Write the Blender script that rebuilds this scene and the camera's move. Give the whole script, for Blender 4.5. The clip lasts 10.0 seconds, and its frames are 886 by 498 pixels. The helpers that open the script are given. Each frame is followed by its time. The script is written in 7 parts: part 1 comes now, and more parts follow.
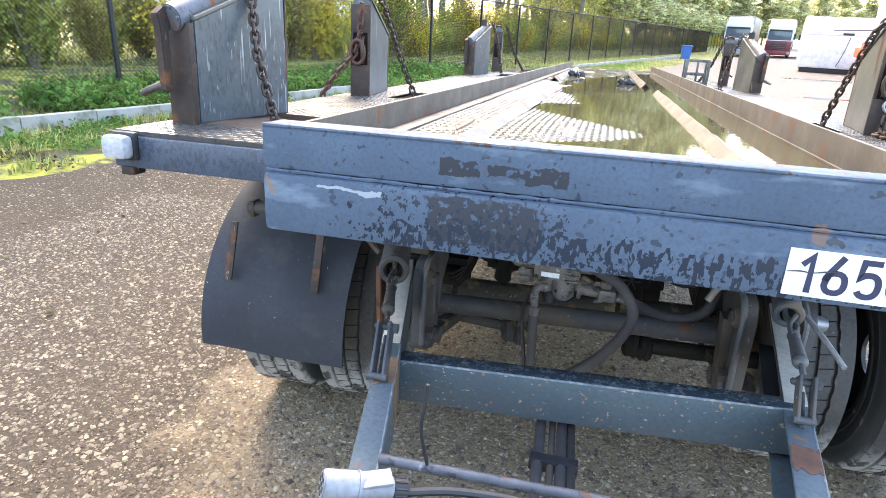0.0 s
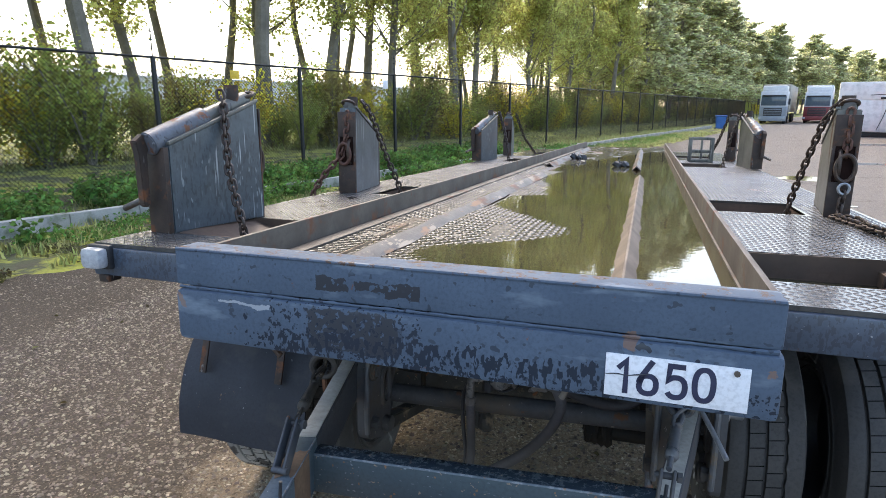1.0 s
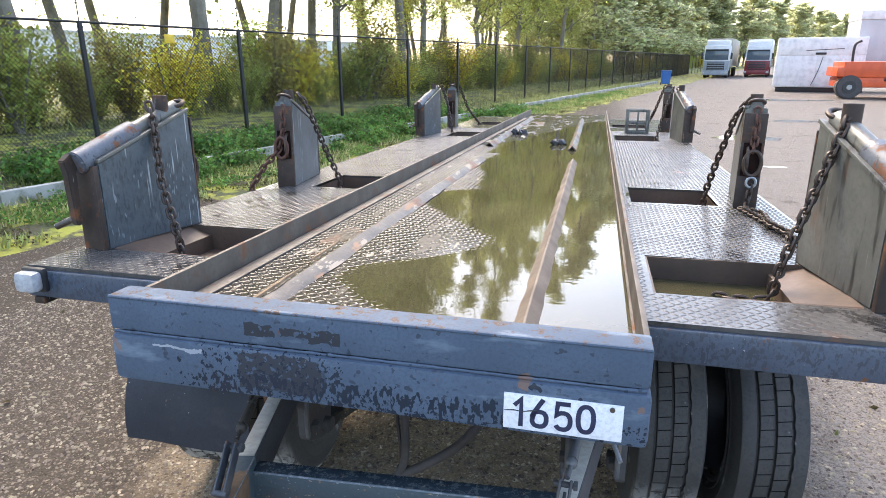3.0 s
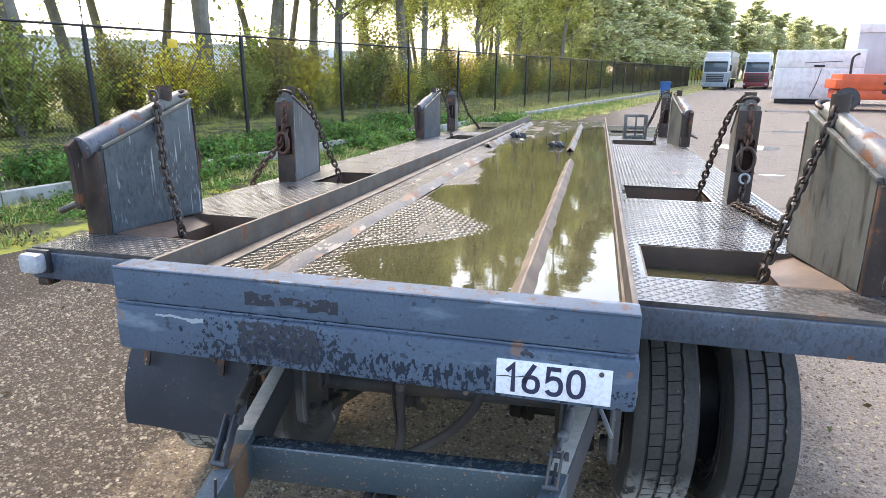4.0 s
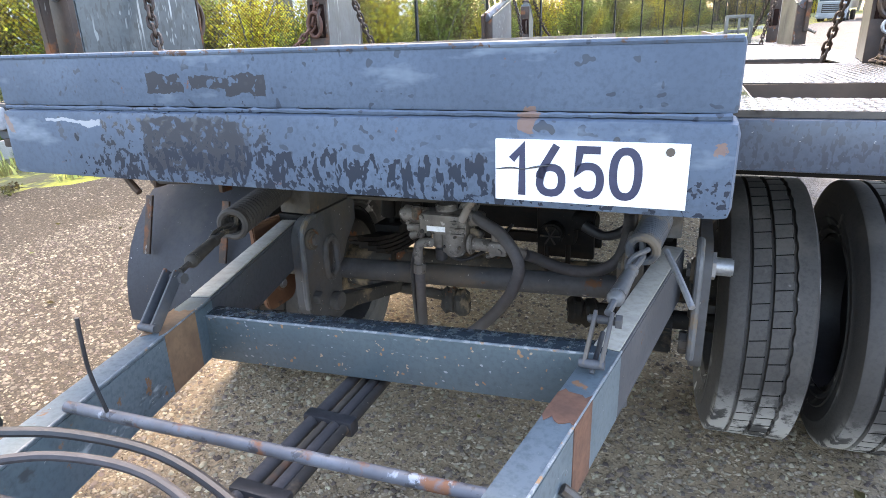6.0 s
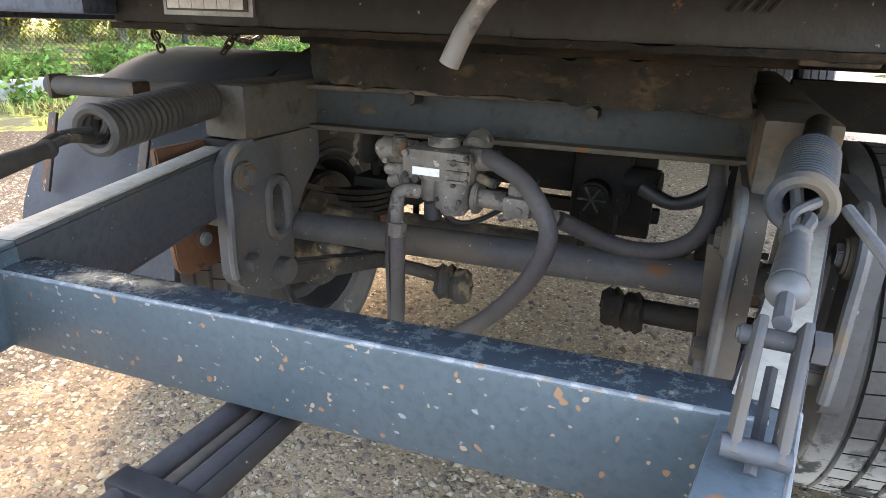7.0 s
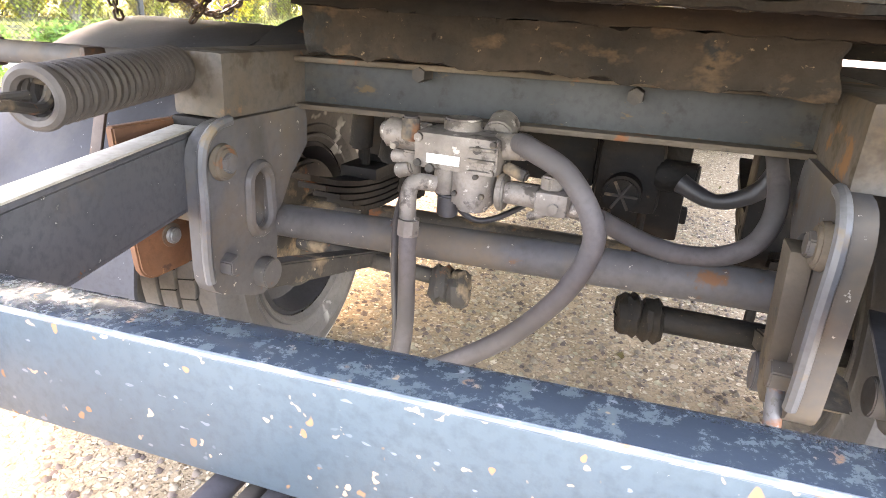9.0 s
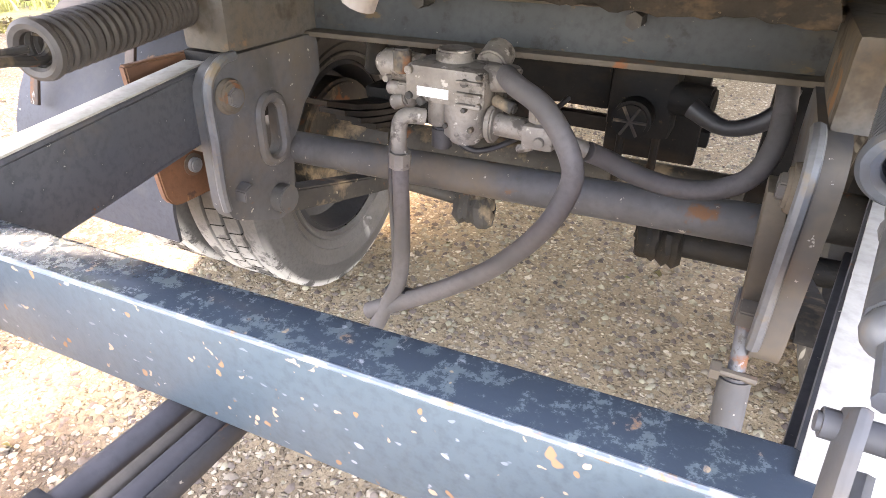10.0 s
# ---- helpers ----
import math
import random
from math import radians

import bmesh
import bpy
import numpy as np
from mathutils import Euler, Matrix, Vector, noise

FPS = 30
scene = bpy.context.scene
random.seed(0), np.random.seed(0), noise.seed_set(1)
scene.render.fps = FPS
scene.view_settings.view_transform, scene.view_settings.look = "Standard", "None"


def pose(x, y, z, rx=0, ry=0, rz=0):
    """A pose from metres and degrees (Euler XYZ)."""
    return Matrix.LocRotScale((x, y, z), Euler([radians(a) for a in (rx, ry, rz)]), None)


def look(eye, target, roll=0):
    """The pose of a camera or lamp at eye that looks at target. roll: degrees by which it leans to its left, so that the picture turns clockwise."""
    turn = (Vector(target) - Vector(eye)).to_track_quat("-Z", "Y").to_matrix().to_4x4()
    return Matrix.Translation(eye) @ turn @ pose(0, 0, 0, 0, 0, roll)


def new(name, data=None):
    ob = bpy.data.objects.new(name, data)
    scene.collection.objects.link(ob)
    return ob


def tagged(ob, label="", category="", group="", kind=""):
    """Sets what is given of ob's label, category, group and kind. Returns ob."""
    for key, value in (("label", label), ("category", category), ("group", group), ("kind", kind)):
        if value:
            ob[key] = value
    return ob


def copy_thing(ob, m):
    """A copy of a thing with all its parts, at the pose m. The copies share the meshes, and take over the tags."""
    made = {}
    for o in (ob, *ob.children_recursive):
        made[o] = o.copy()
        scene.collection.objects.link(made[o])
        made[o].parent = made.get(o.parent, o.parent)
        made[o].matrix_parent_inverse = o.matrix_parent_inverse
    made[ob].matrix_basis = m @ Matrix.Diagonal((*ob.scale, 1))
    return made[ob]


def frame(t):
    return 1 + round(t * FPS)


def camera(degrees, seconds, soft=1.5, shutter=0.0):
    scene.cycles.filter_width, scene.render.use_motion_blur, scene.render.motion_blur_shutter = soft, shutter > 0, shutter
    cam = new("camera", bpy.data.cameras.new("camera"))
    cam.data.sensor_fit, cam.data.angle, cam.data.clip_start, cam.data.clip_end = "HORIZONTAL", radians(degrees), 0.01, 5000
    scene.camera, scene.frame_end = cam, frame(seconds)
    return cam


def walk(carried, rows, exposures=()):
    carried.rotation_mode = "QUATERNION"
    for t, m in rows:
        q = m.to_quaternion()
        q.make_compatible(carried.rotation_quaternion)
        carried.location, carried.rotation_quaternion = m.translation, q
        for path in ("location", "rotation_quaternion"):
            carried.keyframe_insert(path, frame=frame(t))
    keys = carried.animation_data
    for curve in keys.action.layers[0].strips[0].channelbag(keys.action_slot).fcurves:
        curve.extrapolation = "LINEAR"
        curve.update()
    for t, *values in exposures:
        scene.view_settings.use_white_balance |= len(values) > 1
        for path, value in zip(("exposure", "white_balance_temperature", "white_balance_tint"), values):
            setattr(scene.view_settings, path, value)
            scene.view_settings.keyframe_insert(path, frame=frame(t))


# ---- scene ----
cam = camera(71.7, 10.0, soft=0.6)
# the trailer stands nose-up by this much; its own axes are used for the path and for all of its parts
TILT = Matrix.Translation((0, 1.37, 0)) @ pose(0, 0, 0, -1.4) @ Matrix.Translation((0, -1.37, 0))
PATH = [
    (0, (0.051, -0.975, 1.464), (-0.401, 0.866, 0.828), 3.2),
    (0.3, (0.144, -0.997, 1.493), (-0.384, 0.869, 1.002), 2.2),
    (0.5, (0.211, -0.997, 1.506), (-0.372, 0.869, 1.082), 0.6),
    (0.8, (0.325, -1.005, 1.529), (-0.286, 0.855, 1.119), 0.8),
    (1, (0.383, -0.999, 1.573), (-0.231, 0.86, 1.167), 0.6),
    (1.2, (0.426, -0.995, 1.618), (-0.184, 0.868, 1.221), -0.2),
    (1.5, (0.454, -0.968, 1.682), (-0.006, 0.921, 1.214), -2.3),
    (1.8, (0.464, -0.965, 1.727), (0.033, 0.895, 1.131), -2.4),
    (2, (0.465, -0.973, 1.756), (0.027, 0.876, 1.133), -2.9),
    (2.5, (0.468, -1.013, 1.778), (0.012, 0.838, 1.174), -1.0),
    (2.7, (0.472, -1.028, 1.775), (0.01, 0.831, 1.202), -0.3),
    (3.8, (0.485, -1.068, 1.739), (0.031, 0.81, 1.221), 0.7),
    (4, (0.496, -1.091, 1.708), (0.036, 0.787, 1.196), 0.7),
    (4.5, (0.525, -1.125, 1.593), (0.097, 0.748, 1.039), 2.5),
    (4.8, (0.561, -1.112, 1.535), (0.11, 0.743, 0.937), 1.9),
    (5, (0.585, -1.073, 1.502), (0.094, 0.749, 0.841), 3.0),
    (5.2, (0.617, -1.01, 1.463), (0.13, 0.795, 0.752), 4.1),
    (5.5, (0.625, -0.932, 1.423), (0.048, 0.832, 0.677), 1.5),
    (5.7, (0.606, -0.858, 1.385), (-0.102, 0.899, 0.742), -1.9),
    (6.8, (0.416, -0.314, 1.136), (-0.317, 1.412, 0.442), 0.7),
    (7, (0.402, -0.251, 1.094), (-0.329, 1.477, 0.402), 2.0),
    (7.3, (0.386, -0.204, 1.076), (-0.374, 1.566, 0.539), 1.9),
    (7.5, (0.359, -0.189, 1.061), (-0.335, 1.649, 0.688), 3.3),
    (8, (0.279, -0.187, 1.02), (-0.19, 1.745, 0.799), 4.8),
    (8.5, (0.252, -0.164, 1.016), (-0.214, 1.748, 0.661), 3.7),
    (9, (0.263, -0.136, 1.046), (-0.353, 1.631, 0.339), 3.9),
    (9.5, (0.296, -0.105, 1.075), (-0.365, 1.564, 0.194), 1.9),
    (9.7, (0.317, -0.105, 1.079), (-0.412, 1.536, 0.199), 1.8),
    (10, (0.383, -0.098, 1.103), (-0.391, 1.453, 0.105), 1.1),
]
walk(cam, [(t, TILT @ look(eye, target, roll)) for t, eye, target, roll in PATH],
     ((0.0, 3.24, 7150, 12), (0.5, 2.3, 6950, 11), (1.0, 2.08, 6850, 11), (1.5, 2.2, 6850, 12), (2.5, 2.48, 6900, 12), (4.5, 2.5, 6900, 12), (5.5, 3.2, 7200, 14), (7.0, 3.86, 8200, 16), (7.5, 4.82, 8500, 17), (8.0, 5.42, 8600, 19), (8.5, 5.48, 9000, 22), (9.0, 5.34, 9300, 25), (10.0, 5.06, 9300, 26)))

# ---------------------------------------------------------------- light
SUN_AZ, SUN_EL = -33.0, 48.0
world = bpy.data.worlds.new("sky")
scene.world = world
world.use_nodes = True
wn = world.node_tree
sky = wn.nodes.new("ShaderNodeTexSky")
sky.sky_type, sky.sun_disc = "NISHITA", False
sky.sun_elevation, sky.sun_rotation = radians(SUN_EL), radians(SUN_AZ)
sky.dust_density, sky.air_density, sky.ozone_density = 2.6, 1.0, 1.2
back = wn.nodes["Background"]
back.inputs["Strength"].default_value = 0.15
wn.links.new(sky.outputs[0], back.inputs["Color"])
sun = new("sun", bpy.data.lights.new("sun", "SUN"))
sun.data.energy, sun.data.angle, sun.data.color = 0.7, radians(30.0), (1.0, 0.91, 0.78)
sd = Vector((math.sin(radians(SUN_AZ)) * math.cos(radians(SUN_EL)), math.cos(radians(SUN_AZ)) * math.cos(radians(SUN_EL)), math.sin(radians(SUN_EL))))
sun.matrix_basis = look(sd * 50, (0, 0, 0))

# ---------------------------------------------------------------- materials
def ramp(nt, fac, lo, hi):
    r = nt.nodes.new("ShaderNodeMapRange")
    r.inputs["From Min"].default_value, r.inputs["From Max"].default_value = lo, hi
    nt.links.new(fac, r.inputs["Value"])
    return r.outputs["Result"]


def mixc(nt, fac, a, b):
    m = nt.nodes.new("ShaderNodeMix")
    m.data_type = "RGBA"
    for sock, v in ((m.inputs["Factor"], fac), (m.inputs["A"], a), (m.inputs["B"], b)):
        if isinstance(v, bpy.types.NodeSocket):
            nt.links.new(v, sock)
        elif isinstance(v, float):
            sock.default_value = v
        else:
            sock.default_value = (*v, 1)
    return m.outputs["Result"]


def mixf(nt, fac, a, b):
    m = nt.nodes.new("ShaderNodeMix")
    for sock, v in ((m.inputs["Factor"], fac), (m.inputs["A"], a), (m.inputs["B"], b)):
        if isinstance(v, bpy.types.NodeSocket):
            nt.links.new(v, sock)
        else:
            sock.default_value = v
    return m.outputs["Result"]


def noise_tex(nt, co, scale, detail=4.0, rough=0.55, stretch=None):
    if stretch:
        mp = nt.nodes.new("ShaderNodeMapping")
        mp.inputs["Scale"].default_value = stretch
        nt.links.new(co, mp.inputs["Vector"])
        co = mp.outputs[0]
    n = nt.nodes.new("ShaderNodeTexNoise")
    n.inputs["Scale"].default_value, n.inputs["Detail"].default_value, n.inputs["Roughness"].default_value = scale, detail, rough
    nt.links.new(co, n.inputs["Vector"])
    return n.outputs["Fac"]


def mat(name, base, second, scale=6.0, fine=90.0, rough=(0.45, 0.7), metal=0.0, bump=0.15, depth=0.004, patches=(), jitter=0.0, island=0.0, wet=None, spec=0.5):
    """Two-scale colour variation with optional patches (colour, scale, lo, hi, roughness, stretch)."""
    m = bpy.data.materials.new(name)
    m.use_nodes = True
    nt = m.node_tree
    b = nt.nodes["Principled BSDF"]
    co = nt.nodes.new("ShaderNodeTexCoord").outputs["Object"]
    big = noise_tex(nt, co, scale)
    small = noise_tex(nt, co, fine, 3.0, 0.6)
    col = mixc(nt, ramp(nt, big, 0.35, 0.65), base, second)
    dark = tuple(c * 0.62 for c in base)
    col = mixc(nt, ramp(nt, small, 0.45, 0.85), col, dark)
    rgh = mixf(nt, big, rough[0], rough[1])
    for colour, sc, lo, hi, pr, stretch, *gate in patches:
        f = ramp(nt, noise_tex(nt, co, sc, 5.0 if not gate else 1.5, 0.62, stretch), lo, hi)
        if gate:
            g = nt.nodes.new("ShaderNodeMath")
            g.operation = "MULTIPLY"
            nt.links.new(f, g.inputs[0])
            nt.links.new(ramp(nt, noise_tex(nt, co, gate[0], 3.0), gate[1], gate[2]), g.inputs[1])
            f = g.outputs[0]
        col = mixc(nt, f, col, colour)
        rgh = mixf(nt, f, rgh, pr)
    # upward faces: wet gloss; the dark reflection from above is in the colour
    if wet:
        geo = nt.nodes.new("ShaderNodeNewGeometry")
        sz = nt.nodes.new("ShaderNodeSeparateXYZ")
        nt.links.new(geo.outputs["Normal"], sz.inputs[0])
        g = nt.nodes.new("ShaderNodeMath")
        g.operation = "MULTIPLY"
        nt.links.new(ramp(nt, sz.outputs["Z"], 0.6, 0.85), g.inputs[0])
        nt.links.new(ramp(nt, noise_tex(nt, co, 62, 5, 0.8), 0.38, 0.5), g.inputs[1])
        col = mixc(nt, g.outputs[0], col, wet)
        rgh = mixf(nt, g.outputs[0], rgh, 0.14)
    if jitter:
        info = nt.nodes.new("ShaderNodeObjectInfo").outputs["Random"]
        hs = nt.nodes.new("ShaderNodeHueSaturation")
        nt.links.new(ramp(nt, info, -0.5, 0.5), hs.inputs["Value"])
        nt.links.new(mixf(nt, info, 1 - jitter, 1 + jitter), hs.inputs["Value"])
        nt.links.new(col, hs.inputs["Color"])
        col = hs.outputs[0]
    if island:
        rnd = nt.nodes.new("ShaderNodeNewGeometry").outputs["Random Per Island"]
        hs = nt.nodes.new("ShaderNodeHueSaturation")
        nt.links.new(mixf(nt, rnd, 1 - island, 1 + island), hs.inputs["Value"])
        nt.links.new(mixf(nt, rnd, 0.5 - island * 0.06, 0.5 + island * 0.06), hs.inputs["Hue"])
        nt.links.new(col, hs.inputs["Color"])
        col = hs.outputs[0]
    nt.links.new(col, b.inputs["Base Color"])
    nt.links.new(rgh, b.inputs["Roughness"])
    b.inputs["Metallic"].default_value = metal
    b.inputs["Specular IOR Level"].default_value = spec
    if bump:
        bp = nt.nodes.new("ShaderNodeBump")
        bp.inputs["Strength"].default_value, bp.inputs["Distance"].default_value = bump, depth
        nt.links.new(mixf(nt, 0.35, small, big), bp.inputs["Height"])
        nt.links.new(bp.outputs[0], b.inputs["Normal"])
    return m


def leafmat(name, base, second, island=0.5):
    m = mat(name, base, second, 2.0, 30.0, (0.45, 0.6), bump=0.0, island=island)
    nt = m.node_tree
    b = nt.nodes["Principled BSDF"]
    tr = nt.nodes.new("ShaderNodeBsdfTranslucent")
    nt.links.new(b.inputs["Base Color"].links[0].from_socket, tr.inputs["Color"])
    mx = nt.nodes.new("ShaderNodeMixShader")
    mx.inputs[0].default_value = 0.7
    nt.links.new(b.outputs[0], mx.inputs[1])
    nt.links.new(tr.outputs[0], mx.inputs[2])
    nt.links.new(mx.outputs[0], nt.nodes["Material Output"].inputs["Surface"])
    return m


RUST = (0.16, 0.065, 0.03)
DROP = (0.042, 0.052, 0.07)
PAINT = mat("blue_grey_paint", (0.1, 0.137, 0.2), (0.075, 0.1, 0.145), 5, 140, (0.34, 0.55), bump=0.08, depth=0.002,
            patches=(((0.15, 0.19, 0.25), 30, 0.6, 0.64, 0.5, (0.4, 1, 1.3), 6, 0.5, 0.56), (DROP, 70, 0.55, 0.58, 0.3, (1, 1, 0.55), 3.2, 0.47, 0.52), (DROP, 120, 0.66, 0.68, 0.4, None, 2, 0.3, 0.4),
                     (RUST, 11, 0.655, 0.69, 0.85, None), ((0.36, 0.2, 0.1), 46, 0.7, 0.72, 0.85, None), (DROP, 8, 0.64, 0.66, 0.6, None)))
WETPAINT = mat("wet_dark_paint", (0.085, 0.11, 0.14), (0.05, 0.06, 0.075), 8, 110, (0.2, 0.45), bump=0.12, depth=0.002,
               patches=((RUST, 12, 0.6, 0.7, 0.8, None), ((0.02, 0.024, 0.03), 60, 0.56, 0.6, 0.3, (1, 1, 0.6))))
SPOTPAINT = mat("dark_spotted_paint", (0.07, 0.094, 0.13), (0.05, 0.066, 0.092), 5, 120, (0.32, 0.5), bump=0.1, depth=0.002,
                patches=((DROP, 115, 0.53, 0.56, 0.3, (1, 1, 0.6), 3.0, 0.4, 0.5), ((0.3, 0.31, 0.32), 80, 0.68, 0.71, 0.5, None), (RUST, 16, 0.66, 0.7, 0.85, None)))
BAREPAINT = mat("dark_bare_patch", (0.05, 0.052, 0.058), (0.035, 0.036, 0.04), 30, 160, (0.5, 0.7), bump=0.15)
STAKEWET = mat("wet_streaked_stake_paint", (0.094, 0.114, 0.128), (0.066, 0.079, 0.089), 5, 60, (0.25, 0.5), 0.1, 0.1, 0.002,
               patches=(((0.055, 0.064, 0.069), 85, 0.55, 0.58, 0.3, (1, 1, 0.35), 5, 0.42, 0.5), ((0.34, 0.37, 0.38), 85, 0.63, 0.66, 0.4, (1.0, 1.0, 0.03), 3, 0.48, 0.54), ((0.2, 0.225, 0.235), 60, 0.62, 0.65, 0.4, (1, 1, 0.3), 4, 0.48, 0.58), (RUST, 5, 0.66, 0.74, 0.8, (1, 1, 0.4))))
STAKE = mat("stake_grey_steel", (0.145, 0.142, 0.122), (0.09, 0.09, 0.08), 5, 60, (0.32, 0.55), 0.1, 0.12, 0.002,
            patches=(((0.05, 0.048, 0.042), 36, 0.54, 0.6, 0.3, (1, 1, 0.14), 5, 0.42, 0.52), (RUST, 6, 0.62, 0.75, 0.8, (1, 1, 0.3)), ((0.24, 0.235, 0.215), 30, 0.63, 0.7, 0.4, (1.5, 1.5, 0.1))))
STAKEDARK = mat("stake_end_dark", (0.066, 0.042, 0.031), (0.034, 0.027, 0.024), 9, 80, (0.4, 0.75), 0.0, 0.25, 0.003, spec=0.3,
                patches=((RUST, 14, 0.56, 0.68, 0.85, None), ((0.2, 0.19, 0.18), 40, 0.64, 0.68, 0.4, (1, 1, 0.2))))
PIPE = mat("worn_pipe_steel", (0.115, 0.128, 0.15), (0.066, 0.068, 0.078), 14, 90, (0.4, 0.65), 0.0, 0.2, 0.003,
           patches=((RUST, 18, 0.54, 0.62, 0.8, None), ((0.24, 0.26, 0.29), 26, 0.62, 0.66, 0.4, (1, 0.4, 1)), ((0.04, 0.04, 0.045), 50, 0.58, 0.62, 0.3, None)))
CHAINM = mat("dark_chain_steel", (0.042, 0.033, 0.028), (0.075, 0.045, 0.03), 40, 150, (0.35, 0.6), 0.4, 0.2, 0.002)
WOOD = mat("weathered_wood", (0.17, 0.125, 0.085), (0.105, 0.075, 0.05), 9, 90, (0.55, 0.8), 0, 0.3, 0.004,
           patches=(((0.26, 0.225, 0.185), 6, 0.56, 0.68, 0.7, (1, 0.15, 1)), ((0.09, 0.06, 0.04), 12, 0.6, 0.68, 0.8, (1, 0.12, 1))))
RUSTCHAIN = mat("rusty_chain_steel", (0.13, 0.06, 0.04), (0.08, 0.04, 0.03), 40, 150, (0.55, 0.8), 0.3, 0.25, 0.002)
TROUGHM = mat("muddy_wet_tread_plate", (0.07, 0.06, 0.048), (0.038, 0.033, 0.028), 5, 70, (0.05, 0.28), 0.0, 0.12, 0.002,
              spec=0.27, patches=((RUST, 5, 0.6, 0.72, 0.6, (1, 0.3, 1)), ((0.06, 0.05, 0.036), 9, 0.56, 0.62, 0.4, (1, 0.25, 1)), ((0.3, 0.26, 0.2), 14, 0.62, 0.68, 0.6, (1, 0.3, 1))))
PLATE = mat("wet_tread_plate", (0.1, 0.094, 0.086), (0.06, 0.056, 0.052), 5, 70, (0.06, 0.3), 0.0, 0.1, 0.002,
            spec=0.2, patches=((RUST, 3.5, 0.64, 0.8, 0.55, None), ((0.03, 0.028, 0.026), 6, 0.55, 0.62, 0.06, None)))
RAIL = mat("rusty_rail_steel", (0.112, 0.093, 0.073), (0.068, 0.053, 0.041), 7, 80, (0.45, 0.75), 0.1, 0.2, 0.003,
           patches=((RUST, 10, 0.55, 0.7, 0.8, None),))
STRIPM = mat("worn_strip_steel", (0.085, 0.073, 0.06), (0.045, 0.038, 0.031), 10, 70, (0.3, 0.65), 0.0, 0.5, 0.006,
             patches=(((0.05, 0.036, 0.025), 20, 0.54, 0.58, 0.4, (1, 0.25, 1)), ((0.3, 0.25, 0.19), 22, 0.58, 0.61, 0.6, (1, 0.3, 1)), ((0.24, 0.14, 0.08), 13, 0.58, 0.62, 0.7, (1, 0.3, 1)), (RUST, 8, 0.56, 0.68, 0.8, (1, 0.4, 1)),))
HOLEM = mat("rusty_pocket_steel", (0.128, 0.078, 0.051), (0.075, 0.052, 0.038), 6, 60, (0.4, 0.7), 0.1, 0.2, 0.003)
CHASSIS = mat("dusty_dark_chassis", (0.062, 0.055, 0.048), (0.032, 0.031, 0.03), 5, 70, (0.65, 0.9), 0, 0.35, 0.004,
              spec=0.22, patches=(((0.2, 0.15, 0.1), 9, 0.54, 0.66, 0.9, None), (RUST, 13, 0.61, 0.68, 0.9, None), ((0.012, 0.012, 0.012), 6, 0.6, 0.66, 0.6, None), ((0.32, 0.27, 0.2), 60, 0.66, 0.7, 0.9, None)))
CROSSM = mat("dark_blue_black_frame", (0.053, 0.053, 0.053), (0.038, 0.038, 0.038), 3, 50, (0.5, 0.75), 0, 0.45, 0.005,
             spec=0.22, patches=(((0.048, 0.042, 0.035), 5, 0.5, 0.62, 0.9, (1, 1, 0.4)), ((0.014, 0.014, 0.015), 17, 0.62, 0.66, 0.5, (1, 1, 0.3)), ((0.085, 0.07, 0.055), 7, 0.58, 0.72, 0.9, None), ((0.16, 0.1, 0.06), 24, 0.67, 0.7, 0.9, None), ((0.3, 0.28, 0.25), 80, 0.7, 0.72, 0.8, None)))
GREASE = mat("greasy_black_steel", (0.015, 0.0135, 0.012), (0.008, 0.008, 0.008), 7, 60, (0.45, 0.8), 0, 0.5, 0.006,
             spec=0.12, patches=(((0.034, 0.024, 0.016), 10, 0.5, 0.78, 0.9, (0.4, 1, 1)), ((0.06, 0.045, 0.03), 80, 0.65, 0.74, 0.9, None)))
CAKED = mat("caked_brown_dirt", (0.032, 0.024, 0.018), (0.016, 0.014, 0.012), 9, 60, (0.75, 0.95), 0, 0.7, 0.008,
            spec=0.15, patches=(((0.068, 0.046, 0.029), 13, 0.54, 0.62, 0.95, (0.6, 1, 1)), ((0.01, 0.01, 0.01), 11, 0.57, 0.62, 0.5, None), ((0.12, 0.09, 0.06), 70, 0.66, 0.7, 0.9, None)))
WEB = mat("dark_green_grey_channel", (0.044, 0.048, 0.05), (0.029, 0.032, 0.034), 4, 80, (0.5, 0.7), 0, 0.12, 0.002,
          spec=0.22, patches=(((0.07, 0.058, 0.043), 6, 0.5, 0.66, 0.9, (0.5, 1, 1)), ((0.024, 0.024, 0.023), 16, 0.58, 0.64, 0.6, None), ((0.09, 0.062, 0.036), 30, 0.63, 0.68, 0.9, (0.5, 1, 1)), ((0.4, 0.37, 0.32), 90, 0.71, 0.73, 0.8, None)))
DUSTY = mat("brown_dust_steel", (0.125, 0.102, 0.078), (0.07, 0.058, 0.046), 9, 80, (0.75, 0.95), 0, 0.35, 0.004,
            spec=0.22, patches=((RUST, 12, 0.6, 0.66, 0.9, None), ((0.03, 0.028, 0.025), 14, 0.6, 0.66, 0.7, None)))
DOLLY = mat("dusty_grey_dolly_paint", (0.09, 0.09, 0.093), (0.055, 0.054, 0.055), 4, 60, (0.45, 0.75), 0, 0.25, 0.003,
            spec=0.3, patches=(((0.125, 0.1, 0.074), 6, 0.48, 0.72, 0.9, None), ((0.15, 0.075, 0.04), 15, 0.64, 0.72, 0.9, None), ((0.05, 0.046, 0.042), 11, 0.58, 0.78, 0.7, (1, 1, 0.5)), ((0.34, 0.31, 0.27), 70, 0.67, 0.7, 0.8, None)))
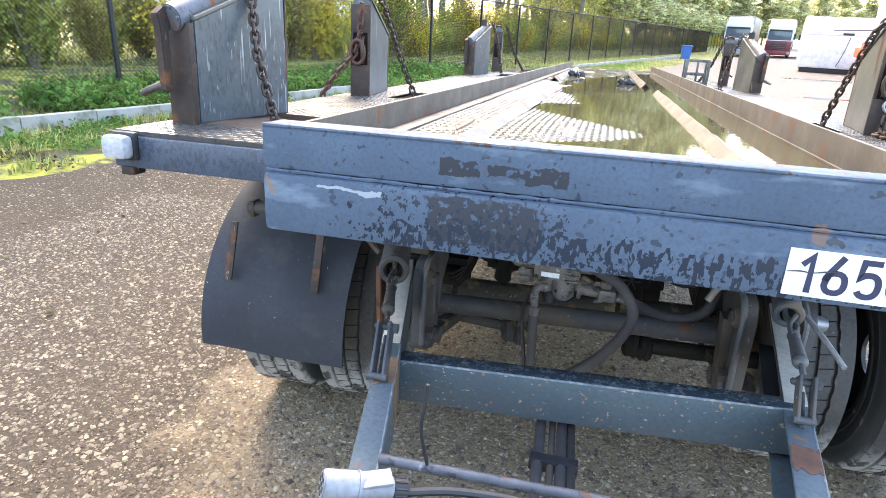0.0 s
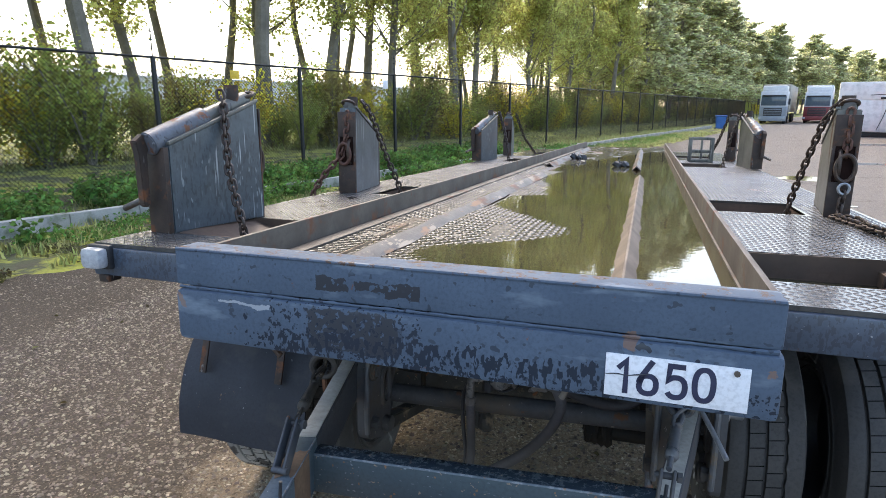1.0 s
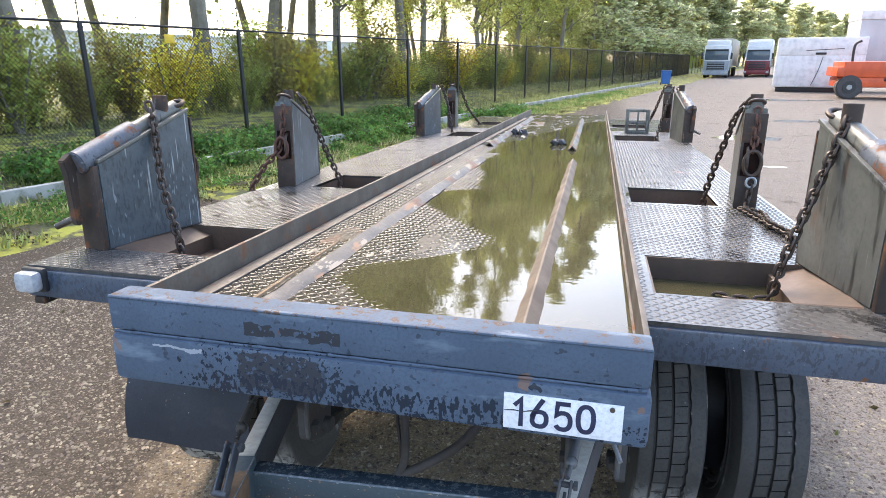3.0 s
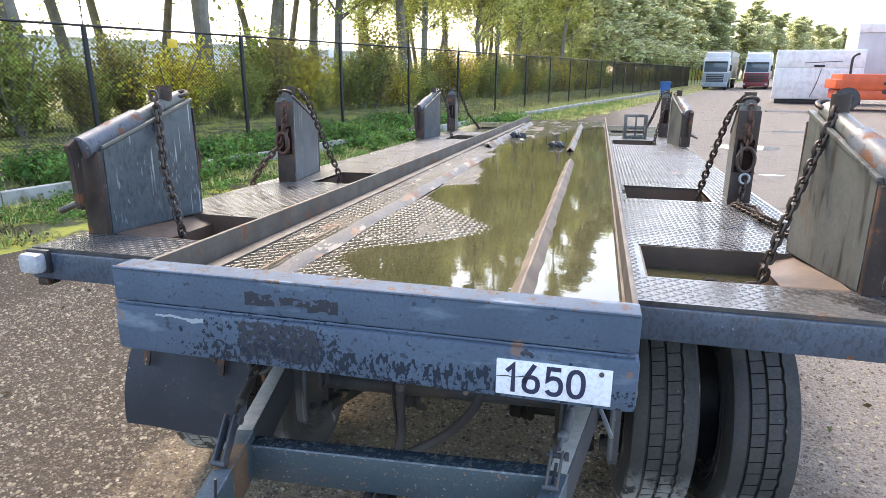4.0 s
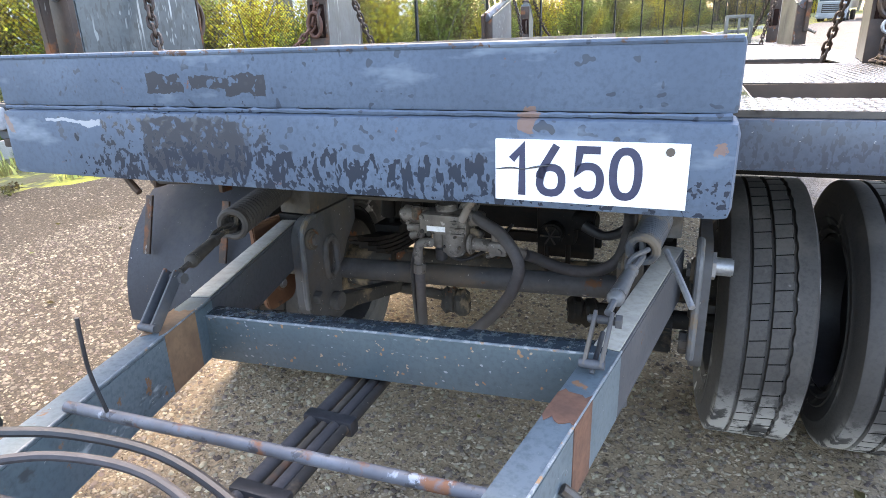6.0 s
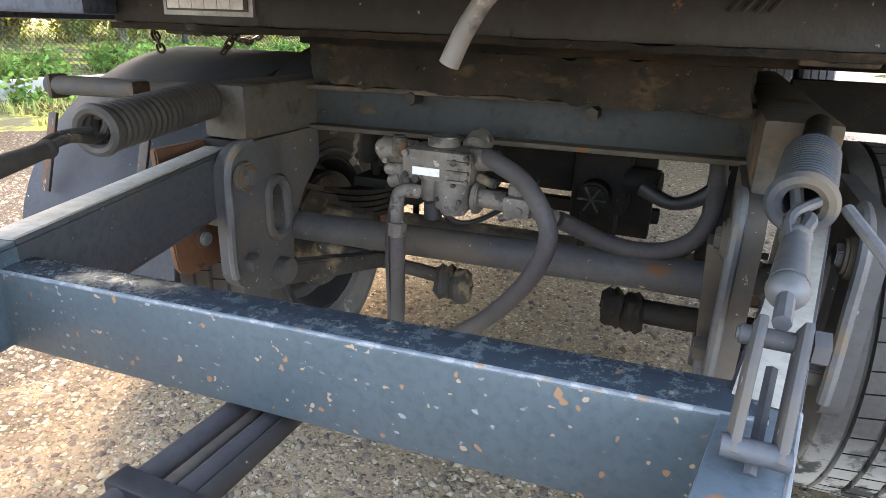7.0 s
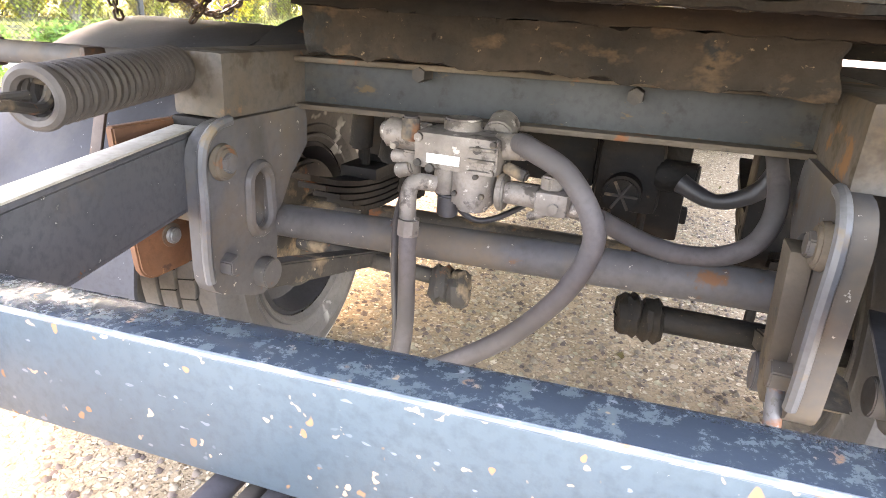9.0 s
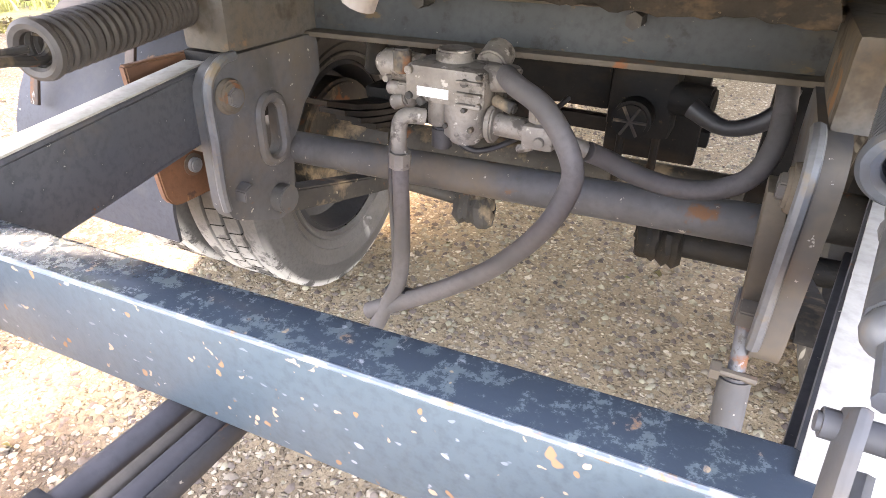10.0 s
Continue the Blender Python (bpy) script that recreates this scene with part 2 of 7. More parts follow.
# wet top face, its dark reflection put into the navy colour
DRAWBAR = mat("chipped_blue_drawbar_paint", (0.088, 0.116, 0.122), (0.064, 0.088, 0.096), 5, 110, (0.35, 0.6), 0, 0.14, 0.003, wet=(0.034, 0.047, 0.06),
              patches=(((0.3, 0.31, 0.31), 95, 0.665, 0.69, 0.6, (0.6, 1, 1), 4, 0.46, 0.58), ((0.32, 0.17, 0.085), 52, 0.68, 0.7, 0.85, None, 3, 0.3, 0.4), ((0.4, 0.28, 0.18), 84, 0.69, 0.71, 0.85, None, 3, 0.3, 0.4),
                       ((0.46, 0.44, 0.4), 130, 0.73, 0.75, 0.6, None)))
EDGEWEAR = mat("worn_chipped_edge", (0.13, 0.16, 0.18), (0.2, 0.225, 0.24), 30, 120, (0.4, 0.6), 0, 0.2, 0.003,
               patches=(((0.3, 0.31, 0.315), 60, 0.54, 0.6, 0.6, None), ((0.36, 0.21, 0.11), 28, 0.58, 0.63, 0.85, None)))
RUSTEDGE = mat("rusty_worn_edge", (0.09, 0.12, 0.165), (0.11, 0.135, 0.17), 20, 120, (0.5, 0.7), 0, 0.2, 0.003,
               patches=(((0.2, 0.12, 0.075), 14, 0.48, 0.56, 0.85, None), ((0.34, 0.32, 0.3), 40, 0.64, 0.68, 0.6, None)))
ARMFRONT = mat("worn_teal_drawbar_paint", (0.085, 0.122, 0.142), (0.13, 0.16, 0.178), 5, 110, (0.3, 0.55), 0, 0.14, 0.003,
               patches=(((0.36, 0.39, 0.4), 9, 0.6, 0.64, 0.5, (1, 0.4, 1)), ((0.05, 0.06, 0.065), 11, 0.6, 0.64, 0.4, (1, 0.5, 1)), ((0.24, 0.12, 0.06), 14, 0.64, 0.67, 0.85, None), ((0.5, 0.5, 0.48), 90, 0.69, 0.71, 0.6, None)))
ARM = mat("dark_drawbar_arm_paint", (0.048, 0.053, 0.062), (0.07, 0.073, 0.08), 6, 90, (0.45, 0.7), 0, 0.14, 0.003,
          patches=(((0.11, 0.095, 0.08), 5, 0.58, 0.72, 0.9, None), ((0.3, 0.29, 0.27), 90, 0.69, 0.72, 0.7, None), (RUST, 20, 0.66, 0.69, 0.85, None)))
RUBBER = mat("tyre_rubber", (0.04, 0.038, 0.037), (0.058, 0.054, 0.051), 6, 90, (0.6, 0.8), 0, 0.25, 0.003,
             patches=(((0.095, 0.086, 0.076), 5, 0.56, 0.75, 0.9, None), ((0.34, 0.33, 0.31), 16, 0.6, 0.66, 0.9, (1, 1, 1), 3, 0.5, 0.6)))
def splashed(m):
    """Dried pale splashes on the stretch of tread next to the ground."""
    nt = m.node_tree
    b = nt.nodes["Principled BSDF"]
    co = nt.nodes.new("ShaderNodeTexCoord").outputs["Object"]
    sep = nt.nodes.new("ShaderNodeSeparateXYZ")
    nt.links.new(co, sep.inputs[0])
    g = nt.nodes.new("ShaderNodeMath")
    g.operation = "MULTIPLY"
    ln = nt.nodes.new("ShaderNodeVectorMath")
    ln.operation = "LENGTH"
    flat = nt.nodes.new("ShaderNodeVectorMath")
    flat.operation = "MULTIPLY"
    flat.inputs[1].default_value = (0, 1, 1)
    nt.links.new(co, flat.inputs[0])
    nt.links.new(flat.outputs[0], ln.inputs[0])
    h = nt.nodes.new("ShaderNodeMath")
    h.operation = "MULTIPLY"
    nt.links.new(ramp(nt, sep.outputs["Z"], -0.1, -0.3), h.inputs[0])
    nt.links.new(ramp(nt, ln.outputs["Value"], 0.41, 0.424), h.inputs[1])
    nt.links.new(h.outputs[0], g.inputs[0])
    nt.links.new(ramp(nt, noise_tex(nt, co, 9, 6, 0.72), 0.45, 0.51), g.inputs[1])
    col = b.inputs["Base Color"].links[0].from_socket
    nt.links.new(mixc(nt, g.outputs[0], col, (0.37, 0.355, 0.33)), b.inputs["Base Color"])


splashed(RUBBER)
DUSTRUBBER = mat("dusty_hose_rubber", (0.078, 0.07, 0.07), (0.05, 0.046, 0.046), 12, 120, (0.6, 0.85), 0, 0.12, 0.002)
BLACKHOSE = mat("black_wet_hose", (0.012, 0.0135, 0.019), (0.022, 0.024, 0.032), 9, 130, (0.36, 0.6), 0, 0.25, 0.002, spec=0.3,
                patches=(((0.12, 0.125, 0.135), 110, 0.66, 0.69, 0.3, None, 7, 0.45, 0.55),))
MUDGUARD = mat("dark_plastic_mudguard", (0.036, 0.039, 0.047), (0.026, 0.028, 0.034), 4, 100, (0.5, 0.75), 0, 0.15, 0.002, spec=0.28,
               patches=(((0.07, 0.066, 0.062), 6, 0.55, 0.8, 0.8, None), ((0.15, 0.09, 0.06), 14, 0.66, 0.7, 0.9, None), ((0.3, 0.3, 0.3), 70, 0.7, 0.72, 0.7, None)))
BLUESTEEL = mat("worn_blue_grey_spring", (0.062, 0.074, 0.09), (0.044, 0.05, 0.06), 14, 110, (0.4, 0.65), 0.1, 0.2, 0.002, patches=(((0.14, 0.115, 0.09), 12, 0.55, 0.65, 0.9, None),))
SPRINGM = mat("dusty_spring_steel", (0.066, 0.06, 0.056), (0.042, 0.038, 0.036), 14, 110, (0.5, 0.75), 0.1, 0.2, 0.002, spec=0.35)
VALVE = mat("dusty_aluminium_valve", (0.19, 0.166, 0.145), (0.11, 0.095, 0.08), 20, 140, (0.5, 0.8), 0.2, 0.35, 0.003, patches=(((0.06, 0.05, 0.042), 28, 0.56, 0.64, 0.8, None), ((0.36, 0.33, 0.29), 60, 0.62, 0.68, 0.7, None)))
GALV = mat("galvanised_steel", (0.36, 0.37, 0.38), (0.26, 0.27, 0.28), 25, 150, (0.35, 0.55), 0.6, 0.12, 0.002)
WHITE = mat("white_sign_enamel", (0.8, 0.81, 0.83), (0.74, 0.75, 0.77), 8, 120, (0.3, 0.45), 0, 0.03)
NAVY = mat("navy_lettering", (0.022, 0.026, 0.06), (0.03, 0.035, 0.075), 30, 120, (0.4, 0.5), 0, 0.02)
LENS = mat("clear_lamp_lens", (0.46, 0.47, 0.48), (0.3, 0.31, 0.32), 26, 90, (0.12, 0.3), 0, 0.05)
BLACK = mat("black_plastic", (0.02, 0.02, 0.022), (0.03, 0.03, 0.033), 20, 100, (0.4, 0.6), 0, 0.08)
RUBBERLUMP = mat("wet_black_rubber", (0.012, 0.012, 0.013), (0.02, 0.02, 0.02), 20, 100, (0.3, 0.5), 0, 0.2)
CONCRETE = mat("kerb_concrete", (0.42, 0.41, 0.37), (0.3, 0.29, 0.265), 3, 60, (0.8, 0.95), 0, 0.25, 0.004,
               patches=(((0.1, 0.12, 0.06), 2.5, 0.56, 0.7, 0.95, None),))
FENCEM = mat("black_fence_coating", (0.009, 0.01, 0.01), (0.014, 0.016, 0.016), 6, 60, (0.55, 0.75), 0, 0.05)
BARK = mat("poplar_bark", (0.24, 0.215, 0.175), (0.14, 0.125, 0.1), 3, 30, (0.85, 0.95), 0, 0.5, 0.03)
# leaf colours lifted well above real foliage to stand in for backlight
LEAF = leafmat("poplar_leaves", (0.48, 0.51, 0.17), (0.6, 0.56, 0.19))
SHRUB = leafmat("backlit_autumn_leaves", (0.56, 0.5, 0.08), (0.72, 0.56, 0.08))
HEDGE = leafmat("backlit_green_leaves", (0.33, 0.39, 0.1), (0.52, 0.52, 0.14))
BRUSH = leafmat("backlit_brown_leaves", (0.34, 0.26, 0.095), (0.44, 0.4, 0.12))
NETTLE = leafmat("nettle_leaves", (0.075, 0.16, 0.035), (0.2, 0.33, 0.085))
GRASS = leafmat("grass_blades", (0.28, 0.32, 0.12), (0.44, 0.43, 0.2))
# far crowns: distance haze is mixed into a paler, greyer leaf colour
HAZELEAF = leafmat("hazed_poplar_leaves", (0.58, 0.6, 0.34), (0.66, 0.64, 0.36))
SOIL = mat("verge_soil_moss", (0.07, 0.08, 0.03), (0.075, 0.058, 0.036), 2.6, 25, (0.9, 1.0), 0, 0.6, 0.03,
           patches=(((0.28, 0.28, 0.04), 2.2, 0.47, 0.56, 0.95, None),))


def asphalt():
    """Fine damp gritty surface with strewn pebbles; sandier and lighter under the trailer, to lift the shade there."""
    m = bpy.data.materials.new("worn_gritty_asphalt")
    m.use_nodes = True
    nt = m.node_tree
    b = nt.nodes["Principled BSDF"]
    co = nt.nodes.new("ShaderNodeTexCoord").outputs["Object"]
    nz = nt.nodes.new("ShaderNodeTexNoise")
    nz.inputs["Scale"].default_value, nz.inputs["Detail"].default_value = 22, 3
    nt.links.new(co, nz.inputs["Vector"])
    warp = nt.nodes.new("ShaderNodeVectorMath")
    warp.operation = "MULTIPLY_ADD"
    warp.inputs[1].default_value = (0.05, 0.05, 0.05)
    nt.links.new(nz.outputs["Color"], warp.inputs[0])
    nt.links.new(co, warp.inputs[2])

    def pebbles(scale, keep, size):
        v = nt.nodes.new("ShaderNodeTexVoronoi")
        v.inputs["Scale"].default_value = scale
        nt.links.new(warp.outputs[0], v.inputs["Vector"])
        sp = nt.nodes.new("ShaderNodeSeparateColor")
        nt.links.new(v.outputs["Color"], sp.inputs[0])
        g = nt.nodes.new("ShaderNodeMath")
        g.operation = "MULTIPLY"
        nt.links.new(ramp(nt, sp.outputs[0], keep, keep + 0.03), g.inputs[0])
        nt.links.new(ramp(nt, v.outputs["Distance"], size, size * 0.7), g.inputs[1])
        return g.outputs[0], sp.outputs[1]

    big = noise_tex(nt, co, 0.35, 4)
    mid = noise_tex(nt, co, 3.0, 5, 0.65)
    grit = noise_tex(nt, co, 70, 5, 0.85)
    grain = noise_tex(nt, co, 28, 6, 0.8)
    ob = nt.nodes.new("ShaderNodeSeparateXYZ")
    nt.links.new(co, ob.inputs[0])

    def band(sock, lo, hi, soft):
        n = nt.nodes.new("ShaderNodeMath")
        n.operation = "MULTIPLY_ADD"
        nt.links.new(mid, n.inputs[0])
        n.inputs[1].default_value = 1.2
        nt.links.new(sock, n.inputs[2])
        g = nt.nodes.new("ShaderNodeMath")
        g.operation = "MULTIPLY"
        nt.links.new(ramp(nt, n.outputs[0], lo + 0.6 - soft, lo + 0.6 + soft), g.inputs[0])
        nt.links.new(ramp(nt, n.outputs[0], hi + 0.6 + soft, hi + 0.6 - soft), g.inputs[1])
        return g.outputs[0]

    # sand colour painted paler under the trailer, against the dim light there
    lightened = nt.nodes.new("ShaderNodeMath")
    lightened.operation = "MULTIPLY"
    nt.links.new(band(ob.outputs["X"], -1.25, 1.25, 0.2), lightened.inputs[0])
    nt.links.new(band(ob.outputs["Y"], 0.55, 8.6, 0.3), lightened.inputs[1])
    # right side: smoother pale asphalt, lifted further against the trailer's shadow
    pale_side = band(ob.outputs["X"], 1.2, 90.0, 0.6)
    damp = mixc(nt, ramp(nt, mid, 0.3, 0.7), (0.06, 0.045, 0.03), (0.094, 0.073, 0.051))
    damp = mixc(nt, ramp(nt, big, 0.4, 0.65), damp, (0.108, 0.086, 0.063))
    damp = mixc(nt, pale_side, damp, mixc(nt, ramp(nt, mid, 0.3, 0.7), (0.178, 0.156, 0.137), (0.228, 0.201, 0.178)))
    sand = mixc(nt, ramp(nt, mid, 0.3, 0.7), (0.24, 0.175, 0.108), (0.32, 0.245, 0.16))
    col = mixc(nt, lightened.outputs[0], damp, sand)
    dk = mixc(nt, lightened.outputs[0], (0.028, 0.02, 0.014), (0.085, 0.058, 0.034))
    lt = mixc(nt, lightened.outputs[0], (0.3, 0.24, 0.17), (0.52, 0.43, 0.31))
    col = mixc(nt, ramp(nt, grit, 0.5, 0.7), col, lt)
    col = mixc(nt, ramp(nt, grit, 0.46, 0.3), col, dk)
    col = mixc(nt, mixf(nt, pale_side, ramp(nt, grain, 0.54, 0.7), 0.0), col, dk)
    p1, c1 = pebbles(40, 0.66, 0.45)
    p2, c2 = pebbles(80, 0.34, 0.52)
    stone = mixc(nt, c1, (0.05, 0.038, 0.027), (0.44, 0.365, 0.27))
    stone2 = mixc(nt, c2, (0.02, 0.0145, 0.01), (0.25, 0.195, 0.138))
    gaps = mixc(nt, lightened.outputs[0], (0.048, 0.037, 0.026), (0.13, 0.095, 0.06))
    col = mixc(nt, mixf(nt, pale_side, 0.7, 0.1), col, gaps)
    col = mixc(nt, mixf(nt, lightened.outputs[0], 0.0, ramp(nt, grit, 0.36, 0.52)), col, sand)
    stone = mixc(nt, lightened.outputs[0], stone, mixc(nt, c1, (0.16, 0.115, 0.07), (0.62, 0.52, 0.39)))
    stone2 = mixc(nt, lightened.outputs[0], stone2, mixc(nt, c2, (0.12, 0.085, 0.052), (0.56, 0.46, 0.33)))
    col = mixc(nt, mixf(nt, pale_side, p2, mixf(nt, p2, 0.0, 0.22)), col, stone2)
    col = mixc(nt, mixf(nt, pale_side, p1, mixf(nt, p1, 0.0, 0.3)), col, stone)
    col = mixc(nt, mixf(nt, lightened.outputs[0], 0.0, ramp(nt, grain, 0.56, 0.68)), col, dk)
    col = mixc(nt, ramp(nt, noise_tex(nt, co, 0.9, 6, 0.7), 0.58, 0.7), col, mixc(nt, lightened.outputs[0], (0.075, 0.058, 0.042), (0.2, 0.15, 0.1)))
    nt.links.new(col, b.inputs["Base Color"])
    b.inputs["Specular IOR Level"].default_value = 0.18
    nt.links.new(mixf(nt, mid, 0.6, 0.95), b.inputs["Roughness"])
    h1 = nt.nodes.new("ShaderNodeMath")
    h1.operation = "MULTIPLY_ADD"
    nt.links.new(p1, h1.inputs[0])
    h1.inputs[1].default_value = 0.8
    nt.links.new(p2, h1.inputs[2])
    bp = nt.nodes.new("ShaderNodeBump")
    bp.inputs["Strength"].default_value, bp.inputs["Distance"].default_value = 1.0, 0.016
    nt.links.new(mixf(nt, 0.35, h1.outputs[0], grain), bp.inputs["Height"])
    nt.links.new(bp.outputs[0], b.inputs["Normal"])
    return m


ASPHALT = asphalt()


def water_mat():
    m = bpy.data.materials.new("muddy_rain_water")
    m.use_nodes = True
    nt = m.node_tree
    b = nt.nodes["Principled BSDF"]
    co = nt.nodes.new("ShaderNodeTexCoord").outputs["Object"]
    col = mixc(nt, ramp(nt, noise_tex(nt, co, 1.6), 0.35, 0.7), (0.05, 0.045, 0.022), (0.08, 0.066, 0.037))
    nt.links.new(col, b.inputs["Base Color"])
    b.inputs["Roughness"].default_value = 0.03
    b.inputs["IOR"].default_value = 1.4
    bp = nt.nodes.new("ShaderNodeBump")
    bp.inputs["Strength"].default_value, bp.inputs["Distance"].default_value = 0.05, 0.004
    nt.links.new(noise_tex(nt, co, 22, 2), bp.inputs["Height"])
    nt.links.new(bp.outputs[0], b.inputs["Normal"])
    return m


WATER = water_mat()


# ---------------------------------------------------------------- mesh helpers
def box(bm, lo, hi, bevel=0.0, m=None):
    """A box between two corners, its edges bevelled, turned by m."""
    c = [(a + b) / 2 for a, b in zip(lo, hi)]
    s = [abs(b - a) for a, b in zip(lo, hi)]
    t = bmesh.new()
    bmesh.ops.create_cube(t, size=1, matrix=Matrix.Translation(c) @ Matrix.Diagonal((*s, 1)))
    if bevel:
        bmesh.ops.bevel(t, geom=t.edges[:], offset=min(bevel, min(s) * 0.45), segments=2, affect="EDGES", profile=0.6)
    add(bm, t, m)


def add(bm, t, m=None):
    if m:
        bmesh.ops.transform(t, matrix=m, verts=t.verts)
    me = bpy.data.meshes.new("tmp")
    t.to_mesh(me)
    t.free()
    bm.from_mesh(me)
    bpy.data.meshes.remove(me)


def rod(bm, a, b, r, r2=None, seg=16, caps=True, bevel=0.0):
    a, b = Vector(a), Vector(b)
    d = b - a
    t = bmesh.new()
    bmesh.ops.create_cone(t, cap_ends=caps, segments=seg, radius1=r, radius2=r if r2 is None else r2, depth=d.length)
    if bevel:
        bmesh.ops.bevel(t, geom=[e for e in t.edges if len(e.link_faces) == 2 and e.calc_face_angle(0) > 0.9], offset=bevel, segments=2, affect="EDGES")
    add(bm, t, Matrix.Translation((a + b) / 2) @ d.to_track_quat("Z", "Y").to_matrix().to_4x4())


def tube(bm, pts, r, seg=10, closed=False, radii=None, smooth=4):
    """A round tube along a path, smoothed through its points."""
    pts = [Vector(p) for p in pts]
    if smooth > 1 and len(pts) > 2:
        out, rr = [], []
        n = len(pts)
        for i in range(n if closed else n - 1):
            p0, p1, p2, p3 = (pts[(i + k) % n] if closed else pts[min(max(i + k, 0), n - 1)] for k in (-1, 0, 1, 2))
            for s in range(smooth):
                u = s / smooth
                out.append(0.5 * ((2 * p1) + (p2 - p0) * u + (2 * p0 - 5 * p1 + 4 * p2 - p3) * u * u + (3 * p1 - p0 - 3 * p2 + p3) * u ** 3))
                if radii:
                    rr.append(radii[i] * (1 - u) + radii[(i + 1) % n] * u)
        if not closed:
            out.append(pts[-1])
            if radii:
                rr.append(radii[-1])
        pts, radii = out, rr if radii else None
    n = len(pts)
    rings, up = [], None
    for i, p in enumerate(pts):
        d = (pts[(i + 1) % n] - pts[i - 1]) if closed else (pts[min(i + 1, n - 1)] - pts[max(i - 1, 0)])
        d.normalize()
        if up is None:
            up = d.orthogonal().normalized()
        up = (up - d * up.dot(d)).normalized()
        side = d.cross(up)
        rad = radii[i] if radii else r
        rings.append([bm.verts.new(p + (up * math.cos(a) + side * math.sin(a)) * rad) for a in (2 * math.pi * k / seg for k in range(seg))])
    for i in range(n if closed else n - 1):
        a, b = rings[i], rings[(i + 1) % n]
        off = 0
        if closed and i == n - 1:
            off = min(range(seg), key=lambda o: (a[0].co - b[o].co).length)
        for k in range(seg):
            bm.faces.new((a[k], a[(k + 1) % seg], b[(k + 1 + off) % seg], b[(k + off) % seg]))
    if not closed:
        bm.faces.new(rings[0][::-1])
        bm.faces.new(rings[-1])


def prism(bm, outline, lo, hi, axis="x", bevel=0.0, m=None):
    """A flat outline pushed from lo to hi along an axis: outline is (y, z), (x, z) or (x, y)."""
    def put(u, v, w):
        return {"x": (w, u, v), "y": (u, w, v), "z": (u, v, w)}[axis]
    t = bmesh.new()
    f = t.faces.new([t.verts.new(put(u, v, lo)) for u, v in outline])
    ext = bmesh.ops.extrude_face_region(t, geom=[f])
    d = Vector(put(0, 0, hi - lo))
    bmesh.ops.translate(t, vec=d, verts=[g for g in ext["geom"] if isinstance(g, bmesh.types.BMVert)])
    bmesh.ops.recalc_face_normals(t, faces=t.faces)
    if bevel:
        bmesh.ops.bevel(t, geom=[e for e in t.edges if e.calc_face_angle(0) > 0.5], offset=bevel, segments=2, affect="EDGES")
    add(bm, t, m)


def lathe(bm, profile, seg=40, m=None):
    """A profile of (radius, along x) turned round the x axis."""
    t = bmesh.new()
    rings = [[t.verts.new((x, r * math.cos(a), r * math.sin(a))) for a in (2 * math.pi * k / seg for k in range(seg))] for r, x in profile]
    for a, b in zip(rings, rings[1:]):
        for k in range(seg):
            t.faces.new((a[k], b[k], b[(k + 1) % seg], a[(k + 1) % seg]))
    bmesh.ops.recalc_face_normals(t, faces=t.faces)
    add(bm, t, m)


def mesh_of(name, bm, material, smooth=True):
    me = bpy.data.meshes.new(name)
    bmesh.ops.recalc_face_normals(bm, faces=bm.faces)
    bm.to_mesh(me)
    bm.free()
    me.materials.append(material)
    if smooth:
        me.shade_smooth()
        me.set_sharp_from_angle(angle=radians(38))
    return me


def part(name, bm, material, parent=None, label="", smooth=True):
    ob = new(name, mesh_of(name, bm, material, smooth))
    ob.parent = parent
    if label:
        ob["label"] = label
    return ob


def thing(name, label, category, group="", kind=""):
    return tagged(new(name), label, category, group, kind)


def raw(name, verts, faces, material, parent=None, smooth=False):
    me = bpy.data.meshes.new(name)
    me.from_pydata([tuple(v) for v in verts], [], [tuple(f) for f in faces])
    me.materials.append(material)
    if smooth:
        me.shade_smooth()
    ob = new(name, me)
    ob.parent = parent
    return ob


B = bmesh.new
ON_TRAILER = []          # things that stand on or belong to the tilted trailer

WEED = leafmat("withered_weed_leaves", (0.09, 0.07, 0.035), (0.14, 0.15, 0.05))
# ---------------------------------------------------------------- ground, verge, kerb
FX, FY = math.sin(radians(13.9)), math.cos(radians(13.9))


def yard(s, off, z=0.0):
    """A place by its metres along the fence and its metres from it towards the yard."""
    return Vector((-6.24 + FX * s + FY * off, 14.8 + FY * s - FX * off, z))


bm = B()
bmesh.ops.create_grid(bm, x_segments=60, y_segments=60, size=700)
ground = part("ground", bm, ASPHALT, None)
tagged(ground, "worn pebbly grey-brown asphalt yard with damp patches", "ground", kind="structure")

rng = random.Random(4)
bm = B()
cols = []
offs = [3.9, 3.6, 3.0, 2.2, 1.5, 0.0, -3.0, -8.0, -20.0, -160.0]
for i in range(170):
    s = -24 + i * 0.5 if i < 120 else 36 + (i - 120) * 8.0
    ring = []
    for k, o in enumerate(offs):
        wob = 0.22 * noise.noise((s * 0.9, 3.1, 0)) + 0.12 * noise.noise((s * 3.1, 7.7, 0)) if k < 2 else 0
        z = (-0.012, 0.01, 0.018, 0.015, 0.02, 0.13, 0.2, 0.2, 0.2, 0.2)[k] + (0.03 * noise.noise((s * 1.3, o * 1.7, 2.0)) if 0 < k else 0)
        ring.append(bm.verts.new(yard(s, o + wob, z)))
    cols.append(ring)
for a, b in zip(cols, cols[1:]):
    for k in range(len(offs) - 1):
        bm.faces.new((a[k], b[k], b[k + 1], a[k + 1]))
verge = part("verge", bm, SOIL, None)
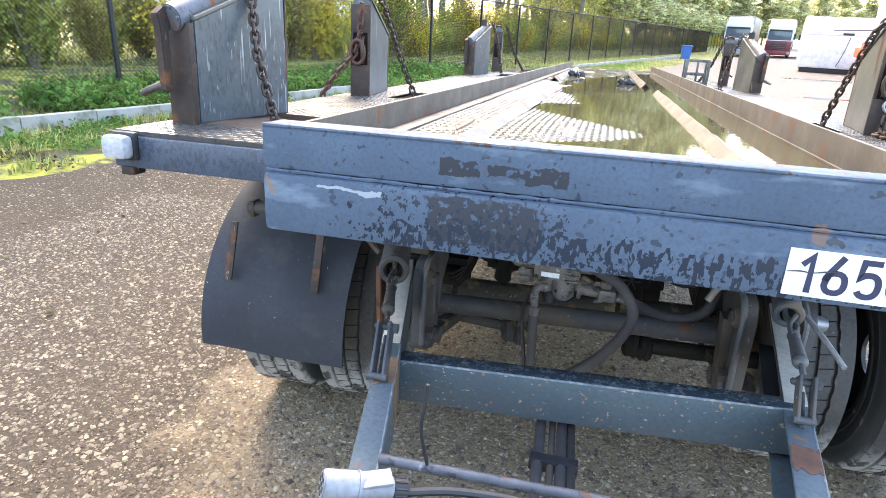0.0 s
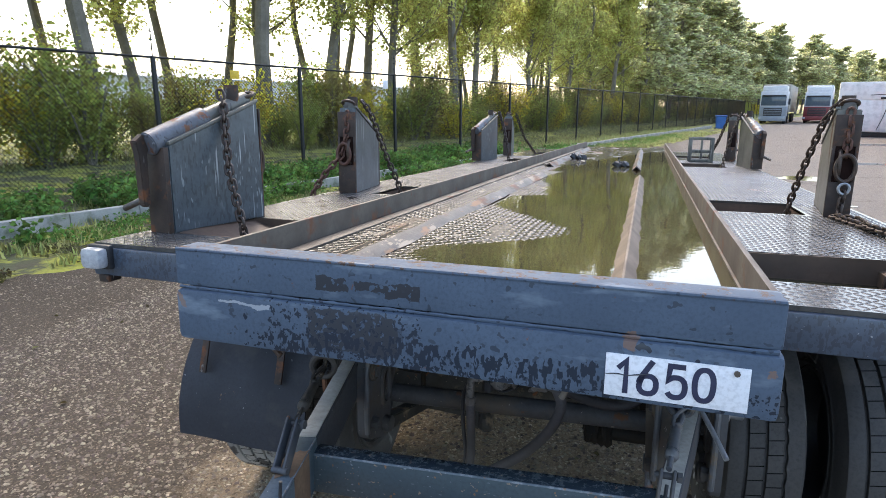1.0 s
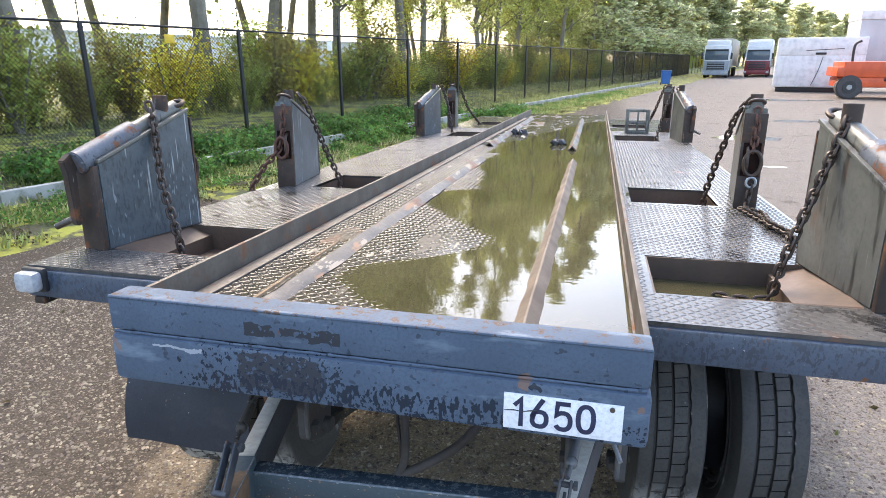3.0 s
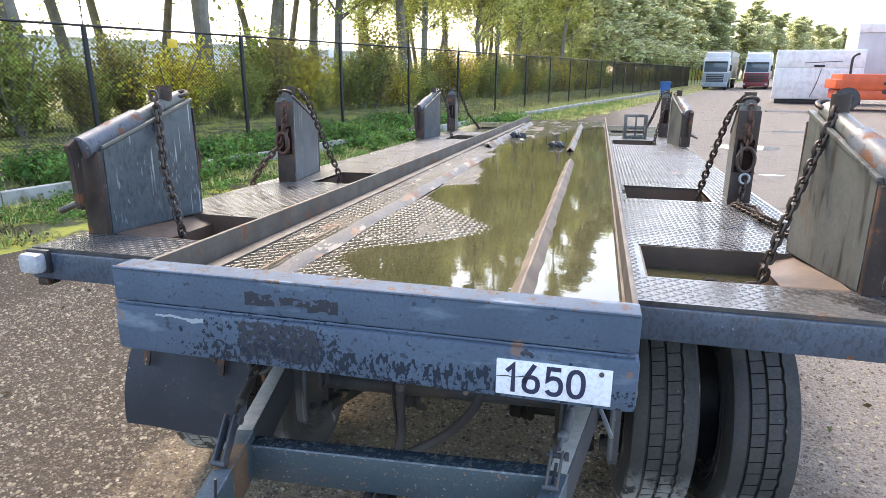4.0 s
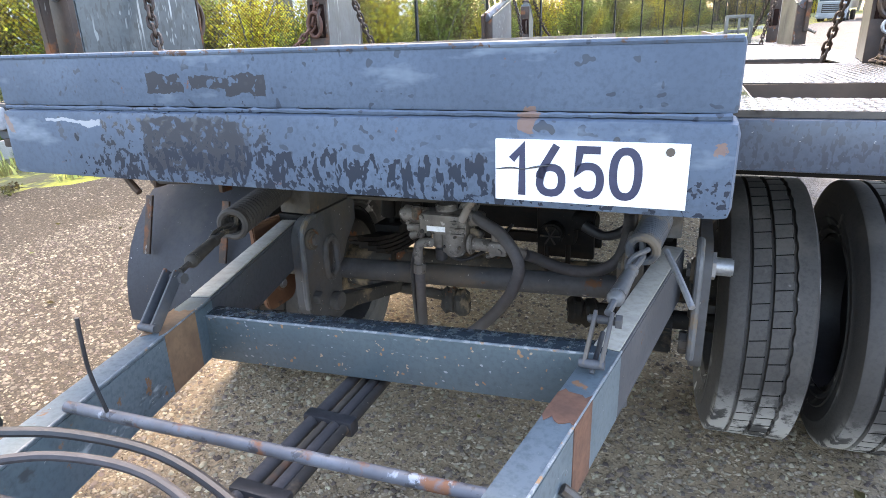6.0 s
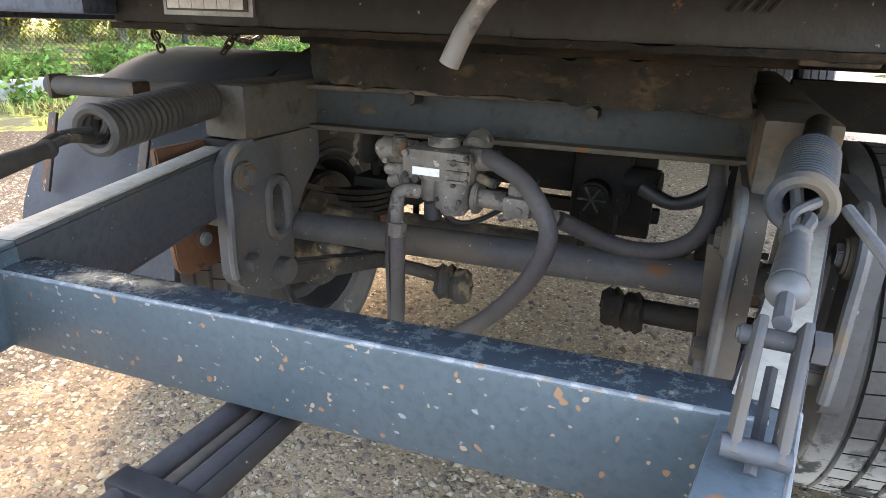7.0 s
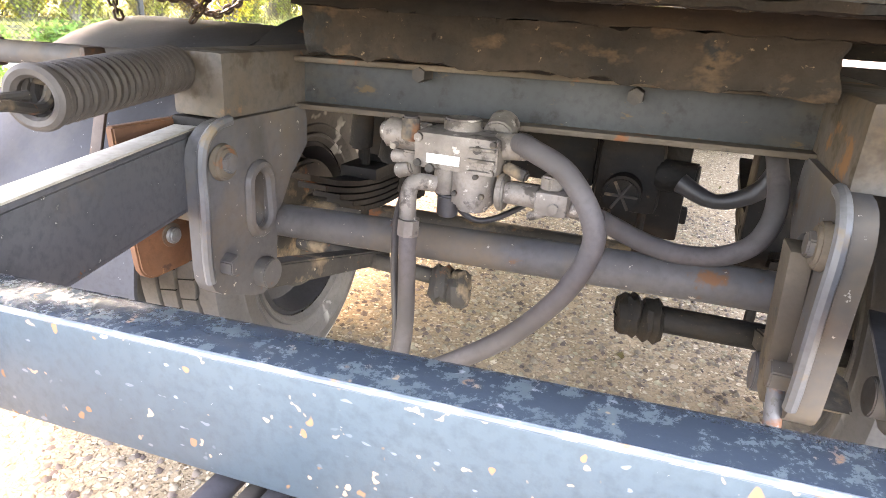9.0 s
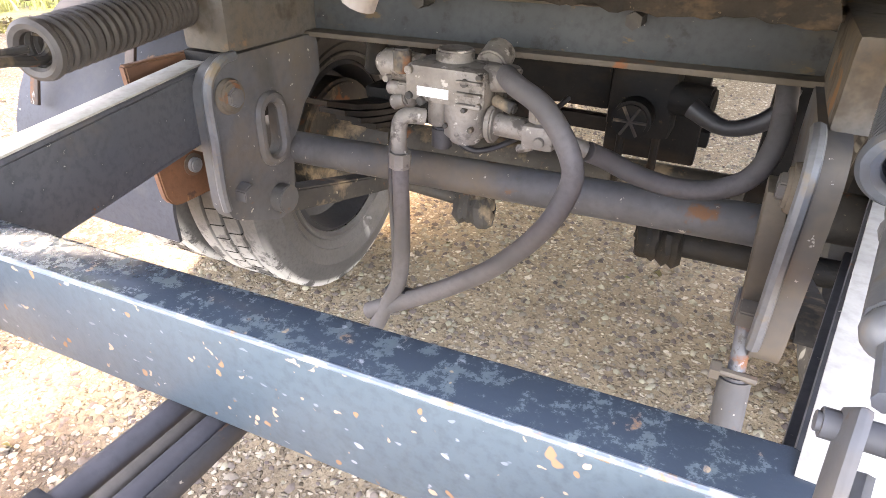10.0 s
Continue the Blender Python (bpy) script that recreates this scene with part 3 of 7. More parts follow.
tagged(verge, "mossy soil verge with grass and weeds beside the yard", "verge", kind="structure")

kerb = thing("kerb", "row of mossy grey concrete kerb blocks in the weeds", "kerb", kind="structure")
bm = B()
box(bm, (-0.065, -0.495, -0.1), (0.065, 0.495, 0.215), 0.016)
kerb_block = mesh_of("kerb_block", bm, CONCRETE)
for i in range(60):
    ob = new("kerb_block", kerb_block)
    ob.parent = kerb
    p = yard(-19 + i * 1.0, 1.54, rng.uniform(-0.012, 0.012))
    ob.matrix_basis = Matrix.Translation(p) @ pose(0, 0, 0, rng.uniform(-0.5, 0.5), rng.uniform(-2, 2), -13.9 + rng.uniform(-0.6, 0.6))


def blades(name, n, place, size, material, label, category, lean=0.5, width=0.012):
    vs, fs = [], []
    r = random.Random(name)
    for i in range(n):
        p = place(r)
        h = r.uniform(*size)
        a, w = r.uniform(0, 6.283), width * r.uniform(0.7, 1.4)
        dx, dy = math.cos(a) * w, math.sin(a) * w
        lx, ly = r.uniform(-lean, lean) * h, r.uniform(-lean, lean) * h
        k = len(vs)
        vs += [(p.x - dx, p.y - dy, p.z), (p.x + dx, p.y + dy, p.z), (p.x + dx * 0.7 + lx * 0.4, p.y + dy * 0.7 + ly * 0.4, p.z + h * 0.6),
               (p.x - dx * 0.7 + lx * 0.4, p.y - dy * 0.7 + ly * 0.4, p.z + h * 0.6), (p.x + lx, p.y + ly, p.z + h)]
        fs += [(k, k + 1, k + 2, k + 3), (k + 3, k + 2, k + 4)]
    return tagged(raw(name, vs, fs, material), label, category, kind="stuff")


def leaves(vs, fs, p, size, r, droop=0.0):
    """One bent leaf of two faces at p."""
    d = Vector((r.gauss(0, 1), r.gauss(0, 1), r.gauss(0, 0.7) - droop)).normalized()
    s = d.orthogonal().normalized()
    s = (s * math.cos(t := r.uniform(0, 6.283)) + d.cross(s) * math.sin(t))
    u = d.cross(s) * size * 0.12
    k = len(vs)
    vs += [p - d * size * 0.5, p + s * size * 0.36 + u, p + d * size * 0.55, p - s * size * 0.36 + u]
    fs += [(k, k + 1, k + 2), (k, k + 2, k + 3)]


def patchy(r, s0, s1, o0, o1, z, freq=0.9, cut=-0.05):
    while True:
        s, o = r.uniform(s0, s1), r.uniform(o0, o1)
        if noise.noise((s * freq, o * freq, 9.0)) > cut:
            return yard(s, o, z)


blades("verge_grass", 26000, lambda r: patchy(r, -16, 30, 0.2, 3.7, 0.015, 1.4, 0.02), (0.04, 0.16), GRASS, "short wet grass tufts on the verge", "grass")
blades("fence_grass", 34000, lambda r: patchy(r, -18, 36, -6.0, 1.2, 0.05, 0.6, -0.25), (0.08, 0.3), GRASS, "long green grass along the fence", "grass", 0.6, 0.011)
blades("meadow_grass", 16000, lambda r: patchy(r, -18, 70, -12.0, -5.0, 0.12, 0.4, -0.2), (0.12, 0.4), GRASS, "long grass behind the fence", "grass", 0.6, 0.02)

vs, fs = [], []
r = random.Random(21)
for i in range(3800):
    near = r.random() < 0.72
    c = patchy(r, -16, 5, -0.7, 1.42, 0.05, 0.6, -0.15) if near else patchy(r, -16, 24, 1.5, 3.2, 0.02, 1.1, 0.12)
    h = r.uniform(0.14, 0.5) if near else r.uniform(0.05, 0.16)
    for j in range(15):
        q = c + Vector((r.gauss(0, 0.09), r.gauss(0, 0.09), h * r.uniform(0.15, 1)))
        leaves(vs, fs, q, r.uniform(0.05, 0.11) if near else r.uniform(0.03, 0.06), r, 0.3)
for i in range(900):
    c = patchy(r, -16, 9, 1.65, 2.5, 0.02, 0.8, 0.08)
    h = r.uniform(0.12, 0.38)
    for j in range(14):
        leaves(vs, fs, c + Vector((r.gauss(0, 0.08), r.gauss(0, 0.08), h * r.uniform(0.15, 1))), r.uniform(0.045, 0.1), r, 0.3)
tagged(raw("nettles", vs, fs, NETTLE), "dense green nettles and weeds along the kerb", "weeds", kind="stuff")

vs, fs = [], []
for i in range(900):
    c = patchy(r, -16, 14, 2.0, 3.75, 0.02, 1.9, 0.18)
    for j in range(9):
        leaves(vs, fs, c + Vector((r.gauss(0, 0.05), r.gauss(0, 0.05), r.uniform(0.0, 0.07))), r.uniform(0.02, 0.05), r, 0.2)
tagged(raw("withered_weeds", vs, fs, WEED), "low brown withered weeds in the yellow moss", "weeds", kind="stuff")
vs, fs = [], []
for i in range(150):
    p = Vector((r.uniform(-6, 5), r.uniform(-3, 9), 0.0))
    leaves(vs, fs, p + Vector((0, 0, 0.012)), r.uniform(0.02, 0.05), r)
tagged(raw("fallen_leaves", vs, fs, WEED), "scattered brown fallen leaves on the yard", "leaves", kind="stuff")

# ---------------------------------------------------------------- fence
fence = thing("fence", "tall black chain-link fence with steel posts and a top rail", "fence", kind="structure")
bm = B()
box(bm, (-0.03, -0.034, -0.1), (0.03, 0.034, 2.48), 0.006)
for k in range(24):
    box(bm, (-0.034, -0.05, 0.15 + k * 0.094), (0.034, -0.026, 0.165 + k * 0.094))
rod(bm, (0, 0, 2.47), (0, 0, 2.94), 0.011, seg=6)
for z in (2.6, 2.74, 2.88):
    box(bm, (-0.02, -0.03, z), (0.02, 0.012, z + 0.02))
post = mesh_of("fence_post", bm, FENCEM)
bm = B()
rod(bm, (0, 0, 0), (0, 3.5, 0), 0.021, seg=10)
rail_mesh = mesh_of("top_rail", bm, FENCEM)
vs, fs = [], []
H0, H1, W = 0.12, 2.44, 3.5
step = 0.075
for sgn in (1, -1):
    n = int((W + H1 - H0) / step)
    for i in range(1, n):
        c = i * step
        a = (max(0.0, c - (H1 - H0)), min(c, H1 - H0))
        b = (min(c, W), max(0.0, c - W))
        if sgn < 0:
            a, b = (W - a[0], a[1]), (W - b[0], b[1])
        k = len(vs)
        w = 0.0034
        vs += [(-w, a[0], H0 + a[1]), (w, a[0], H0 + a[1] + w), (w, b[0], H0 + b[1] + w), (-w, b[0], H0 + b[1])]
        fs += [(k, k + 1, k + 2, k + 3)]
        k = len(vs)
        vs += [(0, a[0], H0 + a[1] - w), (0, a[0], H0 + a[1] + w), (0, b[0], H0 + b[1] + w), (0, b[0], H0 + b[1] - w)]
        fs += [(k, k + 1, k + 2, k + 3)]
link_mesh = bpy.data.meshes.new("wire_mesh")
link_mesh.from_pydata(vs, [], fs)
link_mesh.materials.append(FENCEM)
for i in range(-6, 36):
    for nm, me, sh in (("fence_post", post, 0), ("top_rail", rail_mesh, 2.46), ("wire_mesh", link_mesh, 0)):
        if nm == "wire_mesh" and i > 20:
            continue
        ob = new(nm, me)
        ob.parent = fence
        ob.matrix_basis = Matrix.Translation(yard(i * 3.5, 0, sh)) @ pose(0, 0, 0, 0, 0, -13.9)

# ---------------------------------------------------------------- trees and shrubs
def tree(name, seed, height, leafcount, leafsize, crown0=0.22):
    r = random.Random(seed)
    root = thing(name, "tall slender poplar with a grey trunk and thinning yellow-green leaves", "tree", "poplars behind the fence")
    bm = B()
    lean = Vector((r.uniform(-0.06, 0.06), r.uniform(-0.06, 0.06), 1))
    pts = [Vector((0, 0, -0.2))]
    for i in range(1, 9):
        z = height * i / 8
        pts.append(Vector((lean.x * z + r.gauss(0, 0.12), lean.y * z + r.gauss(0, 0.12), z)))
    tube(bm, pts, 0.2, 9, radii=[0.23] + [0.185 * (1 - i / 8.6) + 0.012 for i in range(1, 9)], smooth=2)
    vs, fs = [], []
    limbs = []
    for i in range(38):
        z = height * r.uniform(crown0, 0.93)
        k = min(int(z / height * 8), 7)
        u = z / height * 8 - k
        base = pts[k].lerp(pts[k + 1], u)
        a = r.uniform(0, 6.283)
        ln = (0.9 + 0.12 * height * (1 - z / height)) * r.uniform(0.5, 1.2)
        tip = base + Vector((math.cos(a) * ln, math.sin(a) * ln, ln * r.uniform(0.7, 1.5)))
        mid = base.lerp(tip, 0.5) + Vector((math.cos(a), math.sin(a), -0.3)) * ln * 0.1
        tube(bm, [base, mid, tip], 0.05, 5, radii=[0.045 * (1 - z / height) + 0.016, 0.022, 0.008], smooth=2)
        limbs.append((base, mid, tip, ln))
    part("trunk", bm, BARK, root)
    clumps, low = [], 0.34 * height if height < 20 else 0.0
    for base, mid, tip, ln in limbs:
        for k in range(5):
            u = (k + 1.2) / 6.2
            p = base.lerp(mid, u * 2) if u < 0.5 else mid.lerp(tip, u * 2 - 1)
            clumps.append((p + Vector((r.gauss(0, 0.16), r.gauss(0, 0.16), r.gauss(0, 0.14))) * ln, r.uniform(0.11, 0.27) + 0.045 * ln))
    for i in range(leafcount):
        c, spread = clumps[int(r.random() * len(clumps))]
        p = c + Vector((r.gauss(0, 1), r.gauss(0, 1), r.gauss(0, 0.75))) * spread
        if p.z < low and r.random() > 0.42:      # the lower boughs are thin
            continue
        leaves(vs, fs, p, leafsize * r.uniform(0.6, 1.3), r, 0.4)
    raw("crown", vs, fs, LEAF if height < 22.5 else HAZELEAF, root)
    return root


near = [tree("poplar_tree", 11, 17, 29000, 0.14, 0.2), tree("poplar_tree", 12, 18.5, 29000, 0.14, 0.19), tree("poplar_tree", 13, 16.5, 28000, 0.14, 0.21)]
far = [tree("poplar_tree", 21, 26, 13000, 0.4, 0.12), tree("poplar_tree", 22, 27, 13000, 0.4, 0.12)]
# crowns hidden from direct view, added to darken the water's reflection
reflection_row = [tree("poplar_tree", 41, 21, 9000, 0.27, 0.4), tree("poplar_tree", 42, 20, 9000, 0.27, 0.42)]
r = random.Random(5)
spots = [(-17 + i * 4.6 + r.uniform(-0.9, 0.9), -7.6 + r.uniform(-0.7, 0.7)) for i in range(15)] + [(-13 + i * 6.6 + r.uniform(-1, 1), -13 + r.uniform(-1, 1)) for i in range(10)]
for i, (s, o) in enumerate(spots):
    src = near[i % 3]
    k = r.uniform(0.86, 1.06) * (1.18 if s < 20 else 0.98)
    m = Matrix.Translation(yard(s, o, 0.1)) @ pose(0, 0, 0, 0, 0, r.uniform(0, 360)) @ Matrix.Scale(k, 4)
    if i < 3:
        src.matrix_basis = m
    else:
        copy_thing(src, m)
for i in range(18):
    src = reflection_row[i % 2]
    m = Matrix.Translation(yard(-12 + i * 4.1 + r.uniform(-0.8, 0.8), -18 + r.uniform(-2, 2), 0.1)) @ pose(0, 0, 0, 0, 0, r.uniform(0, 360)) @ Matrix.Scale(r.uniform(0.9, 1.04) * (1.12 if i < 9 else 0.9), 4)
    if i < 2:
        src.matrix_basis = m
    else:
        copy_thing(src, m)
for i in range(150):
    src = far[i % 2]
    if i < 42:
        s, o = 52 + (i // 2) * 6.0 + r.uniform(-1, 1), -7.5 - 7 * (i % 2) + r.uniform(-1, 1)
    else:                                # the row bends away behind the lorries
        k = i - 42
        s = 150 + k * 3.4 + 0.035 * k * k
        o = -11 + max(0.0, s - 140) * 0.262 + r.uniform(-5, 5)
    m = Matrix.Translation(yard(s, o, 0.1)) @ pose(0, 0, 0, 0, 0, r.uniform(0, 360)) @ Matrix.Diagonal((1.2, 1.2, r.uniform(0.76, 0.86) if i < 42 else r.uniform(0.84, 0.94), 1.0))
    if i < 2:
        src.matrix_basis = m
    else:
        copy_thing(src, m)


def shrub(name, seed, h, n, leaf):
    r = random.Random(seed)
    root = thing(name, "dense leafy shrub in green and autumn yellow behind the fence", "shrub", "shrubs behind the fence")
    bm = B()
    vs, fs = [], []
    for i in range(13):
        a, sp = r.uniform(0, 6.283), r.uniform(0.2, 1.45)
        tip = Vector((math.cos(a) * sp, math.sin(a) * sp, h * r.uniform(0.5, 1.0)))
        mid = tip * 0.5 + Vector((0, 0, 0.2))
        tube(bm, [(0, 0, -0.1), mid, tip], 0.02, 5, radii=[0.035, 0.022, 0.006], smooth=2)
        for j in range(n // 13):
            u = r.uniform(0.15, 1.02)
            p = mid * (u * 2) if u < 0.5 else mid.lerp(tip, u * 2 - 1)
            p = p + Vector((r.gauss(0, 0.22), r.gauss(0, 0.22), r.gauss(0, 0.2)))
            p.z = max(p.z, 0.05)
            leaves(vs, fs, p, r.uniform(0.07, 0.15), r, 0.3)
    part("stem", bm, BARK, root)
    raw("foliage", vs, fs, leaf, root)
    return root


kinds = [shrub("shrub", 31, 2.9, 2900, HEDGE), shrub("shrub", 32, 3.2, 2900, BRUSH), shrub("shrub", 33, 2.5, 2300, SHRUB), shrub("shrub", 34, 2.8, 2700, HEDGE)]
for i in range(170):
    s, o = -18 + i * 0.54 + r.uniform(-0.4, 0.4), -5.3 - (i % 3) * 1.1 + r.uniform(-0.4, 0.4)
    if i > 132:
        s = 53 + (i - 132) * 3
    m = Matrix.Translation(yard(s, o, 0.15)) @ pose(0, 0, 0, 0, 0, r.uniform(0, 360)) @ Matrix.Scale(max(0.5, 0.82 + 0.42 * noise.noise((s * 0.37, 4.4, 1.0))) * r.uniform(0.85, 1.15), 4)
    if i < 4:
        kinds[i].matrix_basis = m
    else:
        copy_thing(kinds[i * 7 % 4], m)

# ================================================================ the trailer (in its own axes)
trailer = thing("trailer", "blue-grey flatbed drawbar trailer with stakes and a flooded centre trough", "trailer")
ON_TRAILER.append(trailer)
X0, X1 = -0.53, 0.60                 # front beam
DECK, TOP = 1.19, 1.315
XL, XR = -1.26, 1.31                 # outer edges of the side decks
LEN = 8.3

# front beam: an upper channel lip over a box section, with weld beads
bm = B()
box(bm, (X0, 0.0, 1.236), (X1, 0.07, TOP), 0.007)
front_beam = part("front_beam", bm, PAINT, trailer, "blue-grey painted front beam, chipped and streaked")
bm = B()
box(bm, (X0 + 0.004, -0.012, 1.122), (X1 + 0.004, 0.075, 1.231), 0.014)
part("lower_section", bm, PAINT, front_beam)
bm = B()
rr = random.Random(2)
tube(bm, [(X0 + 0.01 + i * 0.0141, -0.0005, 1.2335 + rr.uniform(-0.0006, 0.0006)) for i in range(80)], 0.004, 6, radii=[rr.uniform(0.0024, 0.0042) for i in range(80)], smooth=1)
part("weld_seam", bm, WETPAINT, front_beam)
# sides of the protruding trough
for x in (X0 + 0.02, X1 - 0.02):
    bm = B()
    box(bm, (x - 0.012, 0.07, 1.13), (x + 0.012, 0.5, 1.219), 0.003)
    part("nose_side", bm, PAINT, trailer)
bm = B()
box(bm, (X0 + 0.02, 0.075, 1.225), (X1 - 0.02, 0.5, 1.233))
part("nose_floor", bm, GREASE, trailer)

# trough rails and floor
for x, s in ((-0.49, -1), (0.592, 1)):
    bm = B()
    box(bm, (x - 0.006, 0.07, 1.135), (x + 0.006, LEN, TOP - 0.004), 0.002)
    box(bm, (x - 0.012 if s > 0 else x - 0.03, 0.07, 1.236), (x + 0.03 if s < 0 else x + 0.012, LEN, 1.242), 0.001)
    part("trough_rail", bm, RAIL, trailer, "rust-edged steel trough rail")
bm = B()
box(bm, (-0.484, 0.07, 1.222), (0.586, LEN, 1.234))
trough = part("trough_floor", bm, TROUGHM, trailer, "wet tread-plate trough floor")

# side decks with four pockets each side
HY = ((0.68, 1.07), (2.02, 2.44), (5.13, 5.66), (6.75, 7.2))
for side, (xi, xo, hi, ho) in (("l", (-0.497, XL, -0.60, -1.01)), ("r", (0.599, XR, 0.662, 1.056))):
    lo, up = min(xi, xo), max(xi, xo)
    h0, h1 = min(hi, ho), max(hi, ho)
    bm = B()
    ys = [0.46] + [v for p in HY for v in p] + [LEN]
    foot = -1.128 if side == "l" else 1.188       # the first pocket slopes up to the foot of its stake
    xs = sorted([lo, h0, h1, up, foot])
    mid_i, foot_i = xs.index(h0), min(xs.index(foot), xs.index(ho))
    vv = [[bm.verts.new((x, y, DECK)) for x in xs] for y in ys]
    for j in range(len(ys) - 1):
        for i in range(4):
            if not (i == mid_i and j % 2 == 1 or i == foot_i and j == 1):
                bm.faces.new((vv[j][i], vv[j][i + 1], vv[j + 1][i + 1], vv[j + 1][i]))
    ext = bmesh.ops.extrude_face_region(bm, geom=bm.faces[:])
    bmesh.ops.translate(bm, vec=(0, 0, -0.012), verts=[g for g in ext["geom"] if isinstance(g, bmesh.types.BMVert)])
    part("side_deck", bm, PLATE, trailer, "wet steel tread-plate side deck with open pockets")
    for a, b in HY:
        bm = B()
        sec = [(ho, DECK - 0.004), (ho, DECK - 0.103), (hi, DECK - 0.103), (hi, DECK - 0.004)]
        if a < 1:
            sec[:1] = [(foot, DECK - 0.004), (ho, DECK - 0.04)]
        rows = [[bm.verts.new((x, y, z)) for x, z in sec] for y in (a, b)]
        for k in range(len(sec) - 1):
            bm.faces.new((rows[0][k], rows[0][k + 1], rows[1][k + 1], rows[1][k]))
        for row in rows:
            bm.faces.new(row)
        bmesh.ops.recalc_face_normals(bm, faces=bm.faces)
        bmesh.ops.solidify(bm, geom=bm.faces[:], thickness=-0.007)
        pk = part("pocket", bm, HOLEM, trailer, "rusty open stake pocket")
        if side == "r" and a < 1:
            bm = B()
            box(bm, (h0 + 0.001, a + 0.001, DECK - 0.1), (h1 - 0.001, b - 0.001, DECK - 0.078))
            part("pocket_water", bm, WATER, pk, "brown rain water standing in the pocket")
    # front face and outer edge beams of the side deck
    bm = B()
    box(bm, (lo + (0.0 if side == "l" else 0.006), 0.448, 1.088), (up - (0.006 if side == "l" else 0.0), 0.512, DECK - 0.013), 0.008)
    part("deck_end_beam", bm, SPOTPAINT, trailer, "blue-grey deck end beam with dark wet spots")
    bm = B()
    xe = XL if side == "l" else XR - 0.05
    box(bm, (xe, 0.512, 1.07), (xe + 0.05, LEN, DECK - 0.013), 0.006)
    part("side_beam", bm, WETPAINT, trailer)
    # marker lamp
    bm = B()
    xl = XL + 0.045 if side == "l" else XR - 0.045
    box(bm, (xl - 0.042, 0.43, 1.112), (xl + 0.042, 0.45, 1.19), 0.008)
    lamp = part("marker_lamp", bm, BLACK, trailer, "clear front marker lamp")
    bm = B()
    box(bm, (xl - 0.038, 0.392, 1.118), (xl + 0.038, 0.435, 1.184), 0.018)
    part("lamp_lens", bm, LENS, lamp, "clear scuffed lens")
    bm = B()
    box(bm, (xl - 0.02, 0.44, 1.068), (xl + 0.02, 0.49, 1.092), 0.004)
    part("lamp_bracket", bm, STAKEDARK, lamp)

bm = B()
rod(bm, (X0 + 0.004, 0.002, TOP - 0.003), (X1 - 0.004, 0.002, TOP - 0.003), 0.0042, seg=8)
part("worn_edge", bm, RUSTEDGE, front_beam, "rust-worn upper edge")

# plain frame under the deck
for y in (3.2, 4.5, 5.9):
    bm = B()
    box(bm, (0.565, y, 0.985), (XR - 0.055, y + 0.06, DECK - 0.013), 0.004)
    part("outrigger", bm, GREASE, trailer)
bm = B()
box(bm, (X0 + 0.01, 0.515, 1.079), (X1 - 0.01, 0.56, 1.222), 0.004)
part("cross_member", bm, CROSSM, trailer, "dark dusty frame cross member")
for x in (-0.46, 0.48):
    bm = B()
    box(bm, (x, 0.56, 1.062), (x + 0.08, LEN, 1.222), 0.005)
    part("frame_rail", bm, CHASSIS, trailer)
bm = B()
box(bm, (XL + 0.01, LEN - 0.005, 1.05), (XR - 0.01, LEN + 0.05, DECK), 0.006)
part("rear_beam", bm, PAINT, trailer)


# near-black rust: the shade of a deep opening is in its colour
HOLLOW_SHADE = mat("shaded_rusty_hollow", (0.03, 0.014, 0.011), (0.014, 0.009, 0.008), 14, 80, (0.8, 0.95), 0, 0.2, spec=0.1)


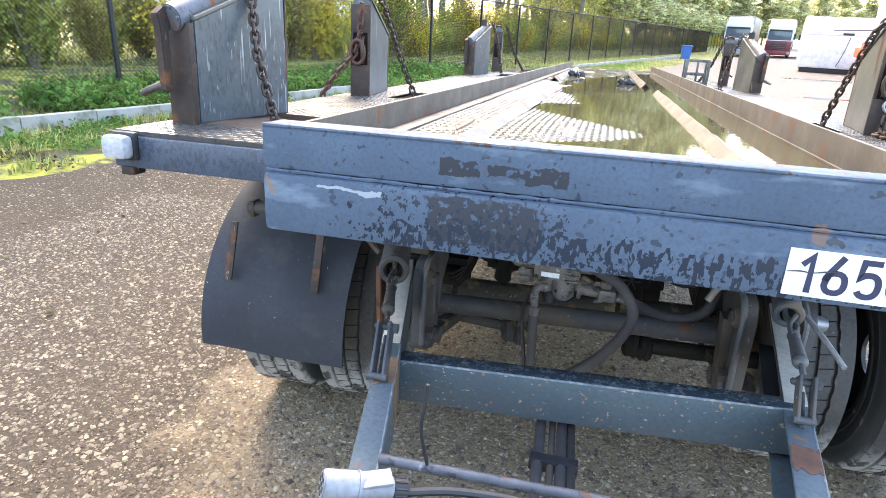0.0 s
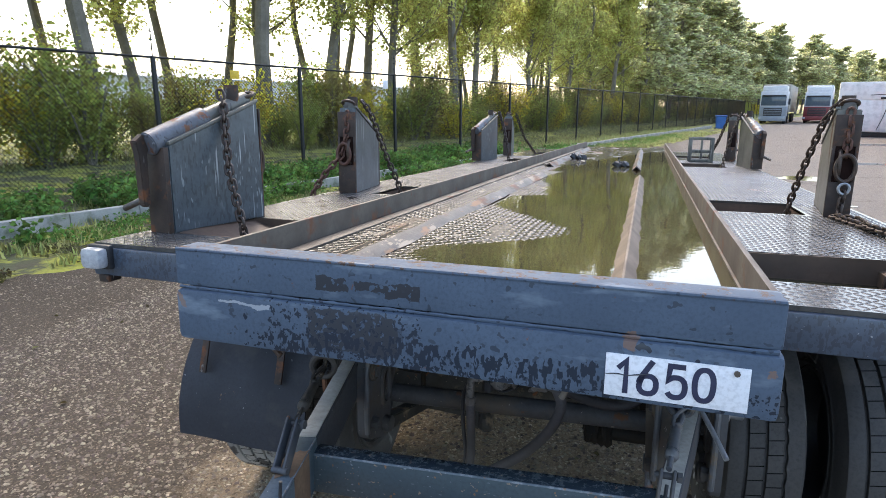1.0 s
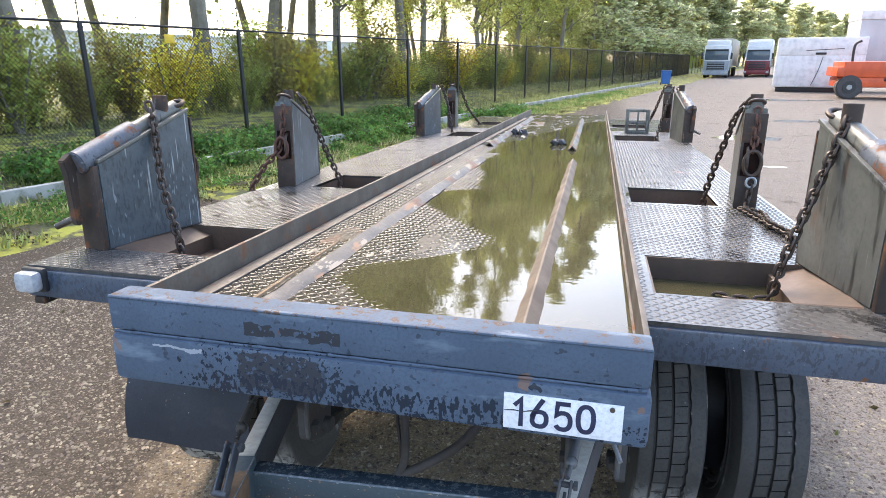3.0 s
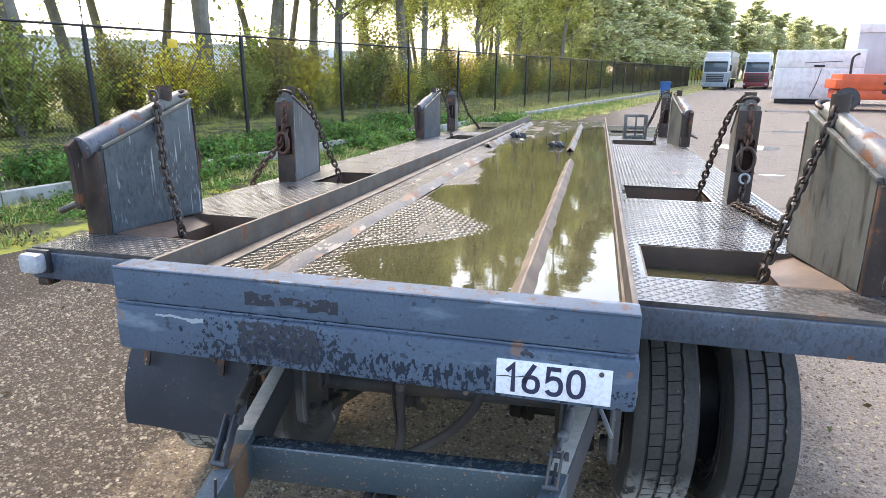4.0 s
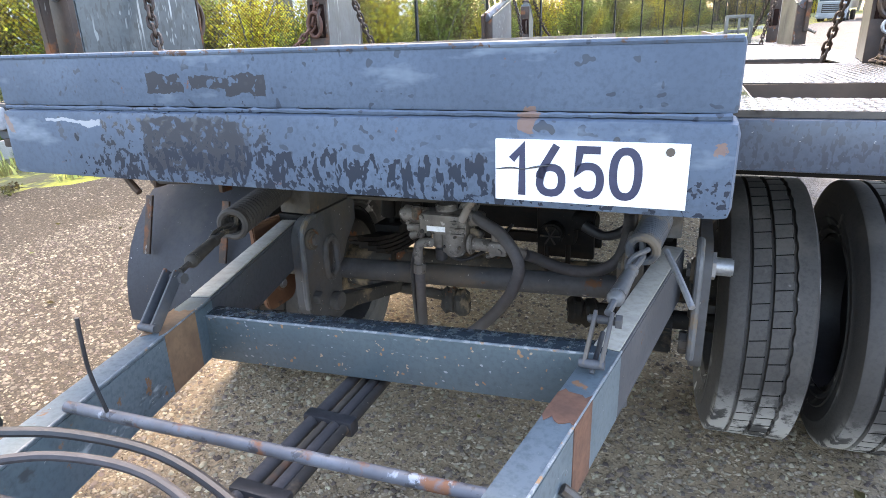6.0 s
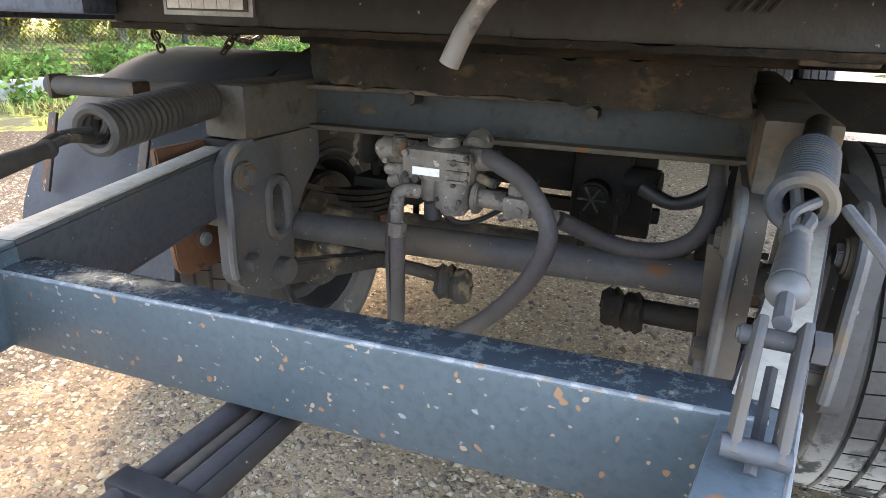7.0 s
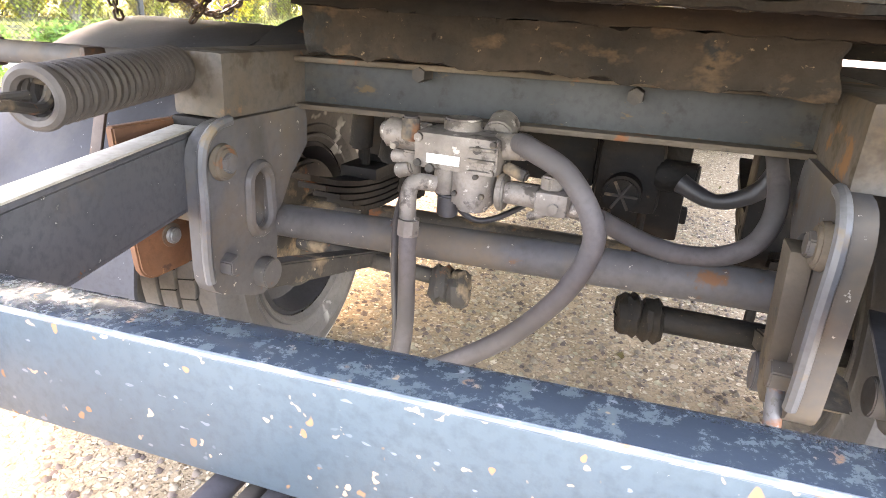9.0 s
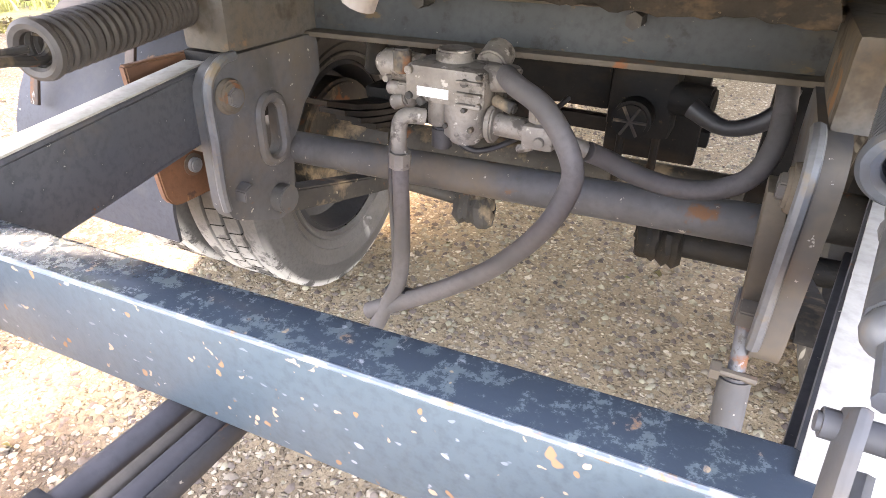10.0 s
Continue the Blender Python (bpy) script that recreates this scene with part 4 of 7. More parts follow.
def stake(x, y, flip, mirror):
    """A stake: a tapered steel box with a pipe along its sloping top, a stub and a ring. x: inner face."""
    m = Matrix.Translation((x, y, DECK)) @ Matrix.Diagonal((mirror, flip, 1, 1)) @ pose(0, 0, 0, 0, 0, -8)
    def fin(name, bm, material, parent, label=""):
        bmesh.ops.transform(bm, matrix=m, verts=bm.verts)
        return part(name, bm, material, parent, label)
    bm = B()
    out = [(0.02, 0.0), (0.02, 0.298), (0.445, 0.452), (0.462, 0.0)]
    prism(bm, out, -0.09, 0.0, "x", 0.004)
    body = fin("stake", bm, STAKEWET if mirror > 0 else STAKE, trailer, "grey steel stake with a sloping pipe top")
    bm = B()
    box(bm, (-0.094, 0.0, 0.0), (0.0, 0.019, 0.29), 0.003)
    fin("end_plate", bm, STAKEDARK, body, "dark rusty end plate")
    bm = B()
    if flip > 0:
        box(bm, (-0.088, 0.456, 0.0), (-0.003, 0.464, 0.425), 0.002)
    else:                                     # the plate that faces outwards has a square opening
        box(bm, (-0.094, 0.452, 0.0), (0.002, 0.47, 0.15), 0.003)
        box(bm, (-0.094, 0.452, 0.3), (0.002, 0.47, 0.43), 0.003)
        for x in (-0.094, -0.01):
            box(bm, (x, 0.452, 0.147), (x + 0.012, 0.47, 0.303), 0.002)
    fin("end_plate", bm, STAKEDARK, body, "dark rusty end plate")
    if flip < 0:
        bm = B()
        box(bm, (-0.084, 0.456, 0.148), (-0.008, 0.4632, 0.302))
        fin("opening", bm, HOLLOW_SHADE, body, "dark rusty plate painted as the shade in a square opening")
    bm = B()
    a, b = Vector((-0.05, -0.02, 0.3)), Vector((-0.045, 0.22, 0.388))
    rod(bm, a, b, 0.04, seg=20, bevel=0.004)
    fin("pipe_sleeve", bm, PIPE, body, "smooth painted pipe sleeve")
    bm = B()
    rod(bm, b, (-0.045, 0.43, 0.462), 0.03, seg=18, bevel=0.004)
    box(bm, (-0.012, 0.02, 0.29), (0.006, 0.445, 0.302), 0.002, Matrix.Translation((0, 0, 0)) @ Matrix.Shear("XY", 4, (0, 0)) @ Matrix(((1, 0, 0, 0), (0, 1, 0, 0), (0, 0.36, 1, 0), (0, 0, 0, 1))))
    fin("top_pipe", bm, STAKE, body)
    bm = B()
    t = [(0.027 if k < 2 else 0.019, z) for k, z in enumerate((0.40, 0.51, 0.51, 0.42))]
    lathe(bm, [(rr_, zz) for rr_, zz in t], 20, Matrix.Translation((-0.045, 0.36, 0)) @ pose(0, 0, 0, 0, -90, 0))
    fin("pipe_stub", bm, STAKEDARK, body, "open pipe stub")
    bm = B()
    tube(bm, [(-0.03 + 0.0 * c, 0.462 + 0.035 * math.cos(c), 0.22 + 0.06 * math.sin(c)) for c in (k * math.pi / 6 for k in range(12))], 0.008, 8, True)
    fin("lashing_ring", bm, CHAINM, body)
    bm = B()
    tube(bm, [(-0.045 + 0.03 * math.sin(c), 0.43 + 0.03 * math.cos(c), 0.475 + 0.012 * math.cos(c)) for c in (k * math.pi / 6 for k in range(12))], 0.008, 8, True)
    fin("lashing_ring", bm, CHAINM, body)
    bm = B()
    prism(bm, [(-0.06, 0.31), (-0.025, 0.335), (0.0, 0.3), (-0.018, 0.27), (-0.02, 0.1), (-0.032, 0.09), (-0.045, 0.1), (-0.05, 0.27)], -0.085, -0.055, "x", 0.003)
    fin("latch", bm, STAKEDARK, body, "dark hooked latch plate")
    bm = B()
    rod(bm, (-0.07, -0.03, 0.12), (-0.14, -0.06, 0.085), 0.011, seg=10, bevel=0.002)
    fin("latch_pin", bm, STRIPM, body, "bare brass-coloured latch pin")
    return body


for mir, xs in ((1, (-1.14, -1.172, -1.23, -1.24)), (-1, (1.20, 1.18, 1.25, 1.23))):
    for k, (y, flip) in enumerate(((0.655, 1), (2.46, -1), (5.06, 1), (6.72, -1))):
        stake(xs[k], y, flip, mir)

# ---------------------------------------------------------------- front beam details
def rect_mask(nt, co, rects, wob=0.006, wscale=26.0):
    """A mask of ragged rectangles (x0, x1, z0, z1) on a face that looks along y."""
    sep = nt.nodes.new("ShaderNodeSeparateXYZ")
    nt.links.new(co, sep.inputs[0])
    n = noise_tex(nt, co, wscale, 5, 0.6)
    def m(op, a, b):
        k = nt.nodes.new("ShaderNodeMath")
        k.operation = op
        for i, v in enumerate((a, b)):
            if isinstance(v, bpy.types.NodeSocket):
                nt.links.new(v, k.inputs[i])
            else:
                k.inputs[i].default_value = v
        return k.outputs[0]
    w = m("MULTIPLY", m("SUBTRACT", n, 0.5), wob * 8)
    x, z = m("ADD", sep.outputs[0], w), m("ADD", sep.outputs[2], w)
    total = None
    for x0, x1, z0, z1 in rects:
        r = m("MULTIPLY", m("MULTIPLY", m("GREATER_THAN", x, x0), m("LESS_THAN", x, x1)), m("MULTIPLY", m("GREATER_THAN", z, z0), m("LESS_THAN", z, z1)))
        total = r if total is None else m("MAXIMUM", total, r)
    return total, m


def front_paint():
    """Beam paint with flaked patches, water drips and rust blooms where they sit on the beam."""
    m = mat("front_beam_paint", (0.08, 0.112, 0.157), (0.062, 0.087, 0.123), 4, 140, (0.55, 0.78), bump=0.07, depth=0.002, spec=0.3,
            patches=((RUST, 21, 0.68, 0.72, 0.85, None), ((0.035, 0.048, 0.068), 60, 0.64, 0.66, 0.4, None, 2.5, 0.44, 0.5), ((0.14, 0.18, 0.225), 12, 0.56, 0.66, 0.5, (0.35, 1, 1))))
    nt = m.node_tree
    b = nt.nodes["Principled BSDF"]
    co = nt.nodes.new("ShaderNodeTexCoord").outputs["Object"]
    col = b.inputs["Base Color"].links[0].from_socket
    rgh = b.inputs["Roughness"].links[0].from_socket
    flaked, mm = rect_mask(nt, co, ((-0.205, -0.135, 1.256, 1.284), (-0.12, 0.012, 1.262, 1.282), (-0.06, 0.01, 1.252, 1.27), (-0.215, -0.03, 1.142, 1.222)), 0.004)
    spots = ramp(nt, noise_tex(nt, co, 75, 2, 0.5), 0.6, 0.62)
    flaked = mm("MULTIPLY", flaked, mm("SUBTRACT", 1.0, spots))
    col = mixc(nt, flaked, col, (0.032, 0.035, 0.042))
    drip_zone, _ = rect_mask(nt, co, ((-0.3, 0.36, 1.118, 1.178),), 0.01)
    drips = ramp(nt, noise_tex(nt, co, 105, 2, 0.5, (1, 1, 0.4)), 0.51, 0.54)
    zone2, _ = rect_mask(nt, co, ((-0.3, 0.02, 1.14, 1.232), (-0.36, 0.6, 1.118, 1.165)), 0.01)
    drops = ramp(nt, noise_tex(nt, co, 120, 2, 0.5), 0.57, 0.6)
    wet = mm("MAXIMUM", mm("MULTIPLY", drip_zone, drips), mm("MULTIPLY", zone2, drops))
    stray = ramp(nt, noise_tex(nt, co, 34, 2, 0.4), 0.735, 0.745)
    wet = mm("MAXIMUM", wet, stray)
    col = mixc(nt, wet, col, (0.026, 0.034, 0.048))
    edge, _ = rect_mask(nt, co, ((-0.6, 0.7, 1.309, 1.4),), 0.004)
    col = mixc(nt, mm("MULTIPLY", edge, ramp(nt, noise_tex(nt, co, 34, 5, 0.75), 0.55, 0.6)), col, (0.085, 0.05, 0.033))
    blooms, _ = rect_mask(nt, co, ((0.365, 0.392, 1.218, 1.236), (0.576, 0.586, 1.19, 1.202), (-0.52, -0.5, 1.19, 1.225)), 0.006)
    col = mixc(nt, mm("MULTIPLY", blooms, 0.55), col, (0.24, 0.12, 0.055))
    scuff, _ = rect_mask(nt, co, ((-0.42, -0.315, 1.212, 1.217), (-0.34, -0.3, 1.208, 1.216)), 0.003)
    col = mixc(nt, scuff, col, (0.28, 0.3, 0.32))
    nt.links.new(col, b.inputs["Base Color"])
    nt.links.new(mixf(nt, wet, rgh, 0.25), b.inputs["Roughness"])
    return m


FRONT = front_paint()
for ob in [front_beam, *front_beam.children]:
    ob.data.materials[0] = FRONT


def ribbon(bm, pts, w, z0, z1, closed=False):
    """A flat stroke of width w along points in the plane, from depth z0 to z1."""
    n = len(pts)
    left, right = [], []
    for k in range(n):
        p = Vector(pts[k])
        a = Vector(pts[k - 1]) if k or closed else p
        b = Vector(pts[(k + 1) % n]) if k < n - 1 or closed else p
        d1, d2 = (p - a), (b - p)
        d1 = d1.normalized() if d1.length else d2.normalized()
        d2 = d2.normalized() if d2.length else d1
        t = (d1 + d2).normalized()
        m = Vector((-t.y, t.x)) * (w / 2) / max(0.5, t.dot(d2))
        left.append(p + m)
        right.append(p - m)
    vs = [[bm.verts.new((q.x, y, q.y)) for q in side] for y in (z0, z1) for side in (left, right)]
    for k in range(n if closed else n - 1):
        o = (k + 1) % n
        for a, b in ((vs[0], vs[1]), (vs[3], vs[2]), (vs[1], vs[3]), (vs[2], vs[0])):
            bm.faces.new((a[k], a[o], b[o], b[k]))
    if not closed:
        for k in (0, n - 1):
            bm.faces.new((vs[0][k], vs[1][k], vs[3][k], vs[2][k]))


def oval(cx, cz, rx, rz, a0, a1, n=18, p=2.4):
    out = []
    for i in range(n + 1):
        a = radians(a0 + (a1 - a0) * i / n)
        c, q = math.cos(a), math.sin(a)
        out.append((cx + rx * math.copysign(abs(c) ** (2 / p), c), cz + rz * math.copysign(abs(q) ** (2 / p), q)))
    return out


bm = B()
box(bm, (0.341, -0.0155, 1.134), (0.557, -0.0125, 1.207), 0.001)
sign = part("fleet_sign", bm, WHITE, front_beam, "white enamel sign with navy digits 1650")
H = 0.0245                                         # half the height of a digit's centre line
DIGITS = (("1", 0.374, [[(-0.012, H * 0.45), (0.0, H), (0.0, -H - 0.0045)]], False),
          ("6", 0.408, [[(0.006, H + 0.004), (-0.008, 0.004), (-0.0115, -0.009)] + oval(0, -0.0105, 0.0125, 0.0145, 175, 355 + 180)[1:]], False),
          ("5", 0.4515, [[(0.0115, H), (-0.01, H), (-0.0118, 0.0015)] + oval(-0.0005, -0.009, 0.0128, 0.016, 130, -150)], False),
          ("0", 0.492, [oval(0, 0, 0.0128, H, 0, 350, 28)], True))
for ch, x, strokes, loop in DIGITS:
    bm = B()
    for pts in strokes:
        ribbon(bm, [(x + u * 1.06, 1.1715 + v * 1.05) for u, v in pts], 0.0088, -0.0164, -0.0153, loop)
    part("digit", bm, NAVY, sign)
bm = B()
tube(bm, [(0.342, -0.0166, 1.171), (0.36, -0.0166, 1.1735), (0.376, -0.0166, 1.1725), (0.392, -0.0166, 1.176), (0.41, -0.0166, 1.1785)], 0.0011, 5, radii=[0.0006, 0.0013, 0.0007, 0.0014, 0.0004])
part("scratch", bm, BAREPAINT, sign)
bm = B()
rod(bm, (0.537, -0.019, 1.198), (0.537, -0.014, 1.198), 0.0048, seg=8)
part("rivet", bm, RAIL, sign, "rusty rivet")

# type plate on the dark cross member, with illegible lines
bm = B()
box(bm, (-0.402, 0.5085, 1.092), (-0.23, 0.5145, 1.203), 0.001)
tp = part("type_plate", bm, GALV, trailer, "aluminium type plate with black print fields")
bm = B()
box(bm, (-0.394, 0.5068, 1.099), (-0.238, 0.5084, 1.197))
part("print_field", bm, BLACK, tp)
bars = [(-0.335, -0.242, 1.178, 1.187), (-0.38, -0.318, 1.15, 1.166), (-0.303, -0.241, 1.15, 1.166), (-0.352, -0.335, 1.172, 1.176)]
bars += [(-0.391 + i * 0.0245, -0.368 + i * 0.0245, 1.102, 1.137) for i in range(6)]
for x0, x1, z0, z1 in bars:
    bm = B()
    box(bm, (x0, 0.5058, z0), (x1, 0.5067, z1))
    part("blank_field", bm, WHITE, tp)
bm = B()
box(bm, (0.13, 0.44, 1.165), (0.185, 0.5145, 1.222), 0.008)
part("cable_box", bm, GREASE, trailer)
rw = random.Random(0)
bm = B()
tube(bm, [(0.17 + 0.1 * i / 14 + rw.uniform(-0.002, 0.002), 0.5147, 1.12 + 0.065 * i / 14 + rw.uniform(-0.002, 0.002)) for i in range(15)], 0.002, 6, radii=[rw.uniform(0.0012, 0.0032) for i in range(15)], smooth=2)
part("weld_scar", bm, CROSSM, trailer)
for i in range(4):
    bm = B()
    tube(bm, [(0.40 + i * 0.013, 0.5125, 1.115), (0.406 + i * 0.013, 0.5125, 1.123), (0.412 + i * 0.013, 0.514, 1.133)], 0.0028, 6)
    part("weld_bead", bm, CROSSM, trailer)
bm = B()
tube(bm, [(0.293, 0.083, 1.125), (0.287, 0.081, 1.115), (0.279, 0.079, 1.103), (0.27, 0.079, 1.089), (0.262, 0.079, 1.072)], 0.011, 12, radii=[0.008, 0.006, 0.0055, 0.0058, 0.006])
part("bent_pipe_end", bm, VALVE, trailer, "scuffed bent pipe end hanging below the beam")
bm = B()
tube(bm, [(-0.36, 0.06, 1.125), (-0.35, 0.06, 1.108), (-0.335, 0.06, 1.09), (-0.327, 0.06, 1.083)], 0.006, 8)
part("rope_hook", bm, STAKEDARK, trailer)

# ---------------------------------------------------------------- trough floor, strips, water
def floor_z(x, y):
    """Sagged floor: the wet hollow lies to the right; its shore winds."""
    shore = 0.12 * math.exp(-((y - 0.12) / 0.17) ** 2) - 0.14 * math.exp(-((y - 0.5) / 0.18) ** 2) + 0.2 * math.exp(-((y - 0.93) / 0.24) ** 2) - 0.22 * math.exp(-((y - 1.65) / 0.3) ** 2) + 0.07 * math.exp(-((y - 1.93) / 0.09) ** 2) - 0.2 * math.exp(-((y - 3.0) / 0.7) ** 2) - 0.05
    if y > 3.4:
        shore = -0.3 + max(0, y - 3.9) * 0.24
    d = shore - x
    return 1.2365 + 0.008 * math.tanh(d * 5) + 0.0012 * noise.noise((x * 9, y * 9, 1))


bpy.data.objects.remove(trough)
bm = B()
NX, NY = 44, 330
grid = [[bm.verts.new((-0.484 + 1.07 * i / NX, 0.07 + (LEN - 0.07) * j / NY, floor_z(-0.484 + 1.07 * i / NX, 0.07 + (LEN - 0.07) * j / NY))) for i in range(NX + 1)] for j in range(NY + 1)]
for j in range(NY):
    for i in range(NX):
        bm.faces.new((grid[j][i], grid[j][i + 1], grid[j + 1][i + 1], grid[j + 1][i]))
trough = part("trough_floor", bm, TROUGHM, trailer, "wet tread-plate trough floor")
bm = B()
box(bm, (-0.35, 0.072, 1.2), (0.585, 7.0, 1.2372))
water = part("water", bm, WATER, None)
tagged(water, "shallow muddy brown rain water standing in the trough", "water", kind="structure")
ON_TRAILER.append(water)


def lugs(name, x0, x1, y0, y1, height, parent, skip=(), mt=PLATE):
    """Raised tread lugs, turned left and right by turns, as one mesh."""
    vs, fs = [], []
    p = 0.021
    for j in range(int((y1 - y0) / p)):
        for i in range(int((x1 - x0) / p)):
            x, y = x0 + (i + 0.5) * p, y0 + (j + 0.5) * p
            if any(a - 0.014 < x < b + 0.014 and c - 0.014 < y < d + 0.014 for a, b, c, d in skip):
                continue
            a = radians(38 if (i + j) % 2 else -38)
            z = height(x, y)
            ca, sa = math.cos(a), math.sin(a)
            k = len(vs)
            for u, v, w in ((-0.0135, 0, 0), (-0.004, -0.0034, 0), (0.004, -0.0034, 0), (0.0135, 0, 0), (0.004, 0.0034, 0), (-0.004, 0.0034, 0), (-0.007, 0, 0.0018), (0.007, 0, 0.0018)):
                vs.append((x + u * ca - v * sa, y + u * sa + v * ca, z + w))
            fs += [(k, k + 1, k + 6), (k + 1, k + 2, k + 7, k + 6), (k + 2, k + 3, k + 7), (k + 3, k + 4, k + 7), (k + 4, k + 5, k + 6, k + 7), (k + 5, k, k + 6)]
    ob = raw(name, vs, fs, mt, parent, True)
    ob["kind"] = "stuff"
    return ob


lugs("tread_lug", -0.48, 0.58, 0.08, 3.9, floor_z, trough, (), TROUGHM)
for x0, x1, h0, h1 in ((XL + 0.01, -0.505, -1.01, -0.60), (0.606, XR - 0.01, 0.662, 1.056)):
    lugs("tread_lug", x0, x1, 0.465, 6.2, lambda x, y: DECK, trailer, [(h0, h1, a, b) for a, b in HY] + [(1.056, 1.188, 0.68, 1.07), (-1.128, -1.01, 0.68, 1.07)])


def strip(name, a, b, w, h, label, seed, mt=STRIPM):
    """An inverted angle iron lying on the floor, its edges dented."""
    r = random.Random(seed)
    a, b = Vector(a), Vector(b)
    n = int((b - a).length / 0.09)
    bm = B()
    rows = []
    for i in range(n + 1):
        p = a.lerp(b, i / n)
        ww, hh = w * r.uniform(0.9, 1.12), h * r.uniform(0.9, 1.08)
        pr = ((-ww, 0), (-ww * 0.07, hh), (ww * 0.07, hh), (ww, 0), (ww - 0.008, -0.001), (0, hh - 0.008), (-ww + 0.008, -0.001))
        rows.append([bm.verts.new((p.x + u, p.y, p.z + v)) for u, v in pr])
    for q, s in zip(rows, rows[1:]):
        for k in range(7):
            bm.faces.new((q[k], q[(k + 1) % 7], s[(k + 1) % 7], s[k]))
    for q in (rows[0][::-1], rows[-1]):
        bm.faces.new(q)
    ob = part(name, bm, mt, None)
    tagged(ob, label, name.replace("_", " "), "strips in the trough")
    ON_TRAILER.append(ob)


strip("wooden_batten", (0.352, 0.1, 1.23), (0.34, 3.02, 1.23), 0.034, 0.034, "weathered wooden batten lying half under water", 1, WOOD)
strip("angle_strip", (0.305, 3.72, 1.236), (0.285, 7.2, 1.236), 0.032, 0.032, "worn angle-iron strip in the far part of the trough", 2)
strip("angle_strip", (-0.268, 0.1, 1.241), (-0.262, 3.0, 1.241), 0.036, 0.024, "rusty flattened angle-iron strip on the wet floor", 3)
strip("angle_strip", (-0.345, 3.82, 1.238), (-0.36, 7.2, 1.24), 0.04, 0.034, "grey angle-iron strip in the far part of the trough", 4)
bm = B()
box(bm, (-0.475, 0.1, 1.243), (-0.43, 7.3, 1.25), 0.002)
ob = part("flat_strip", bm, RAIL, None)
tagged(ob, "long flat rusty steel strip beside the trough rail", "steel strip")
ON_TRAILER.append(ob)


SPLINT = mat("torn_brown_wood", (0.24, 0.16, 0.085), (0.13, 0.085, 0.05), 30, 140, (0.6, 0.85), 0, 0.3, 0.003)
for x, y, ln, w, turn, seed in ((-0.275, 0.12, 0.3, 0.026, 1, 1), (-0.29, 0.5, 0.22, 0.02, 2, 3)):
    r = random.Random(seed)
    bm = B()
    n = 9
    side = [(-w * (1 - abs(2 * k / n - 0.8) ** 2) * r.uniform(0.5, 1) * 0.5, ln * k / n) for k in range(n + 1)]
    other = [(w * (1 - abs(2 * k / n - 1.1) ** 2) * r.uniform(0.4, 1) * 0.5 + 0.001, ln * k / n) for k in range(n, -1, -1)]
    prism(bm, side + other, 0.0, 0.006, "z", 0.0, Matrix.Translation((x, y, floor_z(x, y) + 0.022)) @ pose(0, 0, 0, 0.0, -18, turn))
    ob = part("wood_splinter", bm, SPLINT, None)
    tagged(ob, "torn brown wood splinter lying on the wet trough floor", "wood splinter", "splinters in the trough")
    ON_TRAILER.append(ob)


def lump(x, y, z, s, seed):
    r = random.Random(seed)
    bm = B()
    for k in range(4):
        t = bmesh.new()
        bmesh.ops.create_icosphere(t, subdivisions=2, radius=1)
        for v in t.verts:
            v.co *= 0.75 + 0.5 * noise.noise(v.co * 1.7 + Vector((seed, k, 0)))
        add(bm, t, Matrix.Translation((x + r.uniform(-1, 1) * s * 1.1, y + r.uniform(-1, 1) * s, z + s * 0.25)) @ pose(0, 0, 0, r.uniform(0, 90), r.uniform(0, 90), 0) @ Matrix.Diagonal((s, s * 0.7, s * 0.5, 1)))
    ob = part("rubber_scrap", bm, RUBBERLUMP, None)
    tagged(ob, "wet black rubber scrap lying in the trough", "rubber scrap", "scraps in the trough")
    ON_TRAILER.append(ob)


lump(-0.25, 4.95, 1.245, 0.055, 3)
lump(0.2, 4.12, 1.24, 0.05, 8)

# open steel crate on the far side deck
crate = thing("crate", "small open grey steel frame standing on the side deck", "steel frame")
ON_TRAILER.append(crate)
for x in (0.79, 1.0):
    for y in (5.93, 6.1):
        bm = B()
        box(bm, (x - 0.014, y - 0.014, DECK), (x + 0.014, y + 0.014, 1.44), 0.002)
        part("upright", bm, STAKE, crate)
for z in (1.205, 1.3, 1.43):
    for y in (5.93, 6.1):
        bm = B()
        box(bm, (0.805, y - 0.012, z - 0.014), (0.985, y + 0.012, z + 0.014), 0.002)
        part("cross_bar", bm, STAKE, crate)
bm = B()
box(bm, (0.885, 5.92, 1.22), (0.905, 5.944, 1.42), 0.002)
part("centre_bar", bm, STAKE, crate)

# ---------------------------------------------------------------- dolly
DUSTRAIL = mat("dust_stained_rail", (0.08, 0.077, 0.073), (0.085, 0.066, 0.047), 7, 70, (0.6, 0.85), 0, 0.3, 0.003, spec=0.25,
               patches=(((0.055, 0.045, 0.035), 9, 0.56, 0.64, 0.9, None), ((0.19, 0.1, 0.05), 12, 0.6, 0.68, 0.9, None)))
bm = B()
sh = Matrix(((1, 0, 0, 0), (0, 1, 0, 0), (0.022, 0, 1, 0), (0, 0, 0, 1)))
box(bm, (-0.41, 0.89, 0.886), (0.48, 0.95, 0.964), 0.004, sh)
dolly_beam = part("dolly_cross_member", bm, WEB, trailer, "dark green-grey dolly channel with dusty flanges")
for z in (0.878, 0.962):
    bm = B()
    box(bm, (-0.41, 0.856, z), (0.48, 0.95, z + 0.01), 0.003, sh)
    part("flange", bm, DUSTY, dolly_beam, "brown dust-caked flange")
